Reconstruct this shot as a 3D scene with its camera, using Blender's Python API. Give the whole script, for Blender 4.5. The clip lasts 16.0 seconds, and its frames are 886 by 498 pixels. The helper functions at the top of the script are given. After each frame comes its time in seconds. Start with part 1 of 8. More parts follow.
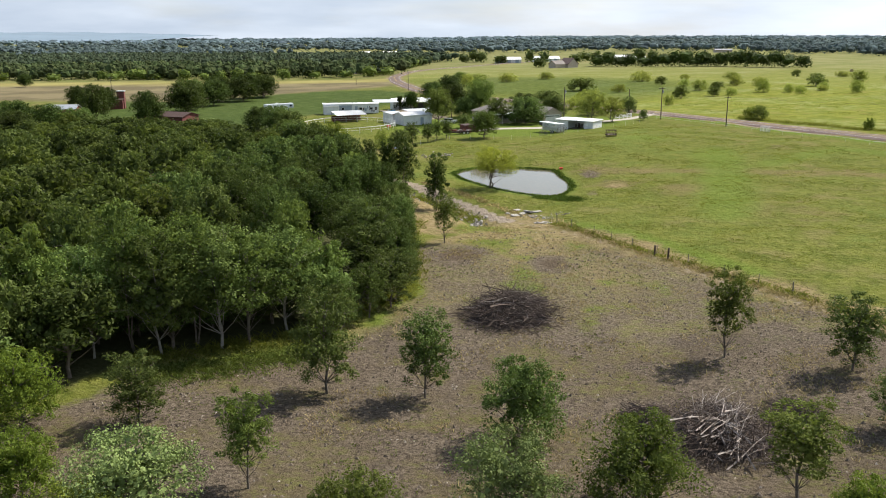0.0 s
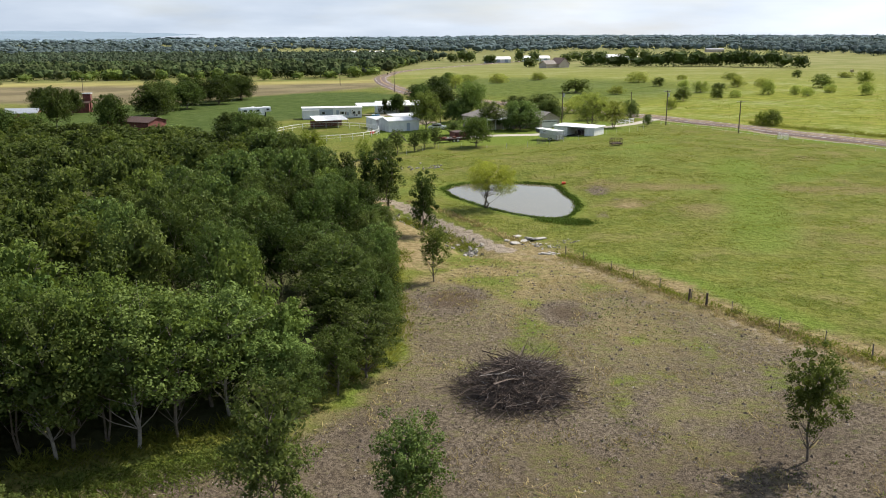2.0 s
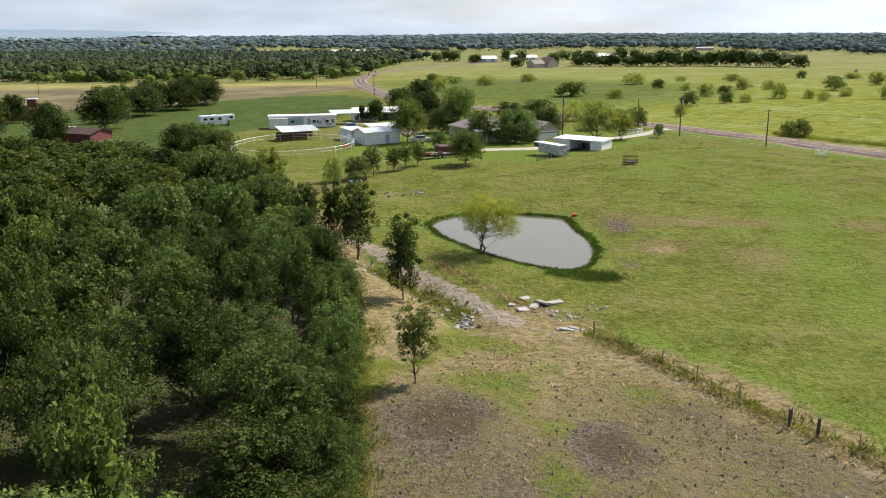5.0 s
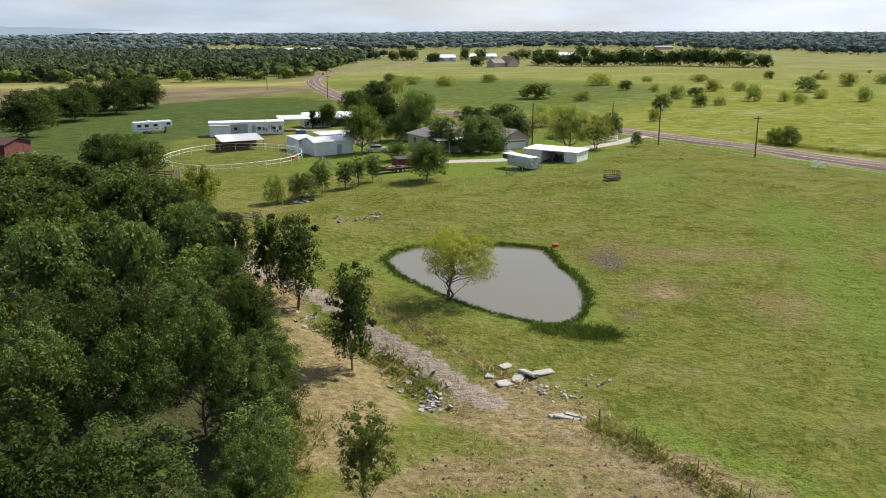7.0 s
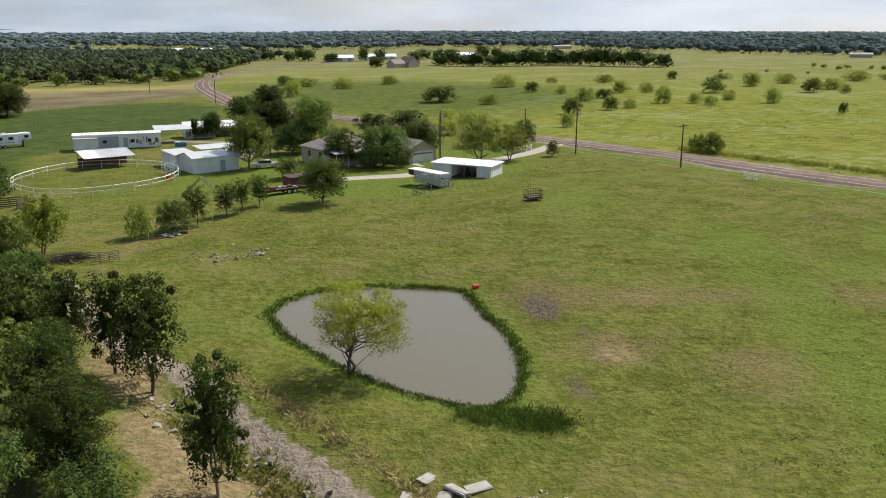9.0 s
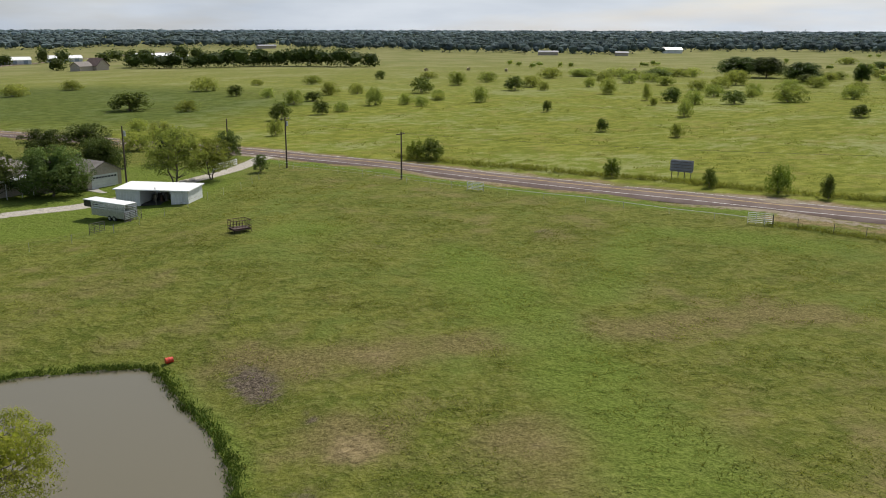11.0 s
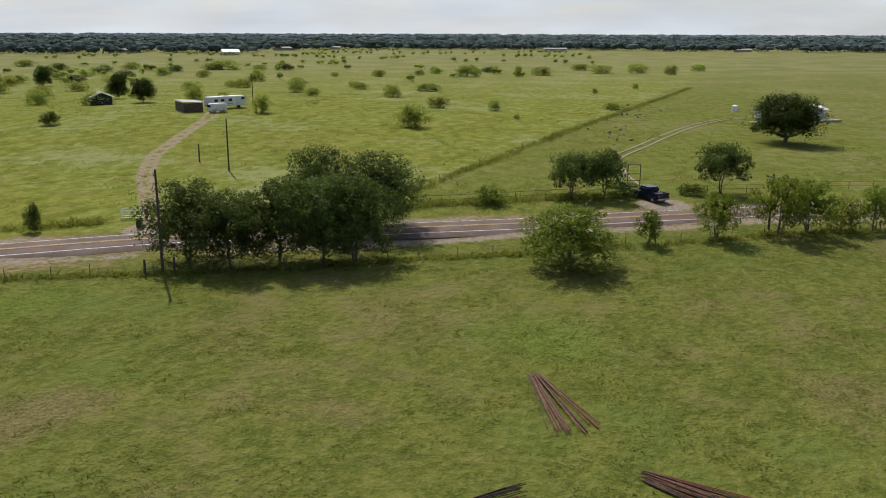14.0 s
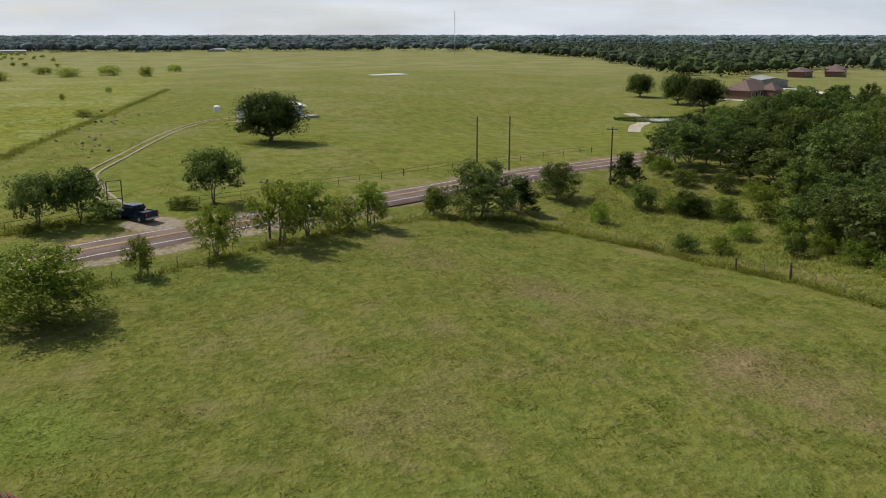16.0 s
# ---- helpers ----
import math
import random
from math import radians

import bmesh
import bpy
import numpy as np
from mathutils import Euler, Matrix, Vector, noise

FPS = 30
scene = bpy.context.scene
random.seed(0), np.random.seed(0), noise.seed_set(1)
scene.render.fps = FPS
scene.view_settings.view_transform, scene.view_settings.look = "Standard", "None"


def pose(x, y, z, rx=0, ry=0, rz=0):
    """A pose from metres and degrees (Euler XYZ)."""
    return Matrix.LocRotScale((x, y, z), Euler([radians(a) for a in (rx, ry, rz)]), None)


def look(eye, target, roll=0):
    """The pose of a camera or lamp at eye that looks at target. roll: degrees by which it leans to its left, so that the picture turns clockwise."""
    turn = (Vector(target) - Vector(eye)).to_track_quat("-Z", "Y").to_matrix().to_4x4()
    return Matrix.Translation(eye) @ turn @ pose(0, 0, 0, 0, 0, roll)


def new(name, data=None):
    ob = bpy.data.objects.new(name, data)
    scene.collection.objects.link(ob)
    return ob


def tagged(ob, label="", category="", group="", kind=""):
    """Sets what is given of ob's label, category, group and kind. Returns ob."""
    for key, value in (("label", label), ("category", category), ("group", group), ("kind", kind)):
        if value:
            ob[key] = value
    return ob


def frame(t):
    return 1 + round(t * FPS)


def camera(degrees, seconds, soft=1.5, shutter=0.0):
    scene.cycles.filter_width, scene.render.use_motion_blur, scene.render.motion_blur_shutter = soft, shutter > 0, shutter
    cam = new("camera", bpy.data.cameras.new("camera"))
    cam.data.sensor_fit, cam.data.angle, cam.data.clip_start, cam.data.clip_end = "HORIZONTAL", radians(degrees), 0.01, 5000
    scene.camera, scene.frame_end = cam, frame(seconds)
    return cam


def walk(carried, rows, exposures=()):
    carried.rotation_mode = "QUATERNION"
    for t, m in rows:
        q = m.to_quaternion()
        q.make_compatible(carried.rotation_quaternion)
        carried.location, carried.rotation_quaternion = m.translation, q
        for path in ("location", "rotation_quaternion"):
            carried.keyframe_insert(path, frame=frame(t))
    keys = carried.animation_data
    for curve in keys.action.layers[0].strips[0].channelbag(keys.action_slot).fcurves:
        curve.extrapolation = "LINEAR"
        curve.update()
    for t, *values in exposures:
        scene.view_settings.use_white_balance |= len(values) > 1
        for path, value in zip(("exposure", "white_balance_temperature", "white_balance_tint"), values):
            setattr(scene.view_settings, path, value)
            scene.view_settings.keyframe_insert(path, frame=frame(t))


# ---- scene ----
cam = camera(54.1, 16.0, soft=1.0)
# seconds, x, y, z, pitch, roll, yaw
FLIGHT = [
    (0.0, 0.00, 0.00, 23.89, -13.91, 0.12, 0.00),
    (0.5, -0.02, 4.72, 23.78, -13.92, 0.13, -0.20),
    (1.0, -0.05, 9.59, 23.77, -13.92, 0.12, -0.39),
    (1.5, -0.07, 14.20, 23.73, -13.95, 0.10, -0.59),
    (2.0, -0.07, 19.07, 23.75, -13.96, 0.08, -0.80),
    (2.5, -0.05, 23.66, 23.76, -13.99, 0.03, -1.01),
    (3.0, 0.00, 28.35, 23.82, -14.01, 0.05, -1.23),
    (5.5, 0.39, 52.06, 23.92, -14.11, 0.05, -1.97),
    (6.0, 0.47, 56.88, 23.95, -14.15, -0.02, -2.27),
    (6.5, 0.72, 61.38, 23.96, -14.16, -0.01, -3.34),
    (7.0, 0.99, 66.05, 24.06, -14.20, -0.04, -4.59),
    (7.5, 1.42, 70.60, 24.11, -14.23, -0.04, -5.50),
    (8.0, 1.84, 75.22, 24.14, -14.23, -0.03, -6.61),
    (10.5, 7.27, 96.57, 24.31, -14.27, -0.15, -23.92),
    (11.0, 9.40, 100.14, 24.37, -14.27, -0.15, -29.87),
    (11.5, 11.57, 103.23, 24.42, -14.25, -0.17, -36.87),
    (12.0, 14.29, 106.03, 24.40, -14.21, -0.23, -44.98),
    (12.5, 17.13, 108.27, 24.31, -14.16, -0.25, -53.28),
    (13.0, 20.36, 110.01, 24.21, -14.11, -0.24, -62.69),
    (13.5, 23.38, 111.16, 24.15, -14.08, -0.22, -71.06),
    (14.0, 26.41, 111.80, 24.13, -14.04, -0.17, -79.61),
    (14.5, 29.50, 111.93, 23.94, -13.98, -0.07, -87.42),
    (15.0, 32.73, 111.70, 23.79, -13.97, -0.08, -95.94),
    (15.5, 35.47, 111.06, 23.67, -13.94, -0.05, -103.79),
    (16.0, 38.20, 110.00, 23.66, -13.97, -0.00, -112.51),
]
walk(cam, [(t, pose(x, y, z, 90 + p, r, w)) for t, x, y, z, p, r, w in FLIGHT], exposures=[(0.0, 0.66), (3.0, 0.64), (5.5, 0.60), (7.0, 0.50), (8.0, 0.40), (10.5, 0.13), (11.2, 0.05), (12.5, -0.03), (14.5, -0.03), (16.0, 0.03)])

# ---- sky and sun ----
SUN_AZ, SUN_EL = math.atan2(0.85, 0.53), radians(49)
world = bpy.data.worlds.new("sky")
scene.world = world
world.use_nodes = True
wn, wl = world.node_tree.nodes, world.node_tree.links
wn.clear()
w_out, w_bg, w_sky = wn.new("ShaderNodeOutputWorld"), wn.new("ShaderNodeBackground"), wn.new("ShaderNodeTexSky")
w_sky.sky_type, w_sky.sun_disc, w_sky.sun_elevation, w_sky.sun_rotation = "NISHITA", False, SUN_EL, SUN_AZ
w_sky.dust_density, w_sky.air_density = 1.5, 1.0
w_co, w_map, w_noise, w_ramp, w_mix = (wn.new("ShaderNodeTexCoord"), wn.new("ShaderNodeMapping"), wn.new("ShaderNodeTexNoise"),
                                       wn.new("ShaderNodeValToRGB"), wn.new("ShaderNodeMixRGB"))
w_map.inputs["Scale"].default_value = (1.6, 1.6, 9.0)
w_noise.inputs["Scale"].default_value, w_noise.inputs["Detail"].default_value = 2.4, 7
w_ramp.color_ramp.elements[0].position, w_ramp.color_ramp.elements[1].position = 0.02, 0.52
w_cloud, w_side, w_dot = wn.new("ShaderNodeMixRGB"), wn.new("ShaderNodeMapRange"), wn.new("ShaderNodeSeparateXYZ")
w_cloud.inputs["Color1"].default_value, w_cloud.inputs["Color2"].default_value = (3.1, 3.65, 4.45, 1), (6.9, 7.3, 7.8, 1)
for key, v in (("From Min", -0.5), ("From Max", 0.9), ("To Min", -0.40), ("To Max", 0.30)):
    w_side.inputs[key].default_value = v
w_soft, w_sum = wn.new("ShaderNodeTexNoise"), wn.new("ShaderNodeMath")
w_soft.inputs["Scale"].default_value, w_soft.inputs["Detail"].default_value = 3.4, 6
w_sum.use_clamp = True
wl.new(w_map.outputs["Vector"], w_soft.inputs["Vector"])
wl.new(w_co.outputs["Generated"], w_dot.inputs["Vector"])
wl.new(w_dot.outputs["X"], w_side.inputs["Value"])
wl.new(w_soft.outputs["Fac"], w_sum.inputs[0])
wl.new(w_side.outputs["Result"], w_sum.inputs[1])
wl.new(w_sum.outputs["Value"], w_cloud.inputs["Fac"])
wl.new(w_cloud.outputs["Color"], w_mix.inputs["Color2"])
wl.new(w_co.outputs["Generated"], w_map.inputs["Vector"])
wl.new(w_map.outputs["Vector"], w_noise.inputs["Vector"])
wl.new(w_noise.outputs["Fac"], w_ramp.inputs["Fac"])
w_xyz, w_high, w_cover = wn.new("ShaderNodeSeparateXYZ"), wn.new("ShaderNodeMapRange"), wn.new("ShaderNodeMath")
w_high.interpolation_type, w_cover.operation = "SMOOTHSTEP", "MULTIPLY"
for key, v in (("From Min", 0.04), ("From Max", 0.40), ("To Min", 1.0), ("To Max", 0.30)):
    w_high.inputs[key].default_value = v
wl.new(w_co.outputs["Generated"], w_xyz.inputs["Vector"])
wl.new(w_xyz.outputs["Z"], w_high.inputs["Value"])
wl.new(w_ramp.outputs["Color"], w_cover.inputs[0])
wl.new(w_high.outputs["Result"], w_cover.inputs[1])
wl.new(w_cover.outputs["Value"], w_mix.inputs["Fac"])
wl.new(w_sky.outputs["Color"], w_mix.inputs["Color1"])
wl.new(w_mix.outputs["Color"], w_bg.inputs["Color"])
w_bg.inputs["Strength"].default_value = 0.11
wl.new(w_bg.outputs["Background"], w_out.inputs["Surface"])

sun_data = bpy.data.lights.new("sun", "SUN")
sun_data.energy, sun_data.angle, sun_data.color = 4.7, radians(0.6), (1.0, 0.95, 0.86)
sun = new("sun", sun_data)
sun.matrix_world = look((0, 0, 0), (-math.sin(SUN_AZ) * math.cos(SUN_EL), -math.cos(SUN_AZ) * math.cos(SUN_EL), -math.sin(SUN_EL)))


# ---- small tools ----
def node_mat(name):
    m = bpy.data.materials.new(name)
    m.use_nodes = True
    return m, m.node_tree.nodes, m.node_tree.links, m.node_tree.nodes["Principled BSDF"]


def noise_node(nt, vector, scale, detail=4.0, rough=0.55):
    n = nt.nodes.new("ShaderNodeTexNoise")
    n.inputs["Scale"].default_value, n.inputs["Detail"].default_value, n.inputs["Roughness"].default_value = scale, detail, rough
    nt.links.new(vector, n.inputs["Vector"])
    return n.outputs["Fac"]


def remap(nt, value, lo, hi, to_lo=0.0, to_hi=1.0):
    n = nt.nodes.new("ShaderNodeMapRange")
    n.interpolation_type = "SMOOTHSTEP"
    for key, v in (("From Min", lo), ("From Max", hi), ("To Min", to_lo), ("To Max", to_hi)):
        n.inputs[key].default_value = v
    nt.links.new(value, n.inputs["Value"])
    return n.outputs["Result"]


def calc(nt, op, a, b):
    n = nt.nodes.new("ShaderNodeMath")
    n.operation = op
    for i, v in enumerate((a, b)):
        if isinstance(v, (int, float)):
            n.inputs[i].default_value = v
        else:
            nt.links.new(v, n.inputs[i])
    return n.outputs["Value"]


def blend(nt, fac, a, b):
    n = nt.nodes.new("ShaderNodeMixRGB")
    for i, v in enumerate((fac, a, b)):
        if isinstance(v, tuple):
            n.inputs[i].default_value = (*v, 1)
        elif isinstance(v, (int, float)):
            n.inputs[i].default_value = v
        else:
            nt.links.new(v, n.inputs[i])
    return n.outputs["Color"]


def relief(nt, value, strength, distance):
    n = nt.nodes.new("ShaderNodeBump")
    n.inputs["Strength"].default_value, n.inputs["Distance"].default_value = strength, distance
    nt.links.new(value, n.inputs["Height"])
    return n.outputs["Normal"]


def position(nt):
    return nt.nodes.new("ShaderNodeNewGeometry").outputs["Position"]


def plain(name, colour, roughness=0.6, metal=0.0, vary=0.25, scale=2.0, bump=0.0, local=False):
    """A surface of one stuff, mottled at two scales."""
    m, nodes, links, b = node_mat(name)
    nt = m.node_tree
    if local:
        p = nodes.new("ShaderNodeTexCoord").outputs["Object"]
    else:
        p = position(nt)
    big, fine = noise_node(nt, p, scale, 5), noise_node(nt, p, scale * 9, 3)
    both = calc(nt, "ADD", calc(nt, "MULTIPLY", big, 0.65), calc(nt, "MULTIPLY", fine, 0.35))
    dark = tuple(c * (1 - vary) for c in colour)
    light = tuple(min(1, c * (1 + vary * 0.6)) for c in colour)
    links.new(blend(nt, remap(nt, both, 0.3, 0.7), dark, light), b.inputs["Base Color"])
    links.new(remap(nt, both, 0.3, 0.7, min(1, roughness + 0.1), max(0.05, roughness - 0.1)), b.inputs["Roughness"])
    b.inputs["Metallic"].default_value = metal
    if bump:
        links.new(relief(nt, fine, 0.5, bump), b.inputs["Normal"])
    return m


def sheet(name, verts, faces, material, parent=None, label="", smooth=False):
    """A mesh object from lists or arrays of corners and faces."""
    me = bpy.data.meshes.new(name)
    me.from_pydata([tuple(v) for v in verts], [], [tuple(f) for f in faces])
    me.materials.append(material)
    if smooth:
        me.shade_smooth()
    ob = new(name, me)
    ob.parent = parent
    if label:
        ob["label"] = label
    return ob


def quads(name, corners, material):
    """A mesh of loose four-sided pieces; corners has the shape (n, 4, 3)."""
    n = len(corners)
    me = bpy.data.meshes.new(name)
    me.vertices.add(4 * n)
    me.vertices.foreach_set("co", np.ascontiguousarray(corners, dtype=np.float32).ravel())
    me.loops.add(4 * n)
    me.loops.foreach_set("vertex_index", np.arange(4 * n, dtype=np.int32))
    me.polygons.add(n)
    me.polygons.foreach_set("loop_start", np.arange(0, 4 * n, 4, dtype=np.int32))
    me.update(calc_edges=True)
    me.validate()
    me.materials.append(material)
    return me


def part(name, bm, material, parent, label=""):
    me = bpy.data.meshes.new(name)
    bm.to_mesh(me)
    bm.free()
    me.materials.append(material)
    ob = new(name, me)
    ob.parent = parent
    if label:
        ob["label"] = label
    return ob


def share(name, me, parent, m=None):
    ob = new(name, me)
    ob.parent = parent
    if m is not None:
        ob.matrix_basis = m
    return ob


def box(bm, sx, sy, sz, x=0.0, y=0.0, z=0.0, turn=0.0, bevel=0.0):
    """A box whose base is centred at x, y, z."""
    made = bmesh.ops.create_cube(bm, size=1, matrix=pose(x, y, z + sz / 2, 0, 0, turn) @ Matrix.Diagonal((sx, sy, sz, 1)))
    if bevel:
        edges = list({e for v in made["verts"] for e in v.link_edges})
        bmesh.ops.bevel(bm, geom=edges, offset=bevel, segments=2, affect="EDGES")
    return bm


def rod(bm, a, b, ra, rb=None, sides=6):
    """A tapered round bar from a to b."""
    a, b = Vector(a), Vector(b)
    d = b - a
    m = Matrix.Translation((a + b) / 2) @ d.to_track_quat("Z", "Y").to_matrix().to_4x4()
    bmesh.ops.create_cone(bm, cap_ends=True, segments=sides, radius1=ra, radius2=ra if rb is None else rb, depth=d.length, matrix=m)
    return bm


def boxed(*a, **k):
    return box(bmesh.new(), *a, **k)


def thing(name, x, y, z, turn=0.0, label="", category="", group="", kind=""):
    ob = new(name)
    ob.matrix_basis = pose(x, y, z, 0, 0, turn)
    return tagged(ob, label, category, group, kind)


# ---- lie of the land ----
def line_distance(x, y, pts):
    """Distance of points to a polyline, and how far along it the nearest place lies."""
    best, along, run = np.full(np.shape(x), 1e9), np.zeros(np.shape(x)), 0.0
    for (ax, ay), (bx, by) in zip(pts, pts[1:]):
        dx, dy = bx - ax, by - ay
        ln = math.hypot(dx, dy)
        s = np.clip(((x - ax) * dx + (y - ay) * dy) / ln ** 2, 0, 1)
        d = np.hypot(x - ax - s * dx, y - ay - s * dy)
        along = np.where(d < best, run + s * ln, along)
        best = np.minimum(best, d)
        run += ln
    return best, along


def inside(x, y, poly):
    """Distance to the edge of a closed outline, positive within."""
    d, _ = line_distance(x, y, [*poly, poly[0]])
    odd = np.zeros(np.shape(x), bool)
    for (ax, ay), (bx, by) in zip(poly, [*poly[1:], poly[0]]):
        if ay != by:
            odd ^= ((ay > y) != (by > y)) & (x < (bx - ax) * (y - ay) / (by - ay) + ax)
    return np.where(odd, d, -d)


def spline(pts, step):
    """A smooth curve through the points, as points about step apart."""
    out, p = [], [pts[0], *pts, pts[-1]]
    for i in range(1, len(p) - 2):
        a, b, c, d = (np.array(q, float) for q in p[i - 1:i + 3])
        n = max(1, int(np.linalg.norm(c - b) / step))
        for k in range(n):
            t = k / n
            out.append(tuple(0.5 * (2 * b + (c - a) * t + (2 * a - 5 * b + 4 * c - d) * t * t + (3 * b - a - 3 * c + d) * t ** 3)))
    out.append(tuple(pts[-1]))
    return out


POND = spline([(2.0, 163.2), (3.6, 167.4), (6.8, 169.9), (10.7, 170.8), (15.0, 170.1), (19.0, 168.8), (21.4, 167.4), (21.7, 164.2), (22.0, 159.4), (22.6, 154.4), (22.2, 149.4), (21.6, 146.0), (20.5, 142.6),
               (18.7, 140.0), (16.4, 139.5), (14.0, 141.2), (11.0, 144.1), (8.6, 147.5), (6.3, 151.4), (4.0, 156.0), (2.5, 160.8), (2.0, 163.2)], 1.0)[:-1]
WATER = -1.95
BUMPS = [(-2.6, 128, 44, 30), (-1.0, 14, 150, 24), (1.2, 40, 200, 22), (-1.3, 18, 75, 32), (0.9, 98, 178, 35), (-1.2, 8, 126, 13), (-0.9, -4, 60, 26),
         (-0.5, 0, 110, 16), (-0.5, 28, 212, 14), (3.5, 225, 215, 70), (-4.0, 245, 0, 45), (3.5, 420, -30, 90), (0.9, 140, 105, 30), (0.7, -40, 260, 30)]
TRACK = spline([(-19.5, 178), (-12, 160), (-6.5, 152.5), (-2.8, 147.2), (1.0, 139.9), (5.1, 133.8), (7.3, 129.5), (9.6, 125.2)], 1.5)
DITCH = [(-6, 147), (-1.5, 140.5), (1.8, 134), (4.2, 129), (5.6, 124.5)]


def land(x, y):
    """The height of the ground."""
    x, y = np.asarray(x, float), np.asarray(y, float)
    z = -1.2 + 4.2 * np.tanh((0.0217 * (x - 15) + 1.42 * np.tanh((y - 100) / 200)) / 4.2)
    z = z - 2.6 * np.exp(-((x - 80) / 200) ** 2) * np.clip((y - 380) / 300, 0, 1)
    for a, cx, cy, r in BUMPS:
        z = z + a * np.exp(-((x - cx) ** 2 + (y - cy) ** 2) / r ** 2)
    near = np.exp(-(((x - 40) / 260) ** 2 + ((y - 140) / 260) ** 2))
    z = z + near * (0.10 * np.sin(x * 0.21 + 1.3 * np.sin(y * 0.13)) + 0.09 * np.sin(y * 0.27 + 1.7 * np.sin(x * 0.11)))
    d, _ = line_distance(x, y, DITCH)
    z = z - 1.1 * np.exp(-(d / 2.2) ** 2)
    for cx, cy, r, depth in ((239.5, -42.0, 22.0, 0.8), (411.0, -18.5, 24.0, 0.8)):
        lvl = -1.2 + 4.2 * math.tanh((0.0217 * (cx - 15) + 1.42 * math.tanh((cy - 100) / 200)) / 4.2) + sum(a * math.exp(-((cx - bx) ** 2 + (cy - by) ** 2) / q ** 2) for a, bx, by, q in BUMPS)
        e = np.exp(-(np.hypot(x - cx, y - cy) / r) ** 4)
        z = z * (1 - e) + e * (lvl - depth * np.exp(-(np.hypot(x - cx, y - cy) / (r * 0.6)) ** 2))
    p = inside(x, y, POND)
    rim = np.exp(-(np.minimum(p, 0) / 5.0) ** 2)
    z = z * (1 - rim) + rim * (WATER + 0.12 + 0.03 * np.minimum(-np.minimum(p, 0), 5))
    return np.where(p > 0, WATER + 0.12 - 0.45 * np.clip(p, 0, 4) ** 0.8, z)


def ground_z(x, y):
    return float(land(x, y))


# ---- roads and outlines on the land ----
ROAD = spline([(330, -260), (262, -170), (220, -98), (197, -42), (174.5, 12), (165.2, 45), (154.2, 69), (140.7, 93), (129.2, 117), (122.3, 136.5), (113.5, 158), (103.4, 173.3),
               (94.8, 190.5), (87.6, 209), (78.3, 234.6), (67.4, 255.3), (60, 270), (43, 296), (26.5, 321), (16, 338), (3, 356), (-7, 381), (-17.5, 435), (-27, 501),
               (-28.7, 570), (-14, 666), (45, 772), (77, 821), (135, 905), (240, 1040)], 3.0)
CLEARING = [(-60, -60), (-45, 25), (-31, 57), (-23, 67), (-11, 72.5), (-5.5, 80), (-2.8, 90), (-4.2, 100), (-4.6, 107), (-1, 113), (5, 118), (14.5, 117), (24.6, 99), (32.4, 87.5), (37, 79),
            (46, 55), (60, 25), (80, -60)]
WOODS = [(-230, 20), (-48, 25), (-33, 56), (-25, 70), (-12, 75), (-7.5, 82), (-5, 90), (-6.5, 100), (-7.5, 110), (-8.5, 122), (-13, 143), (-16.5, 155), (-23, 172), (-34, 192), (-42, 212), (-60, 226),
         (-85, 236), (-140, 262), (-230, 262)]
# Patches darkened in colour for cloud shade; the west one is also hay field.
WEST_FIELD = [(-130, 300), (-100, 240), (-60, 218), (-42, 208), (-38, 222), (-41, 246), (-46, 270), (-24, 300), (-13, 335), (-12, 378), (-30, 404), (-49, 410), (-76, 387), (-104, 354), (-150, 372)]
CLOUD_SHADE = [(0, 366), (22, 336), (60, 318), (110, 360), (118, 430), (70, 500), (10, 520), (-12, 500), (-9, 430)]
PLOUGHED = [(-640, 590), (-277, 545), (-183, 532), (-102, 522), (-30, 514), (-24, 440), (-49, 412), (-76, 389), (-104, 356), (-195, 384), (-640, 400)]

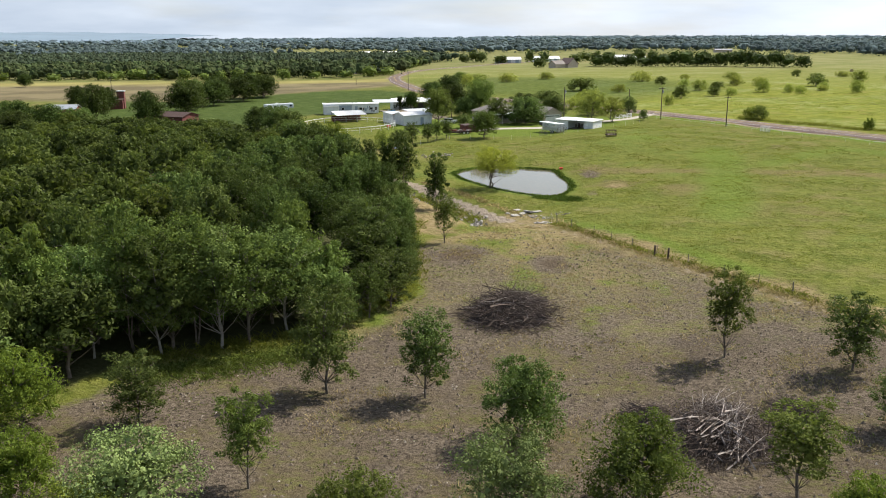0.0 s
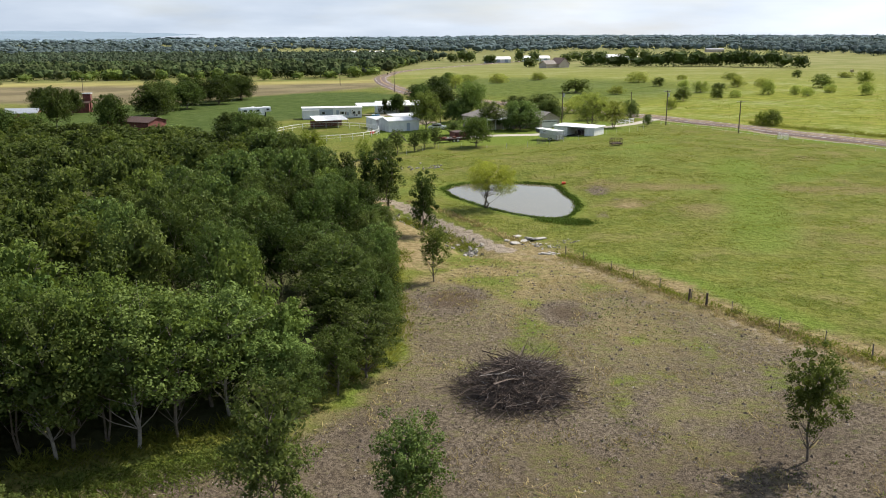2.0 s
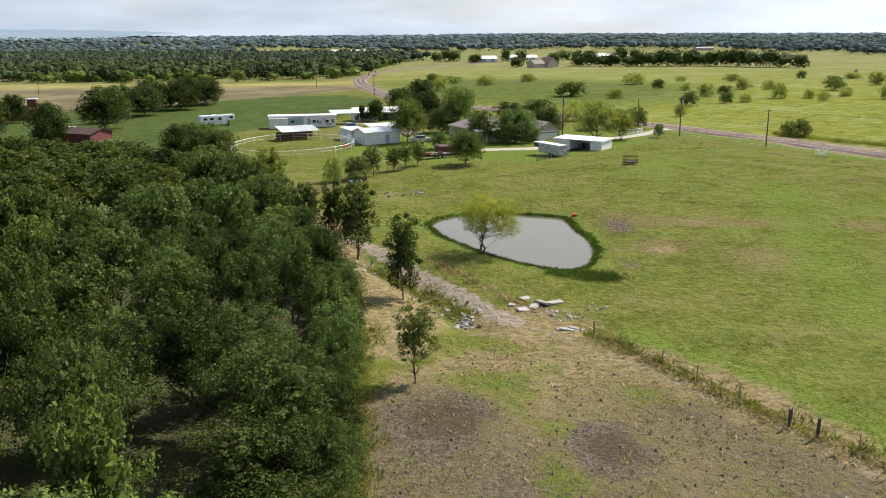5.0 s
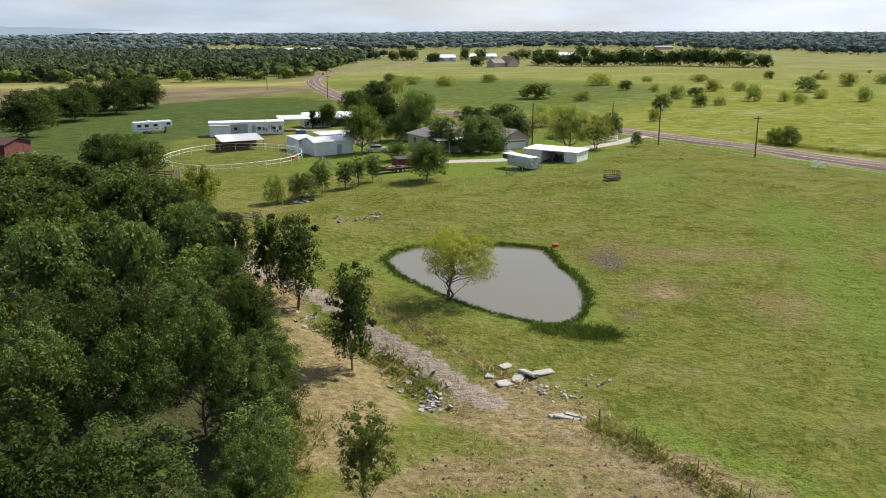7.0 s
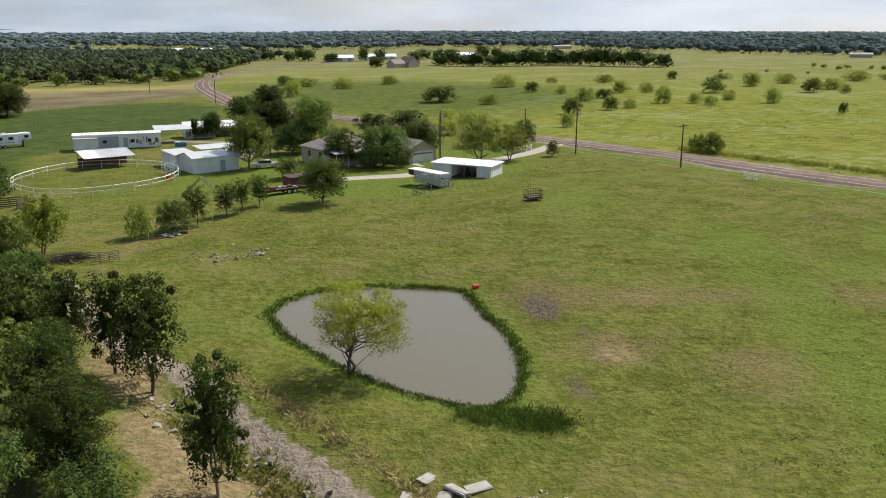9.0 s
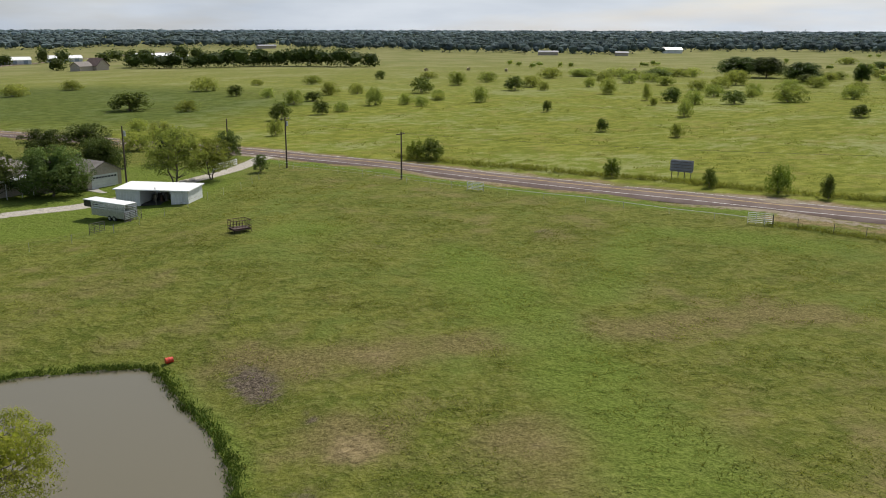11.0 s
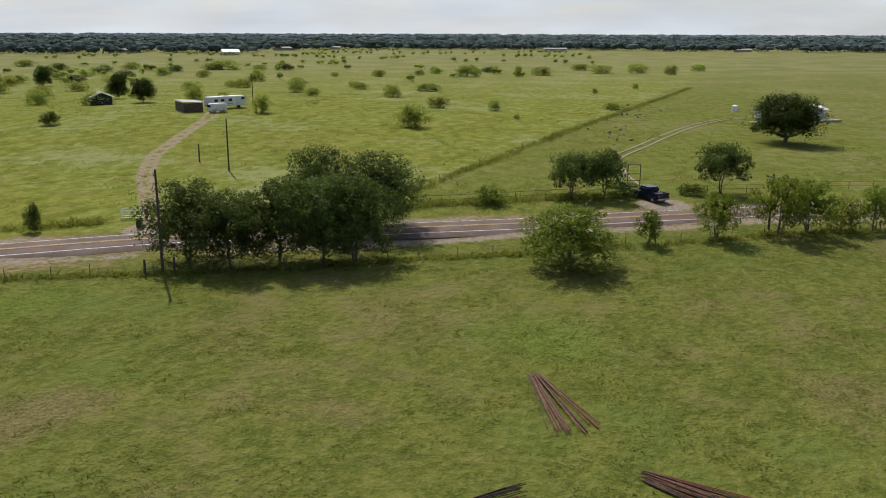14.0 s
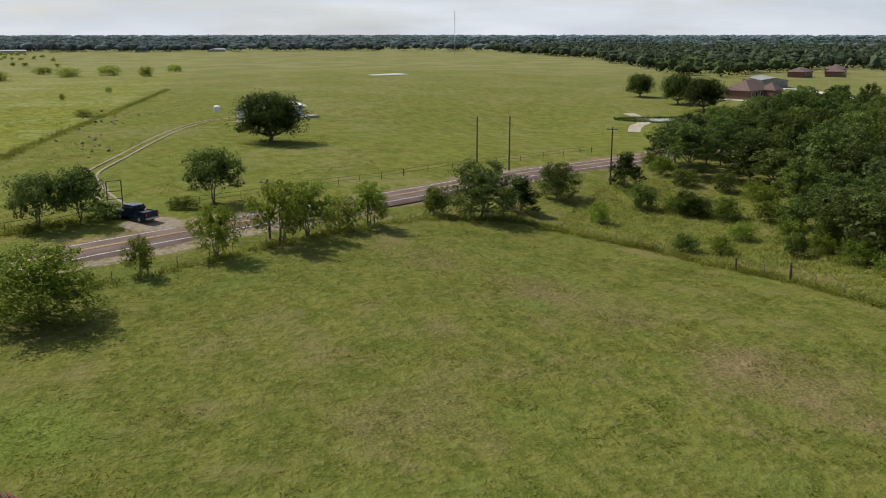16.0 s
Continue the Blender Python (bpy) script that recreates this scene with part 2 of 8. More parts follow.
# ---- materials of the land ----
def ground_material():
    m, nodes, links, b = node_mat("pasture_and_soil")
    nt = m.node_tree
    p = position(nt)

    def zone(name):
        a = nodes.new("ShaderNodeAttribute")
        a.attribute_name = name
        s = nodes.new("ShaderNodeSeparateColor")
        links.new(a.outputs["Color"], s.inputs["Color"])
        return s.outputs["Red"], s.outputs["Green"], s.outputs["Blue"]

    bare, gravel, dry = zone("zone_a")
    lush, plough, litter = zone("zone_b")
    mown, wet, tired = zone("zone_c")
    distant, chalky, deep = zone("zone_d")
    strip, herb, clod = zone("zone_e")
    stretch = nodes.new("ShaderNodeMapping")
    stretch.inputs["Scale"].default_value = (0.7, 1.0, 1.0)
    stretch.inputs["Rotation"].default_value = (0, 0, radians(28))
    links.new(p, stretch.inputs["Vector"])
    fine, tuft, patch, wide = noise_node(nt, p, 9, 3), noise_node(nt, stretch.outputs["Vector"], 1.9, 6, 0.72), noise_node(nt, p, 0.16, 5, 0.6), noise_node(nt, p, 0.035, 4)
    # grass
    mid = noise_node(nt, stretch.outputs["Vector"], 0.42, 7, 0.68)
    sward, blade_tips = noise_node(nt, p, 1.25, 3, 0.5), noise_node(nt, p, 4.2, 4, 0.62)
    g = blend(nt, remap(nt, mid, 0.36, 0.64), (0.078, 0.096, 0.016), (0.132, 0.138, 0.029))
    # tuft tops lighter, hollows darker: relief shading put into the colour
    g = blend(nt, calc(nt, "MULTIPLY", remap(nt, sward, 0.50, 0.66), 0.50), g, (0.166, 0.164, 0.049))
    g = blend(nt, calc(nt, "MULTIPLY", remap(nt, sward, 0.46, 0.32), 0.45), g, (0.064, 0.076, 0.015))
    g = blend(nt, calc(nt, "MULTIPLY", remap(nt, blade_tips, 0.52, 0.66), 0.45), g, (0.184, 0.182, 0.064))
    g = blend(nt, calc(nt, "MULTIPLY", remap(nt, blade_tips, 0.46, 0.34), 0.40), g, (0.062, 0.072, 0.015))
    worn = calc(nt, "ADD", calc(nt, "MULTIPLY", patch, 0.6), calc(nt, "MULTIPLY", wide, 0.4))
    g = blend(nt, remap(nt, worn, 0.50, 0.66, 0, 0.75), g, blend(nt, tuft, (0.108, 0.090, 0.036), (0.230, 0.194, 0.084)))
    g = blend(nt, calc(nt, "MULTIPLY", remap(nt, worn, 0.48, 0.36), 0.5), g, blend(nt, tuft, (0.072, 0.104, 0.020), (0.150, 0.186, 0.046)))
    g = blend(nt, remap(nt, calc(nt, "ADD", tired, calc(nt, "MULTIPLY", calc(nt, "SUBTRACT", patch, 0.5), 1.3)), 0.30, 0.95, 0, 0.75), g, blend(nt, remap(nt, blade_tips, 0.3, 0.7), (0.092, 0.074, 0.030), (0.200, 0.160, 0.074)))
    # mown verges and damp green ground
    fresh = blend(nt, remap(nt, blade_tips, 0.3, 0.7), (0.070, 0.106, 0.015), (0.140, 0.182, 0.034))
    g = blend(nt, mown, g, fresh)
    g = blend(nt, remap(nt, calc(nt, "ADD", wet, calc(nt, "MULTIPLY", calc(nt, "SUBTRACT", patch, 0.5), 1.2)), 0.35, 0.85, 0, 0.8), g, fresh)
    # taller meadow over the road
    meadow = blend(nt, remap(nt, mid, 0.36, 0.64), (0.110, 0.125, 0.018), (0.198, 0.208, 0.038))
    meadow = blend(nt, remap(nt, wide, 0.42, 0.60, 0, 0.6), meadow, blend(nt, mid, (0.100, 0.130, 0.018), (0.186, 0.214, 0.036)))
    meadow = blend(nt, remap(nt, patch, 0.50, 0.70, 0, 0.6), meadow, blend(nt, tuft, (0.12, 0.105, 0.032), (0.27, 0.235, 0.075)))
    meadow = blend(nt, calc(nt, "MULTIPLY", remap(nt, calc(nt, "ADD", calc(nt, "MULTIPLY", mid, 0.5), calc(nt, "MULTIPLY", wide, 0.5)), 0.51, 0.60), 0.6), meadow, blend(nt, tuft, (0.175, 0.185, 0.075), (0.300, 0.305, 0.150)))
    g = blend(nt, lush, g, meadow)
    # paler hay fields far off, distance haze put into their colour
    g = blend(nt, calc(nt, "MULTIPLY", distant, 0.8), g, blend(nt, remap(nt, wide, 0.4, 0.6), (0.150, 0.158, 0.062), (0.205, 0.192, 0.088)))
    # dark hay-field grass, with cloud shade put into the colour
    g = blend(nt, calc(nt, "MULTIPLY", deep, 0.9), g, blend(nt, remap(nt, mid, 0.35, 0.65), (0.034, 0.056, 0.014), (0.068, 0.096, 0.028)))
    # straw
    straw = blend(nt, remap(nt, tuft, 0.3, 0.7), (0.125, 0.096, 0.046), (0.275, 0.215, 0.112))
    straw = blend(nt, remap(nt, mid, 0.52, 0.62, 0, 0.5), straw, blend(nt, tuft, (0.085, 0.090, 0.026), (0.180, 0.178, 0.060)))
    edge = calc(nt, "ADD", dry, calc(nt, "MULTIPLY", calc(nt, "SUBTRACT", patch, 0.5), 1.6))
    g = blend(nt, remap(nt, edge, 0.35, 0.75), g, straw)
    # turned soil with shreds of wood
    lump, grit = noise_node(nt, p, 3.2, 6, 0.75), noise_node(nt, p, 22, 2)
    soil = blend(nt, remap(nt, lump, 0.38, 0.62), (0.062, 0.048, 0.035), (0.172, 0.139, 0.102))
    soil = blend(nt, remap(nt, grit, 0.62, 0.74, 0, 0.7), soil, (0.27, 0.235, 0.185))
    soil = blend(nt, remap(nt, fine, 0.40, 0.32), soil, (0.045, 0.036, 0.028))
    soil = blend(nt, remap(nt, patch, 0.47, 0.64, 0, 0.7), soil, blend(nt, lump, (0.080, 0.070, 0.032), (0.245, 0.205, 0.105)))
    soil = blend(nt, remap(nt, wide, 0.46, 0.36, 0, 0.6), soil, blend(nt, lump, (0.046, 0.035, 0.027), (0.110, 0.086, 0.064)))
    soil = blend(nt, remap(nt, calc(nt, "ADD", clod, calc(nt, "MULTIPLY", calc(nt, "SUBTRACT", patch, 0.5), 0.5)), 0.72, 0.95, 0, 0.8), soil, blend(nt, lump, (0.044, 0.032, 0.022), (0.116, 0.084, 0.056)))
    sprout = calc(nt, "MULTIPLY", remap(nt, calc(nt, "ADD", calc(nt, "MULTIPLY", tuft, 0.6), calc(nt, "MULTIPLY", patch, 0.4)), 0.52, 0.60), 0.6)
    soil = blend(nt, sprout, soil, (0.125, 0.128, 0.040))
    edge = calc(nt, "ADD", bare, calc(nt, "MULTIPLY", calc(nt, "SUBTRACT", tuft, 0.5), 0.7))
    edge = calc(nt, "ADD", edge, calc(nt, "MULTIPLY", calc(nt, "SUBTRACT", patch, 0.5), 0.9))
    g = blend(nt, remap(nt, edge, 0.35, 0.65), g, soil)
    # ploughed and cut fields
    field = blend(nt, strip, blend(nt, remap(nt, wide, 0.4, 0.6), (0.125, 0.104, 0.060), (0.182, 0.152, 0.086)), blend(nt, remap(nt, wide, 0.4, 0.6), (0.22, 0.19, 0.07), (0.27, 0.24, 0.09)))
    g = blend(nt, plough, g, field)
    # leaf litter under the wood
    g = blend(nt, remap(nt, calc(nt, "ADD", litter, calc(nt, "MULTIPLY", calc(nt, "SUBTRACT", patch, 0.5), 0.8)), 0.4, 0.7), g,
              blend(nt, tuft, (0.035, 0.040, 0.016), (0.085, 0.085, 0.040)))
    # gravel
    stones = blend(nt, lush, blend(nt, tuft, (0.20, 0.162, 0.122), (0.30, 0.252, 0.198)), blend(nt, fine, (0.19, 0.145, 0.095), (0.33, 0.265, 0.19)))
    stones = blend(nt, chalky, stones, blend(nt, tuft, (0.30, 0.27, 0.23), (0.48, 0.44, 0.385)))
    edge = calc(nt, "ADD", gravel, calc(nt, "MULTIPLY", calc(nt, "SUBTRACT", tuft, 0.5), 0.7))
    g = blend(nt, remap(nt, edge, 0.4, 0.65), g, stones)
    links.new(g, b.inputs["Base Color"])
    b.inputs["Roughness"].default_value = 0.92
    b.inputs["Specular IOR Level"].default_value = 0.02
    h = calc(nt, "ADD", calc(nt, "MULTIPLY", blade_tips, 0.22), calc(nt, "ADD", calc(nt, "MULTIPLY", fine, 0.06), calc(nt, "ADD", calc(nt, "MULTIPLY", sward, 0.62), calc(nt, "MULTIPLY", tuft, 0.10))))
    h = calc(nt, "ADD", h, calc(nt, "MULTIPLY", calc(nt, "MULTIPLY", lump, clod), 0.9))
    h = calc(nt, "MULTIPLY", h, calc(nt, "SUBTRACT", 1.0, calc(nt, "MULTIPLY", bare, 0.6)))
    links.new(relief(nt, h, 1.0, 0.62), b.inputs["Normal"])
    return m


def leaf_material(name, dark, light, sheen=0.55, each=True, through_light=0.22):
    m, nodes, links, b = node_mat(name)
    nt = m.node_tree
    isle = nodes.new("ShaderNodeNewGeometry").outputs["Random Per Island"]
    one = nodes.new("ShaderNodeObjectInfo").outputs["Random"]
    spray = remap(nt, noise_node(nt, position(nt), 1.1, 3), 0.34, 0.66)
    mixed = calc(nt, "ADD", calc(nt, "MULTIPLY", isle, 0.28), calc(nt, "ADD", calc(nt, "MULTIPLY", one, 0.30), calc(nt, "MULTIPLY", spray, 0.42)))
    c = blend(nt, mixed, dark, light)
    hue = nodes.new("ShaderNodeHueSaturation")
    if not each:
        one = isle
    links.new(remap(nt, one, 0, 1, 0.474, 0.512), hue.inputs["Hue"])
    links.new(remap(nt, calc(nt, "FRACT", calc(nt, "MULTIPLY", one, 7.3), 0), 0, 1, 0.78, 1.34), hue.inputs["Value"])
    stand = remap(nt, noise_node(nt, position(nt), 0.085, 2), 0.32, 0.68, 0.70, 1.40)
    dim = nodes.new("ShaderNodeMixRGB")
    dim.blend_type = "MULTIPLY"
    dim.inputs["Fac"].default_value = 1.0
    links.new(c, dim.inputs["Color1"])
    links.new(stand, dim.inputs["Color2"])
    c = dim.outputs["Color"]
    links.new(c, hue.inputs["Color"])
    c = hue.outputs["Color"]
    links.new(c, b.inputs["Base Color"])
    b.inputs["Roughness"].default_value = sheen
    b.inputs["Specular IOR Level"].default_value = 0.05
    tr = nodes.new("ShaderNodeBsdfTranslucent")
    links.new(blend(nt, 0.5, c, (light[0] * 1.5, light[1] * 1.6, light[2] * 0.8)), tr.inputs["Color"])
    mx = nodes.new("ShaderNodeMixShader")
    mx.inputs["Fac"].default_value = through_light
    links.new(b.outputs["BSDF"], mx.inputs[1])
    links.new(tr.outputs["BSDF"], mx.inputs[2])
    links.new(mx.outputs["Shader"], nodes["Material Output"].inputs["Surface"])
    return m


GROUND = ground_material()
LEAF_OAK = leaf_material("leaf_dull_green", (0.030, 0.049, 0.013), (0.112, 0.150, 0.040), 0.55, True, 0.28)
LEAF_ELM = leaf_material("leaf_mid_green", (0.042, 0.066, 0.015), (0.134, 0.172, 0.040), 0.6, True, 0.30)
LEAF_DARK = leaf_material("leaf_deep_green", (0.011, 0.020, 0.006), (0.074, 0.107, 0.023))
LEAF_LIGHT = leaf_material("leaf_yellow_green", (0.066, 0.100, 0.013), (0.168, 0.206, 0.033), 0.6, True, 0.32)
LEAF_WILLOW = leaf_material("leaf_of_willow", (0.180, 0.222, 0.030), (0.330, 0.375, 0.070), 0.7, True, 0.42)
LEAF_PALE = leaf_material("leaf_grey_green", (0.062, 0.090, 0.026), (0.160, 0.195, 0.070), 0.5)
# Far leaf colour greyed for distance haze.
LEAF_FAR = leaf_material("leaf_of_far_woods_hazed", (0.032, 0.046, 0.028), (0.062, 0.080, 0.044), 0.9, False, 0.15)
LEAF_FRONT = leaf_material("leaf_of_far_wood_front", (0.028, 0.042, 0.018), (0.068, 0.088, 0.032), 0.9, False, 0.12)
# Distance haze put into the skyline leaf colour, bluer and paler.
LEAF_BELT_HAZED = leaf_material("haze_tinted_skyline_leaf", (0.062, 0.085, 0.086), (0.092, 0.118, 0.116), 0.9, False, 0.2)
LEAF_MESQ = leaf_material("leaf_of_mesquite", (0.120, 0.152, 0.030), (0.270, 0.300, 0.076), 0.7, True, 0.42)
# Farthest leaves carry still more distance haze in their colour.
LEAF_HAZE = leaf_material("haze_tinted_farthest_leaf", (0.098, 0.132, 0.148), (0.124, 0.160, 0.176), 0.9, False)
REED = leaf_material("reed_green", (0.034, 0.060, 0.010), (0.085, 0.130, 0.024), 0.6, False)
TUFT = leaf_material("pasture_tuft_green", (0.082, 0.100, 0.016), (0.190, 0.198, 0.044), 0.9, False, 0.4)
MEADOW = leaf_material("meadow_grass_green", (0.112, 0.130, 0.026), (0.210, 0.220, 0.058), 0.9, False, 0.4)
STRAW = leaf_material("dry_stalk", (0.17, 0.135, 0.06), (0.38, 0.31, 0.16), 0.8, False)
BARK = plain("bark", (0.13, 0.105, 0.08), 0.9, vary=0.4, scale=3, bump=0.03)
BARK_PALE = plain("pale_bark", (0.24, 0.215, 0.18), 0.9, vary=0.35, scale=3)
DEADWOOD = plain("dead_branch_wood", (0.100, 0.072, 0.055), 0.9, vary=0.5, scale=2)
DEADWOOD_PALE = plain("bleached_branch_wood", (0.36, 0.31, 0.27), 0.85, vary=0.4, scale=2)


# ---- ground: one sheet to the horizon ----
def grid_lines(lo, hi, step, far_lo, far_hi):
    core = np.arange(lo, hi + step / 2, step)
    up, down, s = [hi], [lo], step
    while up[-1] < far_hi:
        s *= 1.07
        up.append(min(far_hi, up[-1] + s))
    s = step
    while down[-1] > far_lo:
        s *= 1.07
        down.append(max(far_lo, down[-1] - s))
    return np.concatenate([down[:0:-1], core, up[1:]])


def build_ground():
    xs, ys = grid_lines(-40, 172, 1.25, -4700, 4700), grid_lines(30, 262, 1.25, -4700, 4700)
    gx, gy = np.meshgrid(xs, ys)
    x, y = gx.ravel(), gy.ravel()
    z = land(x, y)
    n, k = len(xs), len(ys)
    i = np.arange(n * k).reshape(k, n)
    f = np.stack([i[:-1, :-1], i[:-1, 1:], i[1:, 1:], i[1:, :-1]], -1).reshape(-1, 4)
    me = bpy.data.meshes.new("ground")
    me.from_pydata(np.stack([x, y, z], -1).tolist(), [], f.tolist())
    me.materials.append(GROUND)
    me.shade_smooth()

    def soft(d, w):
        return np.clip(0.5 + d / w, 0, 1)

    bare = soft(inside(x, y, CLEARING) + 0.4, 5) * np.clip(0.60 + (82 - y) / 60, 0.60, 0.80)
    bare *= np.clip((124 - y) / 18, 0.30, 1)
    bare *= 1 - 0.55 * np.exp(-((x - 9) / 7) ** 2 - ((y - 112) / 11) ** 2) - 0.25 * np.exp(-((x - 17) / 6) ** 2 - ((y - 94) / 9) ** 2)
    bare = np.maximum.reduce([bare, 1.05 * np.exp(-(((x - 12.8) / 3.6) ** 2 + ((y - 98) / 5.0) ** 2)), 1.1 * np.exp(-(((x - 2.0) / 5.0) ** 2 + ((y - 103) / 6.5) ** 2)), 0.84 * np.exp(-(((x - 27) / 2.6) ** 2 + ((y - 159) / 5.0) ** 2)), 0.7 * np.exp(-(((x - 28.5) / 1.3) ** 2 + ((y - 151.5) / 1.3) ** 2)), 0.55 * np.exp(-(((x - 69.5) / 2.5) ** 2 + ((y - 181) / 1.5) ** 2)), 0.5 * np.exp(-(((x - 64) / 2) ** 2 + ((y - 169.5) / 1.5) ** 2)), 0.6 * np.exp(-(((x - 24.5) / 1.5) ** 2 + ((y - 141) / 5.0) ** 2))])
    rd, ra = line_distance(x, y, ROAD)
    td, _ = line_distance(x, y, TRACK)
    dirt = [(9.6, 125.2), (13, 119.5), (21.5, 105.5), (28.6, 92), (34, 83.5), (42, 69), (52, 48)]
    dd, _ = line_distance(x, y, dirt)
    lane = [(118.2, 162.9), (132.9, 171.7), (149.0, 181.2), (164.8, 188.0), (182.2, 192.2), (208.9, 198.5), (222, 203)]
    ld, _ = line_distance(x, y, lane)
    yard = [(4, 225), (14, 229), (24, 230), (32, 233), (42, 240), (52, 248), (61.5, 258)]
    yd, _ = line_distance(x, y, yard)
    drive = [(-20, 290), (-8, 285), (0, 262), (-12, 255)]
    vd, _ = line_distance(x, y, drive)
    lane2 = [(146, 104), (154, 107), (172, 108), (193.7, 106.9), (214.7, 99.1), (256.3, 84.8), (266.5, 73)]
    l2, _ = line_distance(x, y, lane2)
    lane3 = [(219, -96), (245, -84), (266, -80), (290, -100), (330, -130)]
    l3, _ = line_distance(x, y, lane3)
    gravel = np.maximum.reduce([soft(1.05 - td, 1.0), 0.62 * soft(0.9 - np.abs(dd - 0.2), 2.2), 0.74 * soft(0.75 - np.abs(ld - 0.85), 0.9), soft(1.7 - yd, 1.4), 0.9 * soft(2.2 - vd, 2.5),
                                0.5 * soft(1.6 - l2, 1.6) * (x < 176), 0.95 * soft(2.0 - l3, 2),
                                0.60 * soft(5.9 - rd, 1.8) * (0.72 + 0.28 * np.sin(ra * 0.13)), 0.66 * soft(1.2 - line_distance(x, y, [(98.5, 170), (102, 165.5), (106, 159)])[0], 1.6), 0.64 * soft(1.6 - line_distance(x, y, [(110, 150), (114.5, 141), (118.5, 131), (123, 119), (130, 102), (137, 89), (144, 77)])[0], 2.0),
                                soft(3.5 - np.hypot(x - 142.5, y - 103.5), 2.5), soft(3.2 - np.hypot(x - 116.5, y - 162.5), 2)])
    sw = [(92, 44), (124, 48), (141, 58)]
    sd, _ = line_distance(x, y, sw)
    dry = np.maximum.reduce([0.66 * soft(inside(x, y, CLEARING), 4), 0.85 * soft(4.5 - dd, 6), 1.25 * np.exp(-(((x + 2) / 4.6) ** 2 + ((y - 127) / 13) ** 2)), 0.9 * soft(3 - line_distance(x, y, [(-15, 170), (-11, 158), (-7.5, 148), (-4.5, 138)])[0], 4),
                             0.62 * soft(6.2 - rd, 2.0), 0.52 * np.exp(-(((x - 29) / 3.5) ** 2 + ((y - 146) / 4) ** 2)),
                             0.50 * np.exp(-(((x - 37) / 6) ** 2 + ((y - 158) / 3) ** 2)), 0.5 * np.exp(-(((x - 38.5) / 4) ** 2 + ((y - 139) / 3) ** 2)), 0.42 * np.exp(-(((x - 80) / 12) ** 2 + ((y - 70) / 12) ** 2)), 0.9 * np.exp(-(line_distance(x, y, [(109.5, 152), (113, 146), (116, 137)])[0] / 2.2) ** 2), 0.7 * np.exp(-(line_distance(x, y, [(96, 171), (100.5, 164), (103, 160)])[0] / 1.8) ** 2)])
    # which side of the road
    r = np.array(ROAD)
    side = np.zeros(len(x))
    best = np.full(len(x), 1e9)
    for (ax, ay), (bx, by) in zip(r[:-1:3], r[3::3]):
        mx, my = (ax + bx) / 2, (ay + by) / 2
        d = (x - mx) ** 2 + (y - my) ** 2
        c = (bx - ax) * (y - my) - (by - ay) * (x - mx)
        side = np.where(d < best, c, side)
        best = np.minimum(best, d)
    east = np.where(side < 0, 1.0, 0.0)
    lush = east * soft(rd - 5, 2) * np.where(y < 0.45 * (x - 140) * -0.5 + 139, 0.3, 1.0)
    plough = soft(inside(x, y, PLOUGHED), 8)
    litter = soft(inside(x, y, WOODS) - 0.5, 5)
    mown = (1 - east) * soft(8.2 - rd, 1.5) * soft(rd - 4.2, 1.0) * soft(y - 166, 4) * soft(262 - y, 10)
    farm = [(5, 212), (26, 212), (44, 227), (58, 250), (40, 262), (10, 268), (-14, 252), (-14, 226)]
    mown = np.maximum(mown, 0.8 * soft(inside(x, y, farm), 6))
    wet = np.maximum.reduce([0.9 * np.exp(-(line_distance(x, y, [(19, 118), (27, 104), (34, 92)])[0] / 3.2) ** 2), 0.8 * np.exp(-(line_distance(x, y, [(40, 120), (50, 152), (56, 178)])[0] / 7) ** 2),
                             0.75 * np.exp(-(np.hypot(x - 92, y - 116) / 9) ** 2), 0.8 * np.exp(-(np.maximum(-inside(x, y, POND), 0) / 2.5) ** 2), 0.7 * np.exp(-(np.hypot(x - 45, y - 195) / 10) ** 2),
                             0.95 * np.exp(-(line_distance(x, y, [(-22, 66.5), (-17, 69), (-12, 72)])[0] / 2.6) ** 2), 0.7 * np.exp(-(line_distance(x, y, [(-6.5, 79), (-2.6, 88.5), (-3.6, 96)])[0] / 1.6) ** 2),
                             0.7 * np.exp(-(line_distance(x, y, [(60, 160), (80, 175), (92, 158)])[0] / 6) ** 2)])
    tired = np.maximum.reduce([0.95 * np.exp(-(line_distance(x, y, [(28, 163), (39, 157), (46, 156), (53, 154), (59, 151), (66, 149), (74, 146)])[0] / 4.5) ** 2),
                               0.9 * np.exp(-(np.hypot((x - 39) / 1.4, y - 140) / 6) ** 2), 0.9 * np.exp(-(np.hypot(x - 30, y - 148) / 6) ** 2), 0.85 * np.exp(-(np.hypot((x - 105) / 1.6, y - 70) / 8) ** 2),
                               0.85 * np.exp(-(np.hypot((x - 83) / 1.3, y - 66) / 9) ** 2), 0.75 * np.exp(-(np.hypot(x - 86, y - 92) / 8) ** 2), 0.8 * np.exp(-(np.hypot(x - 122, y - 77) / 7) ** 2),
                               0.7 * np.exp(-(np.hypot((x - 46) / 1.5, y - 120) / 9) ** 2), 0.6 * np.exp(-(np.hypot(x - 76, y - 128) / 7) ** 2), 0.65 * np.exp(-(np.hypot((x - 20) / 1.6, y - 186) / 7) ** 2), 0.55 * np.exp(-(np.hypot((x - 44) / 1.2, y - 138) / 15) ** 2), 0.45 * np.exp(-(np.hypot((x - 98) / 1.4, y - 84) / 14) ** 2)])
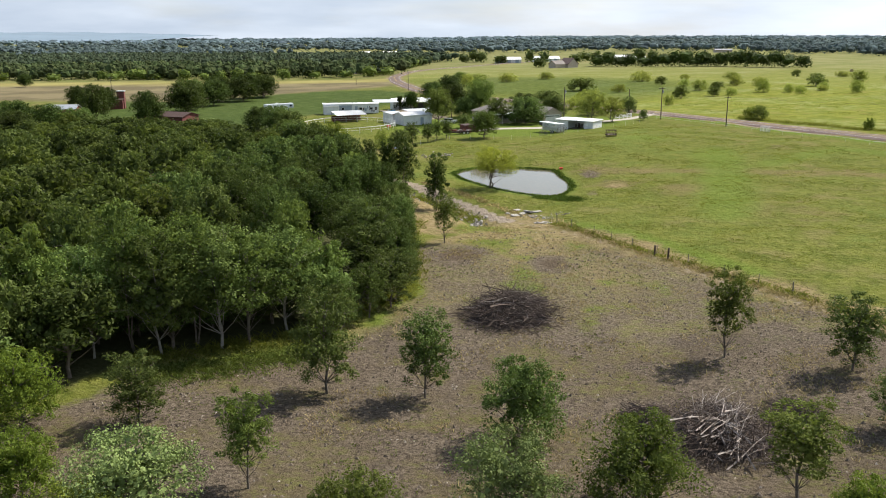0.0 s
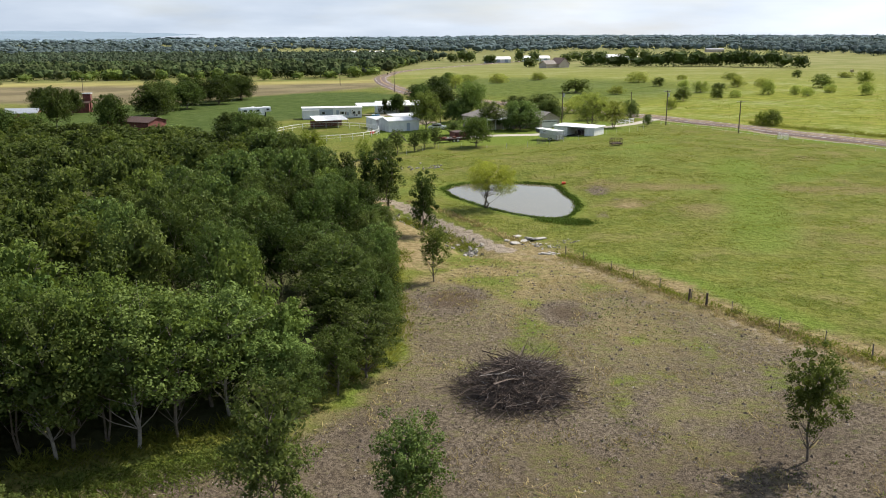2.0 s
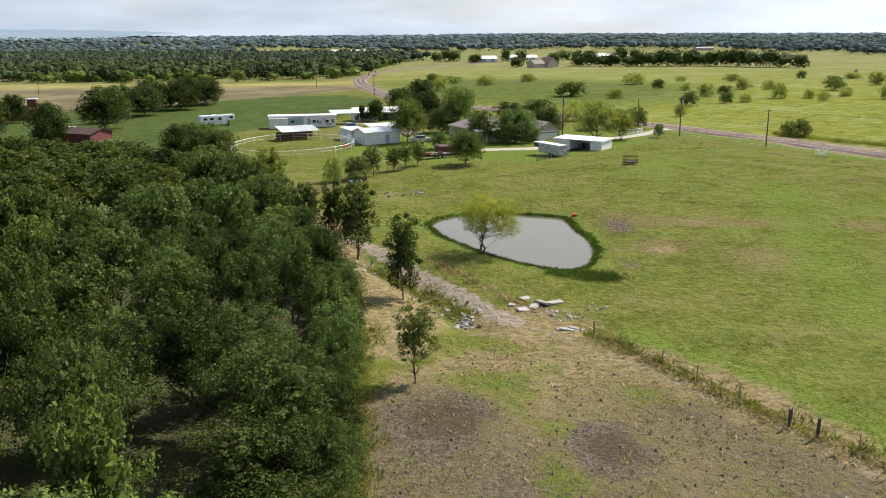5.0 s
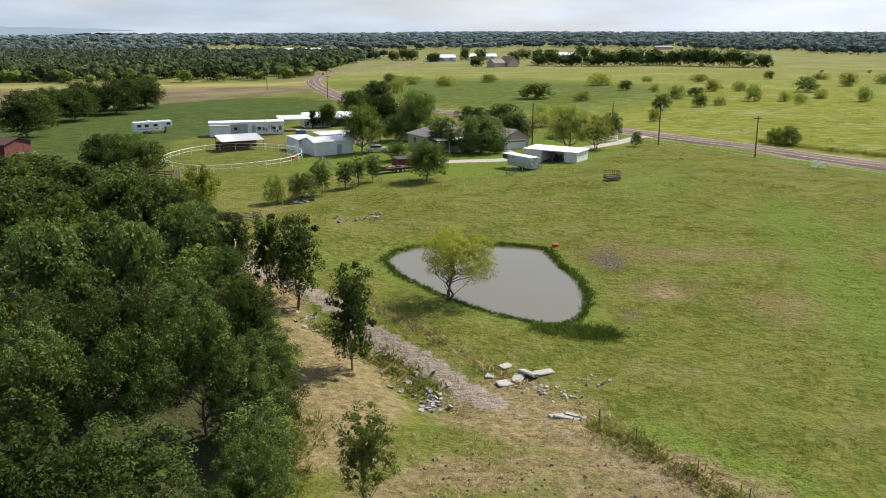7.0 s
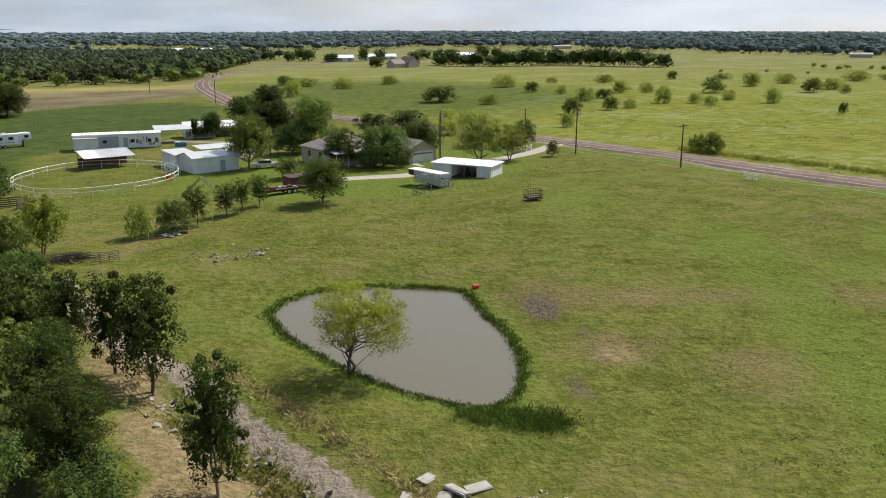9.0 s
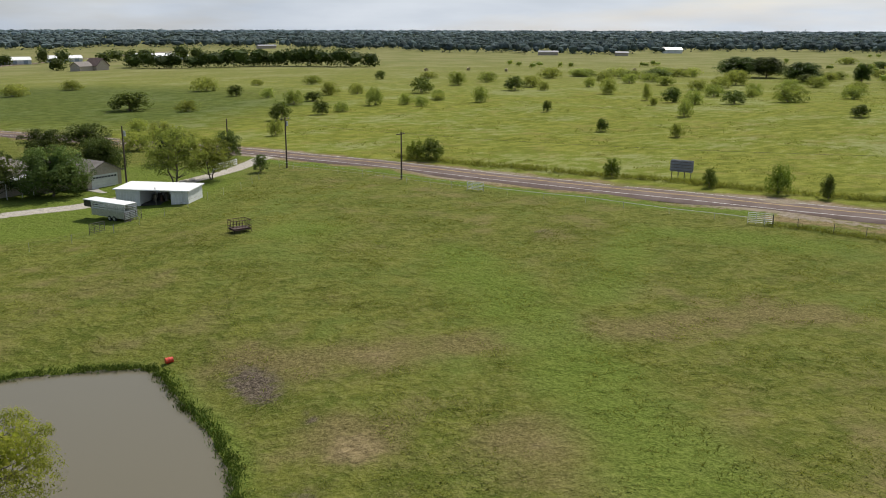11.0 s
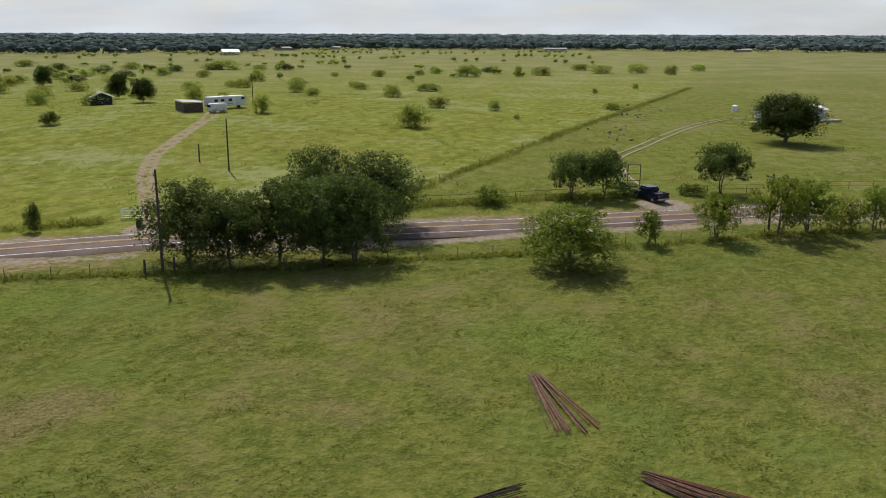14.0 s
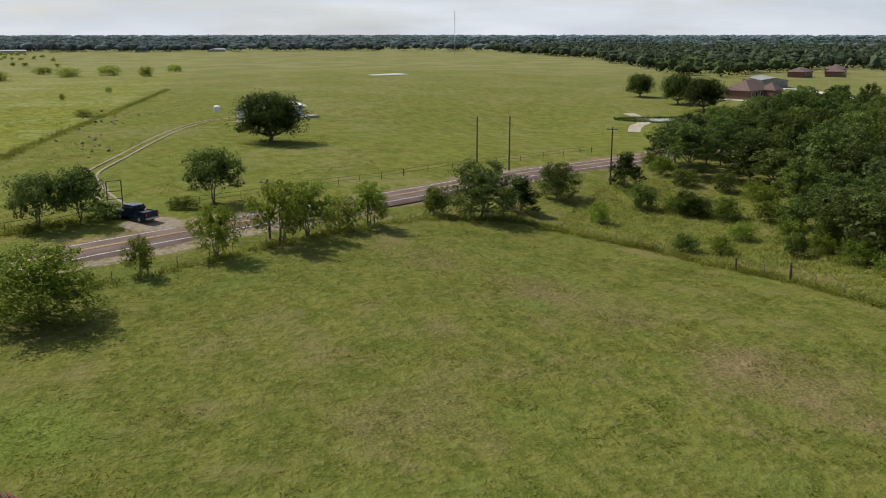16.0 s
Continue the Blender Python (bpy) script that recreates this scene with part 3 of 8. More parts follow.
    # zone_d red grows with distance and drives the haze tint.
    for name, cols in (("zone_a", (bare, gravel, dry)), ("zone_b", (lush, plough, litter)), ("zone_c", (mown, wet, tired)), ("zone_d", (np.clip((np.hypot(x - 40, y - 140) - 240) / 340, 0, 1), soft(2.6 - yd, 2.0), np.maximum(soft(inside(x, y, WEST_FIELD), 5), 0.75 * soft(inside(x, y, CLOUD_SHADE), 40)))),
                       ("zone_e", (soft(y - 478 + 0.1 * x, 6), np.exp(-(line_distance(x, y, [(-22, 66.5), (-17, 69), (-12, 72)])[0] / 2.6) ** 2), bare))):
        a = me.attributes.new(name, "FLOAT_COLOR", "POINT")
        a.data.foreach_set("color", np.stack([*cols, np.ones(len(x))], -1).astype(np.float32).ravel())
    return tagged(new("ground", me), "rolling green pasture with bare cleared soil and worn dry patches", "ground", kind="structure")


ground = build_ground()


def ribbon(name, pts, offsets, lift, material, parent=None, start=0.0, stop=1e9, label=""):
    """A strip along a line of points, between sideways offsets, laid on the land."""
    p = np.array(pts)
    d = np.gradient(p, axis=0)
    d /= np.linalg.norm(d, axis=1)[:, None]
    nrm = np.stack([d[:, 1], -d[:, 0]], -1)
    run = np.concatenate([[0], np.cumsum(np.linalg.norm(np.diff(p, axis=0), axis=1))])
    keep = (run >= start) & (run <= stop)
    p, nrm = p[keep], nrm[keep]
    base = land(p[:, 0], p[:, 1])
    if len(base) > 40:
        base = np.convolve(np.pad(base, 4, mode="edge"), np.ones(9) / 9, mode="valid")
    verts, k = [], len(offsets)
    for i in range(len(p)):
        for o in offsets:
            q = p[i] + nrm[i] * o
            crown = 0.05 * (1 - min(1, abs(o) / 3.2)) - (0.35 if abs(o) > 3.5 else 0)
            verts.append((q[0], q[1], base[i] + lift + crown))
    faces = [(i * k + j, (i + 1) * k + j, (i + 1) * k + j + 1, i * k + j + 1) for i in range(len(p) - 1) for j in range(k - 1)]
    return sheet(name, verts, faces, material, parent, label, smooth=True)


def asphalt():
    m, nodes, links, b = node_mat("worn_reddish_asphalt")
    nt = m.node_tree
    p = position(nt)
    c = blend(nt, remap(nt, noise_node(nt, p, 0.35, 5), 0.35, 0.65), (0.102, 0.067, 0.054), (0.147, 0.106, 0.090))
    c = blend(nt, remap(nt, noise_node(nt, p, 6, 3), 0.4, 0.7, 0, 0.5), c, (0.135, 0.115, 0.108))
    links.new(c, b.inputs["Base Color"])
    b.inputs["Roughness"].default_value = 0.9
    b.inputs["Specular IOR Level"].default_value = 0.15
    return m


ASPHALT = asphalt()
LINE_WHITE = plain("worn_white_line_paint", (0.66, 0.66, 0.63), 0.7, vary=0.35, scale=1.5)
LINE_YELLOW = plain("worn_yellow_line_paint", (0.45, 0.30, 0.07), 0.7, vary=0.35, scale=1.5)
road = tagged(ribbon("road", ROAD, (-4.0, -3.2, -1.6, 0, 1.6, 3.2, 4.0), 0.16, ASPHALT), "two-lane reddish grey asphalt country road with painted lines", "road", kind="structure")
for name, o, mt in (("edge_line", -2.75, LINE_WHITE), ("edge_line", 2.75, LINE_WHITE), ("centre_line", -0.16, LINE_YELLOW), ("centre_line", 0.16, LINE_YELLOW)):
    ribbon(name, ROAD, (o - 0.07, o + 0.07), 0.182 + (0.03 if mt is LINE_YELLOW else -0.005), mt, road)

DUST = plain("pale_packed_dirt", (0.235, 0.195, 0.125), 0.95, vary=0.35, scale=0.9, bump=0.02)
SAND = plain("pale_eroded_sand", (0.33, 0.29, 0.215), 0.95, vary=0.35, scale=0.5, bump=0.03)
CHALK = plain("pale_driveway_gravel", (0.50, 0.47, 0.42), 0.95, vary=0.2, scale=0.6)
RUTS = spline([(148, 103), (154, 106.5), (172, 109), (186.4, 109), (207.9, 102.3), (234.3, 93.9), (253.8, 85.7), (266, 78), (272, 70)], 2.0)
for o in (-0.95, 0.95):
    tagged(ribbon("dirt_track", RUTS, (o - 0.24, o, o + 0.24), 0.05, DUST), "worn wheel rut of a dirt track in the pasture", "track", kind="structure")
for pts, o in (([(301.7, -137.6), (305.3, -147), (293.6, -147), (268.8, -136), (254.3, -134.1), (236, -136)], 2.2), ([(272, -86), (263.5, -94.5), (251.7, -102.1), (238.3, -106.9), (226, -112)], 2.0)):
    tagged(ribbon("driveway", spline(pts, 2.5), (-o, 0, o), 0.10, CHALK), "pale gravel driveway of the brick house", "driveway", kind="structure")
tagged(ribbon("eroded_bank", spline([(258, -41), (249, -38.5), (243, -34.5), (236, -31), (231, -25), (223, -19)], 2.0), (-1.9, -0.6, 0.7, 1.7), 0.06, SAND), "bare pale eroded bank in the pasture", "bank", kind="structure")

# ---- pond ----
water_mat, w_nodes, w_links, w_b = node_mat("murky_pond_water")
w_b.inputs["Base Color"].default_value = (0.132, 0.116, 0.076, 1)
w_b.inputs["Roughness"].default_value = 0.06
w_b.inputs["IOR"].default_value = 1.33
w_links.new(relief(water_mat.node_tree, noise_node(water_mat.node_tree, position(water_mat.node_tree), 1.3, 3), 0.12, 0.02), w_b.inputs["Normal"])
pc = np.mean(POND, axis=0)
rim_pts = [(pc[0] + (px - pc[0]) * 1.06, pc[1] + (py - pc[1]) * 1.06, WATER) for px, py in POND]
water = tagged(sheet("water", [*rim_pts, (pc[0], pc[1], WATER)], [(i, (i + 1) % len(rim_pts), len(rim_pts)) for i in range(len(rim_pts))], water_mat),
               "still murky brown-grey farm pond", "pond", kind="structure")


# ---- trees ----
def cards(rng, centre, length, width, out=None, fold=0.22, loose=0.55):
    """Leaf sprays: four-cornered pieces at the given places, lying roughly across the outward way."""
    n = len(centre)
    c = rng.normal(0, 1, (n, 3)) * np.where(rng.uniform(0, 1, n) < 0.3, 0.9, loose)[:, None] + (0, 0, 0.30)
    if out is not None:
        c = c + out
    c /= np.linalg.norm(c, axis=1)[:, None]
    a = np.cross(c, rng.normal(size=(n, 3)))
    a /= np.linalg.norm(a, axis=1)[:, None]
    b = np.cross(c, a)
    ln, wd = (length * rng.uniform(0.40, 1.40, n))[:, None], (width * rng.uniform(0.40, 1.40, n))[:, None]
    return np.stack([centre - a * ln / 2, centre + b * wd / 2 + c * ln * fold, centre + a * ln / 2, centre - b * wd / 2 + c * ln * fold * 0.6], 1)


def crown_points(rng, n, h, w, low, lobes, shape, spread):
    """Places of leaves: lobes round the limbs, in an uneven outline."""
    out, ends, ways = [], [], []
    for k in range(lobes):
        t = (k + rng.uniform(0, 1)) / lobes
        z = low + (1 - low) * (0.08 + 0.86 * t)
        u = (z - low) / (1 - low)
        r = shape(u) * rng.uniform(0.15, 1.0) ** 0.55
        ang = k * 2.4 + rng.uniform(-0.6, 0.6)
        c = np.array([math.cos(ang) * r * w / 2, math.sin(ang) * r * w / 2, z * h])
        size = spread * w * rng.uniform(0.6, 1.4) * (0.6 + 0.4 * shape(u))
        m = int(n / lobes * rng.uniform(0.7, 1.3))
        d = rng.normal(size=(m, 3))
        d /= np.linalg.norm(d, axis=1)[:, None]
        rad = rng.uniform(0.05, 1, m) ** 0.30
        q = c + d * (rad * size)[:, None] * np.array([1, 1, 0.78]) + rng.normal(0, 0.10 * size, (m, 3))
        out.append(q)
        ways.append(d)
        ends.append(c)
    out = np.concatenate(out)
    fit = np.array([w / 2 / np.percentile(np.abs(out[:, :2]), 98), w / 2 / np.percentile(np.abs(out[:, :2]), 98), 1])
    out = out * fit
    top = np.percentile(out[:, 2], 99.5)
    lift = np.where(out[:, 2] > low * h, low * h + (out[:, 2] - low * h) * (h - low * h) / (top - low * h), out[:, 2])
    out[:, 2] = np.maximum(lift, 0.15)
    return out, [e * fit for e in ends], np.concatenate(ways)


def wood_of(rng, h, w, low, ends, trunk_r, bark, forks=1):
    """Trunk, limbs and twigs as one tapered mesh."""
    bm = bmesh.new()
    for k in range(forks):
        lean = Vector((rng.uniform(-0.12, 0.12), rng.uniform(-0.12, 0.12), 0)) * w * (1.6 if forks > 1 else 0.5)
        p, r = Vector((0, 0, -0.3)) + lean * 0.1, trunk_r * (0.75 if forks > 1 else 1)
        top = Vector((lean.x, lean.y, h * 0.82))
        steps = 6
        spine = [p]
        for s in range(1, steps + 1):
            q = p.lerp(top, s / steps) + Vector((rng.normal(0, 0.02) * w, rng.normal(0, 0.02) * w, 0))
            rod(bm, spine[-1], q, r * (1 - 0.8 * (s - 1) / steps), r * (1 - 0.8 * s / steps), 6)
            spine.append(q)
        for i, e in enumerate(ends):
            if i % forks != k or len(ends) > 28 and i % 2:
                continue
            e = Vector(e)
            s = max(1, min(steps - 1, int(steps * (e.z / h - 0.16) / 0.82)))
            mid = spine[s].lerp(e, 0.55) + Vector((0, 0, -0.02 * h))
            rod(bm, spine[s], mid, r * 0.34, r * 0.2, 4)
            rod(bm, mid, e, r * 0.2, r * 0.07, 3)
            for _ in range(1):
                f = e + Vector(rng.normal(0, 0.09 * w, 3))
                rod(bm, mid.lerp(e, 0.5), f, r * 0.1, r * 0.03, 3)
    me = bpy.data.meshes.new("trunk")
    bm.to_mesh(me)
    bm.free()
    me.materials.append(bark)
    return me


def dome(u):
    return math.sqrt(max(0.04, 1 - (1.9 * u - 0.85) ** 2)) if u > 0.1 else 0.75


def column(u):
    return 0.55 + 0.45 * math.sin(math.pi * min(1, u * 0.85 + 0.1))


def umbrella(u):
    return 0.55 + 0.45 * math.sin(math.pi * min(1, 0.15 + u * 0.8))


def cone(u):
    return 1.05 - 0.85 * u


SPECIES = {}


def species(key, seed, h, w, low, n, leaf, material, lobes, shape=dome, spread=0.2, trunk_r=0.16, bark=None, forks=1, wide=0.6, core=0.11):
    rng = np.random.default_rng(seed)
    pts, ends, ways = crown_points(rng, n, h, w, low, lobes, shape, spread)
    k = rng.choice(len(pts), max(60, int(n * core)))
    middle = np.array([0, 0, np.mean(pts[:, 2])])
    deep = middle + (pts[k] - middle) * rng.uniform(0.30, 0.80, (len(k), 1))
    made = np.concatenate([cards(rng, pts, leaf, leaf * wide, ways, loose=0.34), cards(rng, deep, leaf * 2.2, leaf * 1.9, ways[k])])
    rng.shuffle(made)
    stem = wood_of(rng, h, w, low, ends, trunk_r, bark or BARK, forks)
    SPECIES[key] = (h, w, stem, quads("crown", made, material))
    if key.startswith("wood"):
        mid = made[::2].mean(1, keepdims=True)
        SPECIES[key + "_thin"] = (h, w, stem, quads("crown", mid + (made[::2] - mid) * 1.30, material))


for i in range(4):
    species("wood%d" % i, 10 + i, 9.5, 7.0, 0.30 + 0.04 * i, 3900, 0.36, LEAF_OAK, 58 + 3 * i, dome, 0.112, 0.17)
species("wood4", 15, 9.5, 6.5, 0.25, 3700, 0.36, LEAF_ELM, 56, dome, 0.112, 0.16)
species("wood5", 16, 9.0, 7.0, 0.28, 3600, 0.36, LEAF_PALE, 54, dome, 0.112, 0.16, BARK_PALE)
species("wood6", 17, 7.0, 6.0, 0.12, 3200, 0.36, LEAF_DARK, 46, dome, 0.12, 0.13)
for i in range(3):
    species("near%d" % i, 80 + i, 9.5, 7.0, 0.22 + 0.05 * i, 7600, 0.24, (LEAF_DARK, LEAF_OAK, LEAF_DARK)[i], 54, dome, 0.108, 0.16, wide=0.5)
species("slim0", 21, 7.5, 4.0, 0.15, 5600, 0.17, LEAF_OAK, 70, column, 0.105, 0.10)
species("slim1", 22, 7.5, 3.6, 0.24, 4600, 0.17, LEAF_ELM, 62, column, 0.105, 0.09)
species("slim2", 23, 7.5, 4.2, 0.07, 6000, 0.17, LEAF_OAK, 76, column, 0.105, 0.10)
species("gaunt0", 24, 9.0, 4.6, 0.10, 4400, 0.25, LEAF_DARK, 46, column, 0.13, 0.14, forks=2)
species("gaunt1", 25, 9.0, 5.0, 0.14, 4600, 0.25, LEAF_DARK, 46, dome, 0.13, 0.14, forks=2)
species("round0", 31, 6.0, 5.8, 0.06, 8500, 0.18, LEAF_OAK, 90, dome, 0.10, 0.12)
species("round1", 32, 5.5, 6.2, 0.04, 8500, 0.18, LEAF_ELM, 90, dome, 0.10, 0.12)
species("pale0", 33, 5.5, 6.5, 0.06, 8500, 0.18, LEAF_PALE, 86, dome, 0.115, 0.12)
species("yellow0", 34, 5.5, 5.2, 0.05, 6800, 0.18, LEAF_LIGHT, 74, dome, 0.11, 0.12)
species("willow", 35, 6.9, 7.3, 0.36, 17000, 0.17, LEAF_WILLOW, 84, umbrella, 0.10, 0.17, forks=3, wide=0.36, core=0.03)
species("yard0", 41, 9.0, 8.5, 0.16, 7500, 0.29, LEAF_ELM, 70, dome, 0.125, 0.2, core=0.2)
species("yard1", 42, 9.0, 8.0, 0.16, 5200, 0.33, LEAF_OAK, 56, dome, 0.115, 0.2)
species("pecan0", 46, 9.0, 8.5, 0.2, 5600, 0.29, LEAF_MESQ, 60, dome, 0.105, 0.2, forks=2)
species("dense0", 44, 7.5, 9.0, 0.05, 9500, 0.28, LEAF_OAK, 80, dome, 0.13, 0.2, core=0.3)
species("dense1", 45, 8.5, 9.0, 0.10, 6500, 0.34, LEAF_DARK, 66, dome, 0.13, 0.2, core=0.3)
species("live_oak", 43, 10, 14, 0.16, 13000, 0.36, LEAF_DARK, 110, dome, 0.115, 0.4, core=0.35)
species("mesquite0", 51, 3.0, 4.6, 0.03, 1900, 0.25, LEAF_MESQ, 38, dome, 0.165, 0.07, forks=3, core=0.06)
species("mesquite1", 52, 3.0, 4.2, 0.02, 1800, 0.25, LEAF_MESQ, 36, dome, 0.165, 0.07, forks=3, core=0.06)
species("mesquite2", 53, 3.2, 3.6, 0.04, 1600, 0.25, LEAF_ELM, 32, dome, 0.17, 0.08, forks=2)
species("cedar", 54, 5.0, 4.4, 0.03, 3400, 0.24, LEAF_DARK, 34, cone, 0.13, 0.12)
species("tall0", 57, 11.5, 7.4, 0.30, 5600, 0.24, LEAF_ELM, 66, dome, 0.11, 0.12, None, 2)
species("tall1", 58, 11.5, 7.0, 0.26, 5600, 0.24, LEAF_OAK, 66, dome, 0.11, 0.13, BARK_PALE)
for i in range(2):
    species("grove%d" % i, 60 + i, 8.5, 8.6, 0.07, 8500, 0.26, LEAF_OAK, 96, dome, 0.11, 0.17, forks=2)
species("park0", 55, 6.5, 7.0, 0.28, 4000, 0.31, LEAF_OAK, 44, dome, 0.125, 0.13, forks=2)
species("open0", 56, 5.5, 5.6, 0.16, 3600, 0.22, LEAF_LIGHT, 44, dome, 0.12, 0.11, forks=3)
species("scrub0", 59, 3.6, 4.8, 0.03, 2600, 0.22, LEAF_LIGHT, 40, dome, 0.13, 0.07, forks=3)


def plant(key, x, y, h, w, name="tree", label="", group="", category="tree", turn=None):
    h0, w0, trunk, crown = SPECIES[key]
    a = random.uniform(0, 360) if turn is None else turn
    ob = new(name)
    ob.matrix_basis = pose(x, y, ground_z(x, y), 0, 0, a) @ Matrix.Diagonal((w / w0, w / w0, h / h0, 1))
    share("trunk", trunk, ob)
    share("crown", crown, ob)
    return tagged(ob, label, category, group)


# saplings and small trees left standing in the clearing
for key, x, y, h, w, label in [
        ("slim0", -1.4, 62.4, 7.2, 4.2, "slender young elm with an open crown on cleared soil"), ("slim1", 23.8, 69.1, 7.7, 3.6, "slender young elm on a thin trunk above its shadow"),
        ("slim2", 32.5, 64.7, 6.3, 4.5, "leafy young tree with low twigs on cleared soil"), ("slim2", -9.1, 63.3, 8.9, 5.1, "leaning leafy young tree beside the wood"),
        ("slim1", -12.0, 48.2, 6.4, 3.4, "thin young tree with ragged side shoots"), ("slim2", -21.5, 56.6, 5.4, 4.4, "short leafy tree before the dark wood edge"),
        ("round0", 5.4, 54.2, 6.0, 5.6, "dense round dark green tree on cleared soil"), ("pale0", 3.9, 44.3, 5.0, 6.2, "grey-green broad-leaved tree with pale leaves"),
        ("round1", 11.0, 44.5, 5.6, 6.4, "bushy mid-green tree beside the brush pile"), ("slim1", 20.4, 45.1, 6.1, 4.2, "thin open young tree beside the brush pile"),
        ("round1", -4.9, 41.2, 4.5, 5.1, "bushy green tree top on cleared soil"), ("pale0", -17.6, 44.5, 5.3, 7.2, "pale green spreading tree on cleared soil"),
        ("yellow0", -29.4, 55.9, 5.7, 5.1, "yellow-green leafy tree at the wood edge"), ("yellow0", -24.5, 45.4, 4.9, 4.6, "bright yellow-green bushy tree"),
        ("yellow0", -19.8, 41.8, 3.3, 4.6, "low yellow-green bushy tree"), ("yellow0", 22.1, 40.5, 3.8, 3.6, "small yellow-green bushy tree")]:
    plant(key, x, y, h, w, label=label, group="trees in the clearing")
for key, x, y, h, w, label in [
        ("slim2", 30.3, 53.5, 4.2, 3.4, "small leafy tree on cleared soil"), ("slim0", -31.9, 65.5, 5.6, 5.0, "feathery young tree at the wood edge"),
        ("slim1", 0.2, 109.8, 6.5, 3.1, "lone slender tree on dark turned soil"), ("gaunt0", -1.0, 132.2, 8.9, 3.6, "tall narrow dark tree beside the gravel track"),
        ("gaunt1", -13.2, 153.5, 7.5, 3.9, "dark open-crowned tree beside the gravel track"), ("gaunt0", -9.7, 150.8, 8.2, 3.2, "dark upright tree beside the gravel track"),
        ("gaunt1", -6.8, 148.0, 9.5, 4.9, "tall dark tree at the edge of the gravel track"), ("open0", -23.7, 189.0, 7.0, 5.6, "small tree with a crooked trunk by the field gate")]:
    plant(key, x, y, h, w, label=label, group="trees along the track")
willow = plant("willow", 8.2, 147.9, 7.0, 7.4, label="light yellow-green willow leaning at the pond's edge", name="willow_tree", turn=20)
willow.matrix_basis = pose(8.2, 147.9, ground_z(8.2, 147.9), 0, 10, -20) @ Matrix.Diagonal((7.4 / 7.3, 7.4 / 7.3, 7.0 / 6.9, 1))

# trees round the farmhouse
for key, x, y, h, w, label in [
        ("yard0", -1.5, 245.4, 9.9, 8.0, "tall leafy shade tree beside the metal workshop"), ("yard0", 11.0, 263.5, 11.2, 8.6, "tall bright green shade tree in the farmyard"),
        ("dense0", 22.6, 240.6, 7.4, 10.2, "dense dark flowering tree before the farmhouse"), ("dense0", 31.8, 254.0, 6.4, 8.0, "dense dark round tree behind the garage"),
        ("yard1", 15.2, 242.8, 7.2, 6.4, "dark leafy tree before the farmhouse porch"), ("dense0", 7.0, 261.0, 6.0, 8.0, "dark bushy tree beside the farmyard"),
        ("dense1", -10.7, 293.5, 6.0, 5.0, "dark tree before the far white cottage"), ("cedar", -14.6, 293.1, 4.6, 3.4, "small dark evergreen before the white cottage"),
        ("pecan0", 40.2, 238.6, 9.0, 9.0, "spreading yellow-green pecan tree beside the white shed"), ("pecan0", 46.4, 240.4, 6.8, 7.2, "low leaning pecan tree beside the drive"),
        ("round0", 55.0, 259.6, 5.4, 5.0, "dark round tree by the roadside"), ("round0", 55.7, 243.2, 3.0, 2.6, "clipped round dark shrub beside the drive"),
        ("dense1", 2.4, 338.4, 8.9, 9.7, "dark tree beside the road behind the farm"), ("dense1", 3.4, 292.0, 8.3, 10.5, "dark spreading tree behind the farmyard"),
        ("yard1", 33.5, 281.6, 6.2, 8.6, "grey-green low tree behind the farmhouse")]:
    plant(key, x, y, h, w, label=label, group="trees round the farmhouse")
for key, x, y, h, w, label in [
        ("yard1", 26.0, 284.0, 5.4, 9.0, "grey-green low tree behind the farmhouse"), ("mesquite1", 43.0, 282.4, 3.9, 6.0, "green bush beside the road behind the house"),
        ("dense1", 45.0, 262.0, 6.0, 5.5, "dark tree behind the pecan trees"), ("round0", 5.6, 233.0, 3.6, 4.6, "brownish round bush beside the flatbed trailer"),
        ("yard0", 9.9, 209.5, 6.6, 7.0, "round green tree in the pasture corner"), ("dense1", -4.0, 322.0, 7.5, 9.0, "dark tree behind the farmyard")]:
    plant(key, x, y, h, w, label=label, group="trees round the farmhouse")
for key, x, y, h, w in [("mesquite1", -13.6, 195.1, 4.4, 3.4), ("round0", -10.0, 197.5, 4.0, 4.6), ("slim0", -7.2, 200.5, 5.3, 3.3), ("slim0", -3.6, 205.1, 4.5, 3.1),
                        ("slim1", -1.5, 206.7, 4.8, 3.0), ("slim0", 0.8, 210.4, 4.5, 2.9)]:
    plant(key, x, y, h, w, label="small leafy tree in a row along the fence", group="trees in the fence row")

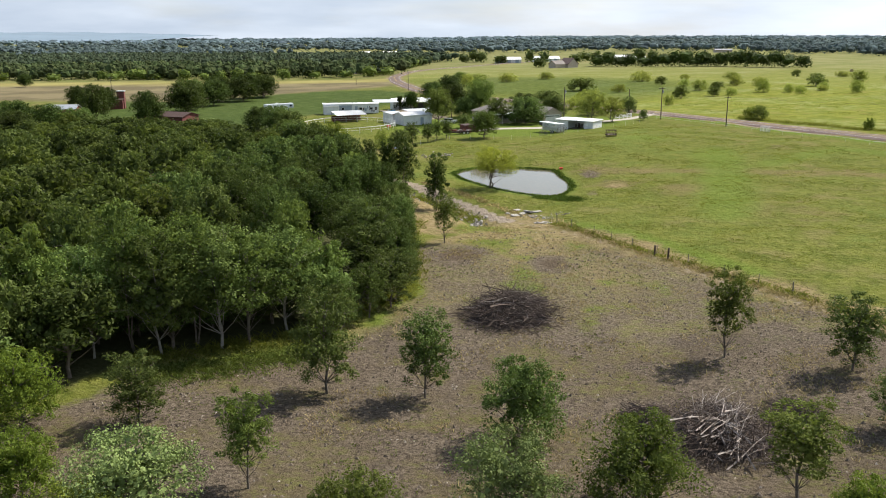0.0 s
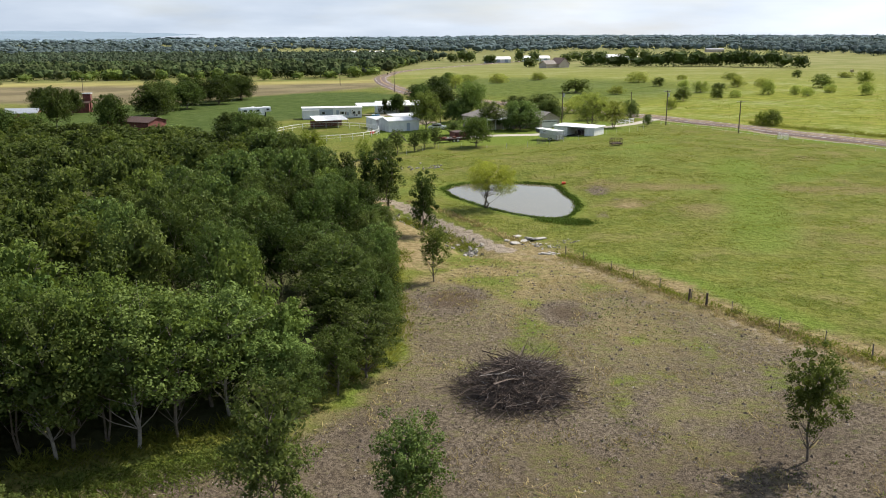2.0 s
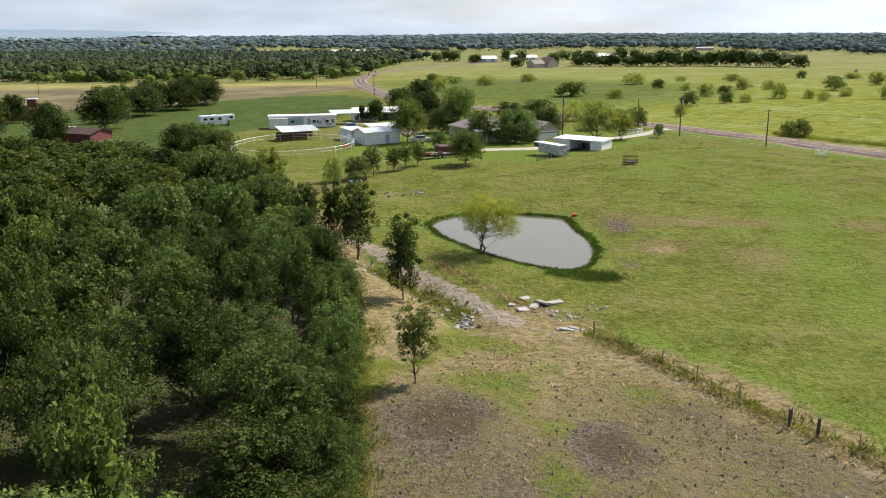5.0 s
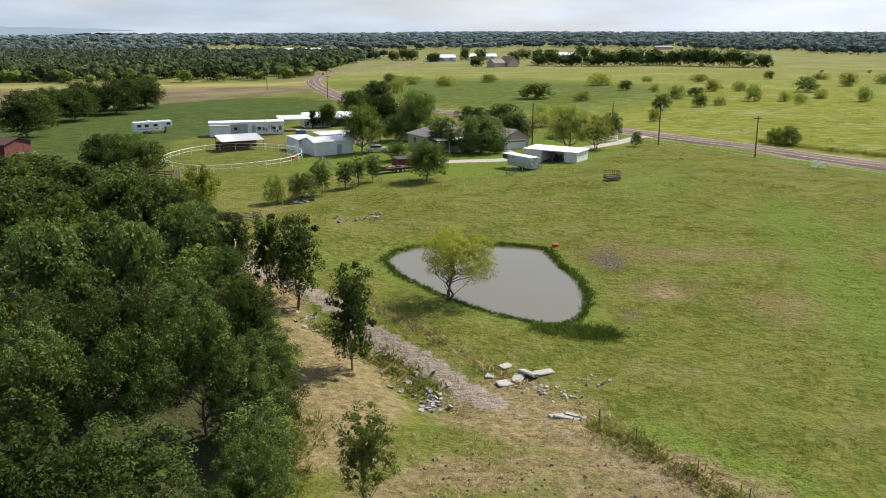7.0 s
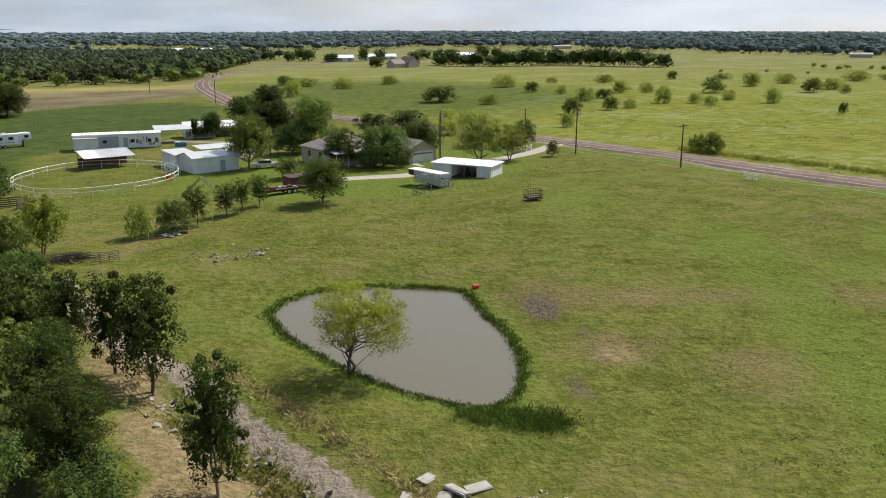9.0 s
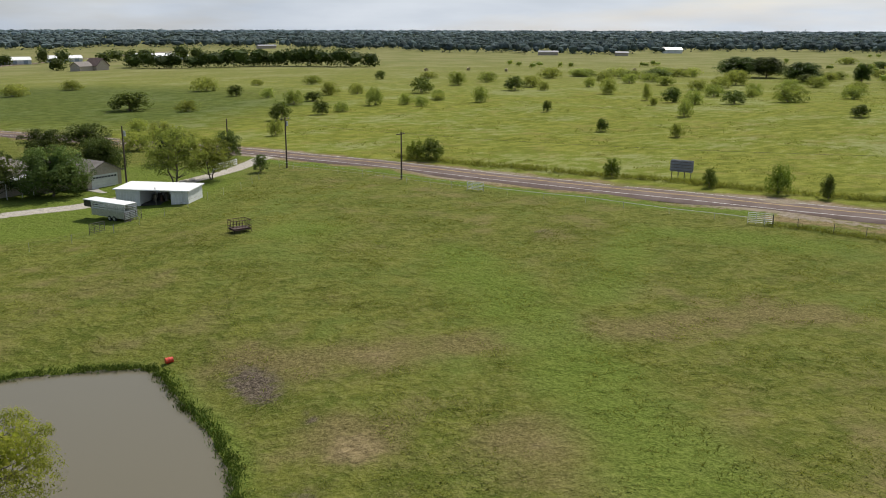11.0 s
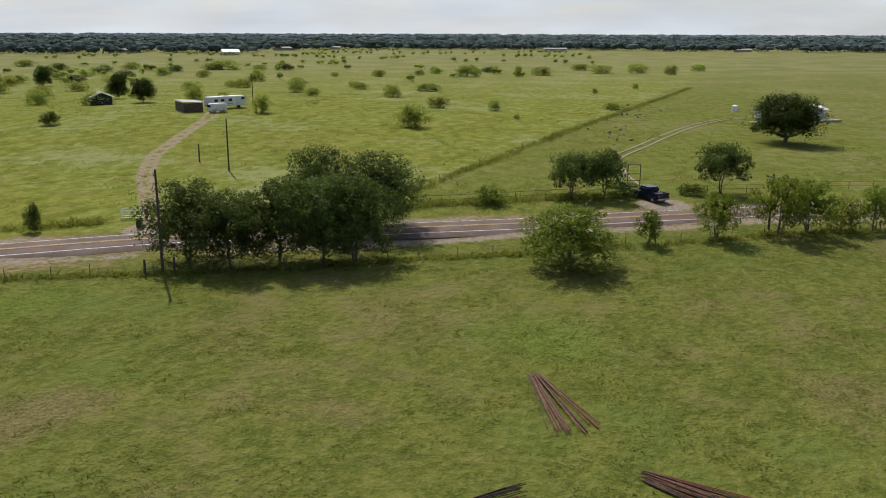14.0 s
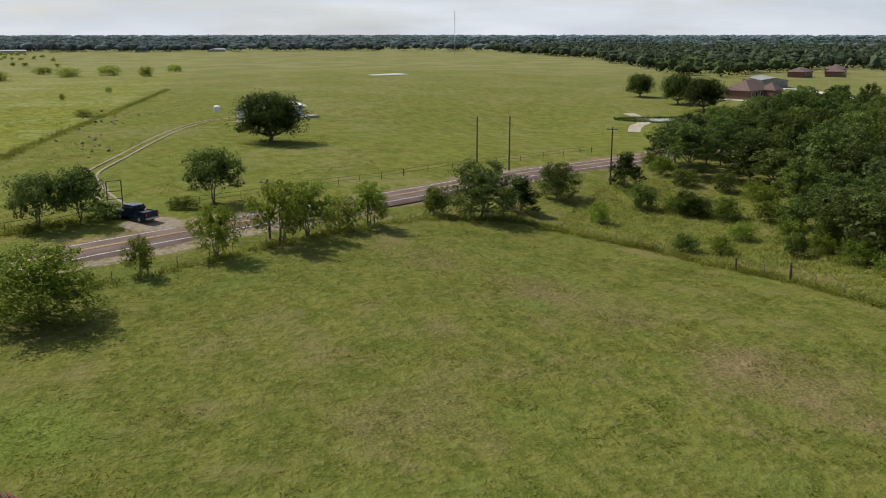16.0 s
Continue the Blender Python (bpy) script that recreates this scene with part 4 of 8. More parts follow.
# trees along the road and beyond
for key, x, y, h, w, label in [
        ("grove0", 105.6, 152.6, 8.2, 8.8, "dark tree in the roadside grove"), ("grove1", 104.7, 147.4, 7.6, 7.8, "dark tree with a bare trunk in the roadside grove"),
        ("grove0", 107.9, 143.7, 8.4, 8.6, "dark tree with a bare trunk in the roadside grove"), ("grove1", 108.9, 139.5, 8.8, 8.4, "tall dark tree in the roadside grove"),
        ("grove0", 110.7, 136.5, 8.8, 9.2, "tall dark tree in the roadside grove"), ("grove1", 123.5, 137.1, 8.9, 11.0, "broad dark tree across the road from the grove"),
        ("grove0", 122.8, 144.3, 9.2, 9.6, "broad dark tree across the road from the grove"), ("yellow0", 112.2, 114.5, 6.2, 9.4, "wide bushy tree on the pasture fence"),
        ("open0", 121.3, 106.2, 3.8, 3.0, "small crooked half-dead tree on the fence"), ("open0", 124.8, 98.6, 5.4, 5.2, "open roadside tree over the fence"),
        ("open0", 128.9, 91.3, 6.8, 6.5, "open-crowned small tree on the roadside fence"), ("open0", 132.3, 87.5, 6.2, 5.9, "open-crowned small tree on the roadside fence"),
        ("mesquite1", 135.1, 83.2, 4.4, 5.0, "low thicket tree on the roadside fence"), ("open0", 136.5, 79.0, 5.5, 5.7, "open-crowned small tree on the roadside fence")]:
    plant(key, x, y, h, w, label=label, group="trees along the road")
for key, x, y, h, w, label in [
        ("park0", 144.0, 115.5, 6.4, 7.1, "flat-topped tree on a bare trunk by the pasture gate"), ("park0", 145.2, 111.3, 6.6, 6.2, "flat-topped tree by the pasture gate"),
        ("park0", 153.4, 94.8, 7.2, 8.0, "round tree on several bare trunks"), ("live_oak", 217.2, 74.5, 10.0, 14.2, "wide dark live oak alone in the pasture"),
        ("mesquite2", 143.7, 67.4, 3.9, 3.8, "thin small tree beside the road"), ("round0", 142.2, 61.4, 7.5, 9.4, "large dense dark bush at the field corner"),
        ("cedar", 144.5, 54.2, 4.9, 5.6, "dark evergreen bush at the field corner"), ("round1", 150.7, 44.8, 5.3, 6.8, "round bush beside the road"),
        ("cedar", 153.3, 31.0, 5.4, 5.4, "dark cone-shaped cedar beside the road"), ("live_oak", 290.5, -67.3, 7.7, 9.4, "lone dark oak in the far pasture"),
        ("live_oak", 266.2, -65.1, 9.5, 10.7, "dark oak near the brick house"), ("live_oak", 250.7, -62.7, 9.5, 12.5, "dark oak near the brick house")]:
    plant(key, x, y, h, w, label=label, group="trees along the road")


# ---- the wood beside the clearing ----
def scatter_in(poly, gap, seed, edge=0.0, tries=20000, limit=400):
    rng = np.random.default_rng(seed)
    p = np.array(poly)
    lo, hi = p.min(0), p.max(0)
    c = rng.uniform(lo, hi, (tries, 2))
    c = c[inside(c[:, 0], c[:, 1], poly) > edge]
    kept = np.zeros((0, 2))
    for q in c:
        if len(kept) == 0 or np.min(np.hypot(*(kept - q).T)) > gap:
            kept = np.vstack([kept, q])
            if len(kept) >= limit:
                break
    return kept


wr = np.random.default_rng(5)
NEAR_WOODS = [(-135, 130), (-78, 45), (-45, 35), (-33, 56), (-25, 70), (-13, 75.5), (-8, 82), (-6.5, 90), (-8, 100), (-9.2, 110), (-10, 122), (-14, 143), (-17.5, 155), (-23, 172), (-34, 192), (-42, 212),
              (-60, 226), (-85, 236), (-140, 262), (-175, 225)]
wood_rest = []
for x, y in scatter_in(NEAR_WOODS, 4.4, 3, 0.4, 24000, 520):
    k = "wood%d" % wr.choice(7, p=[0.17, 0.17, 0.15, 0.13, 0.24, 0.05, 0.09] if y < 110 else [0.16, 0.15, 0.14, 0.12, 0.28, 0.04, 0.11])
    tall = (10.2 - 2.6 * np.clip((y - 90) / 120, 0, 1)) * wr.uniform(0.66, 1.12)
    wide = wr.uniform(4.8, 7.6)
    if y > 165 and x < -38:
        tall *= 0.76
    if (x > -38 and y < 165 or y > 165 and x > -30):
        close = x > -25 and 86 < y < 130
        plant("near%d" % wr.integers(3) if close else k if y < 122 and x > -33 else k + "_thin", x, y, tall, wide, label="dark green broad-leaved tree of the wood", group="trees of the wood")
    else:
        wood_rest.append((k, x, y, tall, wide))
for i, (x, y) in enumerate([(-33.5, 68.0), (-29.6, 69.2), (-26.8, 71.0), (-24.2, 70.4), (-22.0, 72.8), (-19.5, 72.0), (-17.4, 73.6), (-14.6, 77.0)]):
    plant(("tall0", "tall1")[i % 2], x, y, wr.uniform(9.6, 12.0), wr.uniform(6.2, 7.8), label="tall tree with a bare pale trunk at the wood edge", group="trees of the wood edge")
for i, (x, y) in enumerate(spline([(-11.5, 77.0), (-7.2, 81), (-4.8, 87), (-4.4, 93), (-5.6, 100), (-6.0, 110), (-6.6, 122), (-9.2, 131)], 2.5)):
    k = ("near1", "round0", "near0", "slim2", "near2")[i % 5]
    plant(k, x + wr.normal(0, 0.7), y + wr.normal(0, 0.7), wr.uniform(3.8, 7.4), wr.uniform(3.6, 5.2), label="leafy lower tree along the edge of the wood", group="trees of the wood edge")


for i, (x, y) in enumerate(spline([(-10.2, 134), (-12.5, 142), (-16.0, 152), (-20.5, 164), (-25.0, 176)], 3.6)):
    plant(("near1", "wood4", "near0")[i % 3], x + wr.normal(0, 0.6), y + wr.normal(0, 0.6), wr.uniform(5.6, 7.6), wr.uniform(4.4, 6.0), label="leafy tree at the wood's edge above the track", group="trees of the wood edge")
# Low dark trees added behind the trunks to shut out light there.
for x, y in [(-36.5, 63.5), (-33.0, 66.5), (-30.5, 72.5), (-27.5, 74.5), (-24.6, 75.0), (-21.5, 77.0), (-18.4, 77.6), (-15.2, 79.5), (-39.5, 58.5), (-34.5, 71.5), (-22.8, 80.5), (-28.0, 79.0)]:
    plant("wood6", x, y, wr.uniform(4.6, 6.0), wr.uniform(5.0, 6.4), label="low dark tree added to darken the wood's inside", group="trees of the wood edge")


# ---- more materials ----
WHITE_METAL = plain("white_painted_metal", (0.66, 0.67, 0.66), 0.45, vary=0.15, scale=0.8)
ROOF_METAL = plain("weathered_light_roof_metal", (0.62, 0.62, 0.60), 0.4, 0.3, vary=0.18, scale=0.5)
ROOF_WHITE = plain("white_roof_sheet", (0.78, 0.78, 0.76), 0.5, vary=0.12, scale=0.6)
ROOF_SHINGLE = plain("grey_brown_shingle", (0.20, 0.175, 0.155), 0.9, vary=0.3, scale=1.5, bump=0.02)
BRICK_TAN = plain("tan_brick_wall", (0.42, 0.36, 0.30), 0.85, vary=0.2, scale=3)
BRICK_RED = plain("red_brown_brick_wall", (0.165, 0.085, 0.062), 0.85, vary=0.3, scale=3)
ROOF_RED = plain("brown_red_shingle", (0.125, 0.080, 0.066), 0.9, vary=0.3, scale=1.5)
BARN_RED = plain("faded_dark_red_board", (0.14, 0.038, 0.030), 0.8, vary=0.35, scale=1.2)
RUST = plain("rusty_steel", (0.19, 0.070, 0.038), 0.8, 0.2, vary=0.45, scale=4)
RUST_DARK = plain("dark_rusty_steel", (0.075, 0.042, 0.032), 0.75, 0.3, vary=0.4, scale=4)
GALV = plain("galvanised_steel", (0.50, 0.51, 0.51), 0.4, 0.6, vary=0.2, scale=3)
WHITE_PIPE = plain("white_painted_pipe", (0.74, 0.74, 0.72), 0.5, vary=0.12, scale=2)
WIRE = plain("old_rusty_wire", (0.11, 0.090, 0.075), 0.7, 0.3, vary=0.3, scale=3)
POLE_WOOD = plain("tarred_pole_wood", (0.085, 0.062, 0.048), 0.9, vary=0.35, scale=3)
GREY_WOOD = plain("weathered_grey_wood", (0.155, 0.135, 0.115), 0.9, vary=0.35, scale=2.5)
DARK_STEEL = plain("black_painted_steel", (0.025, 0.025, 0.027), 0.5, vary=0.3, scale=3)
RUBBER = plain("tyre_rubber", (0.022, 0.022, 0.023), 0.85, vary=0.2, scale=5)
CONCRETE = plain("broken_pale_concrete", (0.35, 0.325, 0.29), 0.9, vary=0.25, scale=2, bump=0.03)
STONE = plain("rubble_stone", (0.26, 0.235, 0.20), 0.9, vary=0.4, scale=2.5, bump=0.03)
BLUE_PAINT = plain("dark_blue_car_paint", (0.012, 0.020, 0.055), 0.25, 0.1, vary=0.1, scale=1)
SILVER_PAINT = plain("silver_car_paint", (0.55, 0.56, 0.57), 0.3, 0.5, vary=0.08, scale=1)
BLUE_PLASTIC = plain("blue_plastic", (0.04, 0.16, 0.30), 0.5, vary=0.15, scale=2)
RED_PLASTIC = plain("red_plastic", (0.62, 0.05, 0.02), 0.45, vary=0.12, scale=2)
SIGN_BACK = plain("weathered_sign_board", (0.27, 0.27, 0.30), 0.8, vary=0.25, scale=1.4)
SHED_ROOF = plain("dull_grey_sheet_metal", (0.22, 0.215, 0.21), 0.6, 0.1, vary=0.3, scale=0.8)
HAY = plain("dry_hay", (0.40, 0.33, 0.17), 0.95, vary=0.3, scale=3)
# Stands for shade inside open sheds; also the dark cabin's wall.
DARK_INSIDE = plain("dark_inside_shade_and_cabin", (0.035, 0.032, 0.03), 0.9, vary=0.3, scale=2)
STRIPE = plain("grey_blue_stripe", (0.28, 0.33, 0.38), 0.5, vary=0.15, scale=2)
GLASS, g_nodes, g_links, g_b = node_mat("dark_window_glass")
g_b.inputs["Base Color"].default_value = (0.02, 0.025, 0.03, 1)
g_b.inputs["Roughness"].default_value = 0.08


def at(x, y, turn=0.0, dz=0.0):
    return x, y, ground_z(x, y) + dz, turn


def prism(bm, w, d, h, rise, over=0.3, thick=0.12, along="x"):
    """A gabled roof over a plan w by d, on walls h high, ridge along x or y: two thick slopes."""
    if along == "y":
        w, d = d, w
    ww, dd = w / 2 + over, d / 2 + over
    slope = rise / (d / 2)
    low = h - over * slope
    prof = [(-dd, low), (0, h + rise), (dd, low), (dd, low + thick), (0, h + rise + thick), (-dd, low + thick)]
    rows = []
    for x in (-ww, ww):
        rows.append([bm.verts.new((x, y, z) if along == "x" else (y, x, z)) for y, z in prof])
    a, b = rows
    n = len(prof)
    for i in range(n):
        bm.faces.new((a[i], a[(i + 1) % n], b[(i + 1) % n], b[i]))
    for r in (a, b):
        bm.faces.new((r[0], r[1], r[4], r[5]))
        bm.faces.new((r[1], r[2], r[3], r[4]))
    bmesh.ops.recalc_face_normals(bm, faces=bm.faces)
    return bm


def gable_walls(bm, w, d, h, rise, along="x"):
    """Solid walls up to the roof slopes."""
    if along == "y":
        w, d = d, w
    prof = [(-d / 2, -0.6), (d / 2, -0.6), (d / 2, h), (0, h + rise), (-d / 2, h)]
    rows = []
    for x in (-w / 2, w / 2):
        rows.append([bm.verts.new((x, y, z) if along == "x" else (y, x, z)) for y, z in prof])
    a, b = rows
    bm.faces.new(a[::-1])
    bm.faces.new(b)
    for i in range(5):
        bm.faces.new((a[i], a[(i + 1) % 5], b[(i + 1) % 5], b[i]))
    bmesh.ops.recalc_face_normals(bm, faces=bm.faces)
    return bm


def hip(bm, w, d, h, rise, over=0.4):
    ww, dd = w / 2 + over, d / 2 + over
    k = max(0.3, ww - dd)
    v = [bm.verts.new(p) for p in ((-ww, -dd, h), (ww, -dd, h), (ww, dd, h), (-ww, dd, h), (-k, 0, h + rise), (k, 0, h + rise),
                                   (-ww, -dd, h - 0.15), (ww, -dd, h - 0.15), (ww, dd, h - 0.15), (-ww, dd, h - 0.15))]
    for f in ((0, 1, 5, 4), (1, 2, 5), (2, 3, 4, 5), (3, 0, 4), (6, 9, 8, 7), (0, 6, 7, 1), (1, 7, 8, 2), (2, 8, 9, 3), (3, 9, 6, 0)):
        bm.faces.new([v[i] for i in f])
    bmesh.ops.recalc_face_normals(bm, faces=bm.faces)
    return bm


def window(parent, x, y, z, w, h, turn=0.0, frame_mat=None, depth=0.06):
    """A framed pane standing a little proud of a wall; turn 0 faces -y."""
    ob = part("window", boxed(w + 0.16, depth, h + 0.16, 0, 0, 0), frame_mat or WHITE_PIPE, parent)
    ob.matrix_basis = pose(x, y, z, 0, 0, turn)
    pane = part("pane", boxed(w, depth, h, 0, -0.02, 0.08), GLASS, ob)
    return ob


def seams(name, parent, material, w, h, x, y, z, count, turn=0.0):
    """Raised ribs of sheet cladding along one wall, as one part."""
    bm = bmesh.new()
    for i in range(count):
        box(bm, 0.05, 0.05, h, -w / 2 + w * (i + 0.5) / count, 0, 0)
    ob = part(name, bm, material, parent)
    ob.matrix_basis = pose(x, y, z, 0, 0, turn)
    return ob


def roof_ribs(parent, material, w, d, z0, z1, count):
    """Standing ribs on a single slope that rises from z0 at the front to z1 at the back."""
    bm = bmesh.new()
    for i in range(count):
        x = -w / 2 + w * (i + 0.5) / count
        rod(bm, (x, -d / 2, z0 + 0.03), (x, d / 2, z1 + 0.03), 0.035, sides=4)
    return part("roof_rib", bm, material, parent)


def slab_roof(w, d, z0, z1, thick=0.1):
    bm = bmesh.new()
    v = [bm.verts.new((sx * w / 2, sy * d / 2, (z0 if sy < 0 else z1) + t)) for t in (0, thick) for sy in (-1, 1) for sx in (-1, 1)]
    for f in ((0, 1, 3, 2), (4, 6, 7, 5), (0, 4, 5, 1), (2, 3, 7, 6), (0, 2, 6, 4), (1, 5, 7, 3)):
        bm.faces.new([v[i] for i in f])
    bmesh.ops.recalc_face_normals(bm, faces=bm.faces)
    return bm


def wheel(parent, x, y, z, r=0.36, wdt=0.22, turn=0.0):
    bm = bmesh.new()
    bmesh.ops.create_cone(bm, cap_ends=True, segments=20, radius1=r, radius2=r, depth=wdt, matrix=pose(0, 0, 0, 90, 0, 0))
    bmesh.ops.bevel(bm, geom=[e for e in bm.edges if e.calc_face_angle(0) > 1.0], offset=0.04, segments=2, affect="EDGES")
    ob = part("wheel", bm, RUBBER, parent)
    ob.matrix_basis = pose(x, y, z, 0, 0, turn)
    bm = bmesh.new()
    bmesh.ops.create_cone(bm, cap_ends=True, segments=14, radius1=r * 0.58, radius2=r * 0.58, depth=wdt + 0.02, matrix=pose(0, 0, 0, 90, 0, 0))
    part("rim", bm, GALV, ob)
    return ob


# ---- farmstead ----
LIE = 26.6
house = thing("farmhouse", *at(27.7, 242.0, LIE), "tan brick farmhouse with grey-brown shingle roof and attached garage", "house")
part("wall", box(box(bmesh.new(), 11.5, 10.5, 3.2, -7.2, 12.0, -0.5), 4.0, 5.0, 3.1, -2.4, 6.6, -0.5), BRICK_TAN, house)
main_roof = part("roof", hip(bmesh.new(), 11.5, 10.5, 2.7, 2.6), ROOF_SHINGLE, house)
main_roof.matrix_basis = pose(-7.2, 12.0, 0)
link_roof = part("roof", prism(bmesh.new(), 4.0, 6.0, 2.6, 1.5, along="y"), ROOF_SHINGLE, house)
link_roof.matrix_basis = pose(-1.6, 7.6, 0)
garage = part("garage", gable_walls(bmesh.new(), 6.2, 8.5, 2.55, 1.5, "y"), BRICK_TAN, house, "garage wing with a pale door under the gable")
garage.matrix_basis = pose(3.1, 4.25, 0)
part("roof", prism(bmesh.new(), 6.2, 8.5, 2.55, 1.5, 0.35, along="y"), ROOF_SHINGLE, garage)
gdoor = part("garage_door", boxed(4.7, 0.08, 2.15, 3.1, -0.03, 0.0), WHITE_METAL, house, "white panelled garage door with a row of small panes")
for i in range(8):
    part("pane", boxed(0.40, 0.05, 0.26, 1.18 + i * 0.55, -0.065, 1.62), GLASS, gdoor)
for i in range(3):
    part("door_groove", boxed(4.6, 0.02, 0.03, 3.1, -0.075, 0.5 + 0.52 * i), GALV, gdoor)
for x, y, t in ((-11, 6.72, 0), (-8, 6.72, 0), (-12.98, 10, -90), (-12.98, 14, -90)):
    window(house, x, y, 0.9, 1.2, 1.2, t)
porch = part("porch_roof", slab_roof(7.5, 2.4, 2.35, 2.6), ROOF_WHITE, house)
porch.matrix_basis = pose(-9.5, 5.5, 0)
for x in (-12.8, -10.4, -8.0, -6.2):
    part("porch_post", rod(bmesh.new(), (x, 4.5, -0.4), (x, 4.5, 2.4), 0.06), WHITE_PIPE, house)
part("driveway_slab", boxed(7.5, 4.0, 0.5, 3.4, -2.2, -0.42), CONCRETE, house, "pale concrete apron before the garage")

shop = thing("workshop", *at(-8.4, 246.0, LIE), "white metal workshop with a low sheet roof", "shed")
part("wall", gable_walls(bmesh.new(), 8.6, 6.4, 2.7, 0.7), WHITE_METAL, shop)
part("roof", prism(bmesh.new(), 8.6, 6.4, 2.7, 0.7, 0.3, 0.08), ROOF_METAL, shop)
seams("cladding_rib", shop, WHITE_METAL, 8.5, 2.6, 0, -3.22, 0, 20)
seams("cladding_rib", shop, WHITE_METAL, 6.3, 2.6, -4.32, 0, 0, 14, 90)
part("side_door", boxed(0.95, 0.06, 2.05, 1.2, -3.25, 0), STRIPE, shop, "grey side door")
annex = thing("lean_to_shed", *at(-14.0, 251.5, LIE), "long low white shed beside the workshop with a rusty roof edge", "shed")
part("wall", boxed(4.2, 7.0, 3.0, 0, 0, -0.5), WHITE_METAL, annex)
part("roof", slab_roof(4.6, 7.4, 2.5, 2.75), ROOF_METAL, annex)
part("roof_edge", boxed(4.7, 0.12, 0.14, 0, -3.72, 2.46), RUST, annex)
barn = thing("open_shed", *at(-7.0, 254.5, LIE), "long open shed with a pale metal roof behind the workshop", "shed")
part("roof", slab_roof(9.0, 4.5, 3.0, 3.3), ROOF_METAL, barn)
for x in (-4.2, -1.4, 1.4, 4.2):
    for y in (-2, 2):
        part("post", rod(bmesh.new(), (x, y, -0.4), (x, y, 3.1), 0.07), GREY_WOOD, barn)

mobile = thing("mobile_home", *at(-29.6, 280.5, 10), "long white mobile home with a flat roof and faded side", "mobile home")
part("wall", boxed(17.5, 4.4, 2.9, 0, 0, 0.25, bevel=0.05), WHITE_METAL, mobile)
part("roof", boxed(17.9, 4.8, 0.16, 0, 0, 3.15), ROOF_WHITE, mobile)
part("skirt", boxed(17.3, 4.2, 0.7, 0, 0, -0.45), GREY_WOOD, mobile)
part("extension", boxed(4.4, 1.6, 2.5, -6.5, -2.9, 0.1, bevel=0.04), WHITE_METAL, mobile)
part("extension_roof", boxed(4.7, 1.9, 0.12, -6.5, -2.95, 2.62), ROOF_METAL, mobile)
for x in (-2.6, 3.0, 6.4):
    window(mobile, x, -2.22, 1.3, 0.8, 0.7)
part("side_door", boxed(0.9, 0.06, 2.0, 1.6, -2.23, 0.5), STRIPE, mobile)
# Flat grey panel; the recess's shade is put into its colour.
part("porch_recess_shade", boxed(4.0, 0.05, 2.3, -1.8, -2.225, 0.5), STRIPE, mobile, "flat grey panel standing for a shaded porch recess")
for i in range(9):
    part("peeling_strip", boxed(random.uniform(0.25, 0.7), 0.03, random.uniform(0.5, 1.3), 2.6 + i * 0.66, -2.215, random.uniform(0.7, 1.5)), random.choice([GREY_WOOD, STRIPE, SIGN_BACK]), mobile, "worn patch of peeled siding")
for x in (-7.0, -3.2, 0.6, 4.4):
    part("roof_seam", boxed(0.12, 4.8, 0.05, x, 0, 3.31), SIGN_BACK, mobile)
back_roof = thing("metal_carport", *at(-19.0, 288.0, 14), "low metal carport roof behind the mobile home", "carport")
part("roof", slab_roof(8.0, 5.0, 2.9, 3.5), ROOF_METAL, back_roof)
for x in (-3.8, 3.8):
    for y in (-2.3, 2.3):
        part("post", rod(bmesh.new(), (x, y, -0.4), (x, y, 3.1), 0.06), GALV, back_roof)

lean = thing("livestock_shelter", *at(-27.3, 253.0, LIE), "open livestock shelter with a pale sheet metal roof on posts", "shed")
part("roof", slab_roof(9.2, 5.0, 2.0, 2.9, 0.06), ROOF_METAL, lean)
roof_ribs(lean, ROOF_METAL, 9.2, 5.0, 2.06, 2.96, 16)
part("roof_patch", slab_roof(3.0, 5.02, 2.015, 2.915, 0.07), ROOF_WHITE, lean).matrix_basis = pose(-3.1, 0, 0)
for x in (-4.4, -1.5, 1.5, 4.4):
    part("post", rod(bmesh.new(), (x, -2.3, -0.5), (x, -2.3, 2.05), 0.06), GREY_WOOD, lean)
    part("post", rod(bmesh.new(), (x, 2.3, -0.5), (x, 2.3, 2.85), 0.06), GREY_WOOD, lean)
part("back_wall", boxed(9.0, 0.08, 1.9, 0, 2.3, -0.3), BARN_RED, lean)
for i in range(3):
    part("feed_rail", rod(bmesh.new(), (-4.4, -2.2, 0.35 + 0.4 * i), (4.4, -2.2, 0.35 + 0.4 * i), 0.03), GREY_WOOD, lean)


def ring_fence(cx, cy, r, count):
    pen = thing("round_pen", cx, cy, ground_z(cx, cy), 0, "round horse pen of white-painted pipe posts and rails", "fence")
    top = []
    for i in range(count):
        a = 2 * math.pi * i / count
        x, y = r * math.cos(a), r * math.sin(a)
        z = ground_z(cx + x, cy + y) - ground_z(cx, cy)
        top.append((x, y, z))
        part("post", rod(bmesh.new(), (x, y, z - 0.4), (x, y, z + 1.45), 0.065), WHITE_PIPE, pen)
    for h in (1.4, 0.75):
        for a, b in zip(top, top[1:] + top[:1]):
            part("rail", rod(bmesh.new(), (a[0], a[1], a[2] + h), (b[0], b[1], b[2] + h), 0.065 if h > 1 else 0.03), WHITE_PIPE, pen)
    return pen


ring_fence(-26.4, 238.5, 13.3, 26)


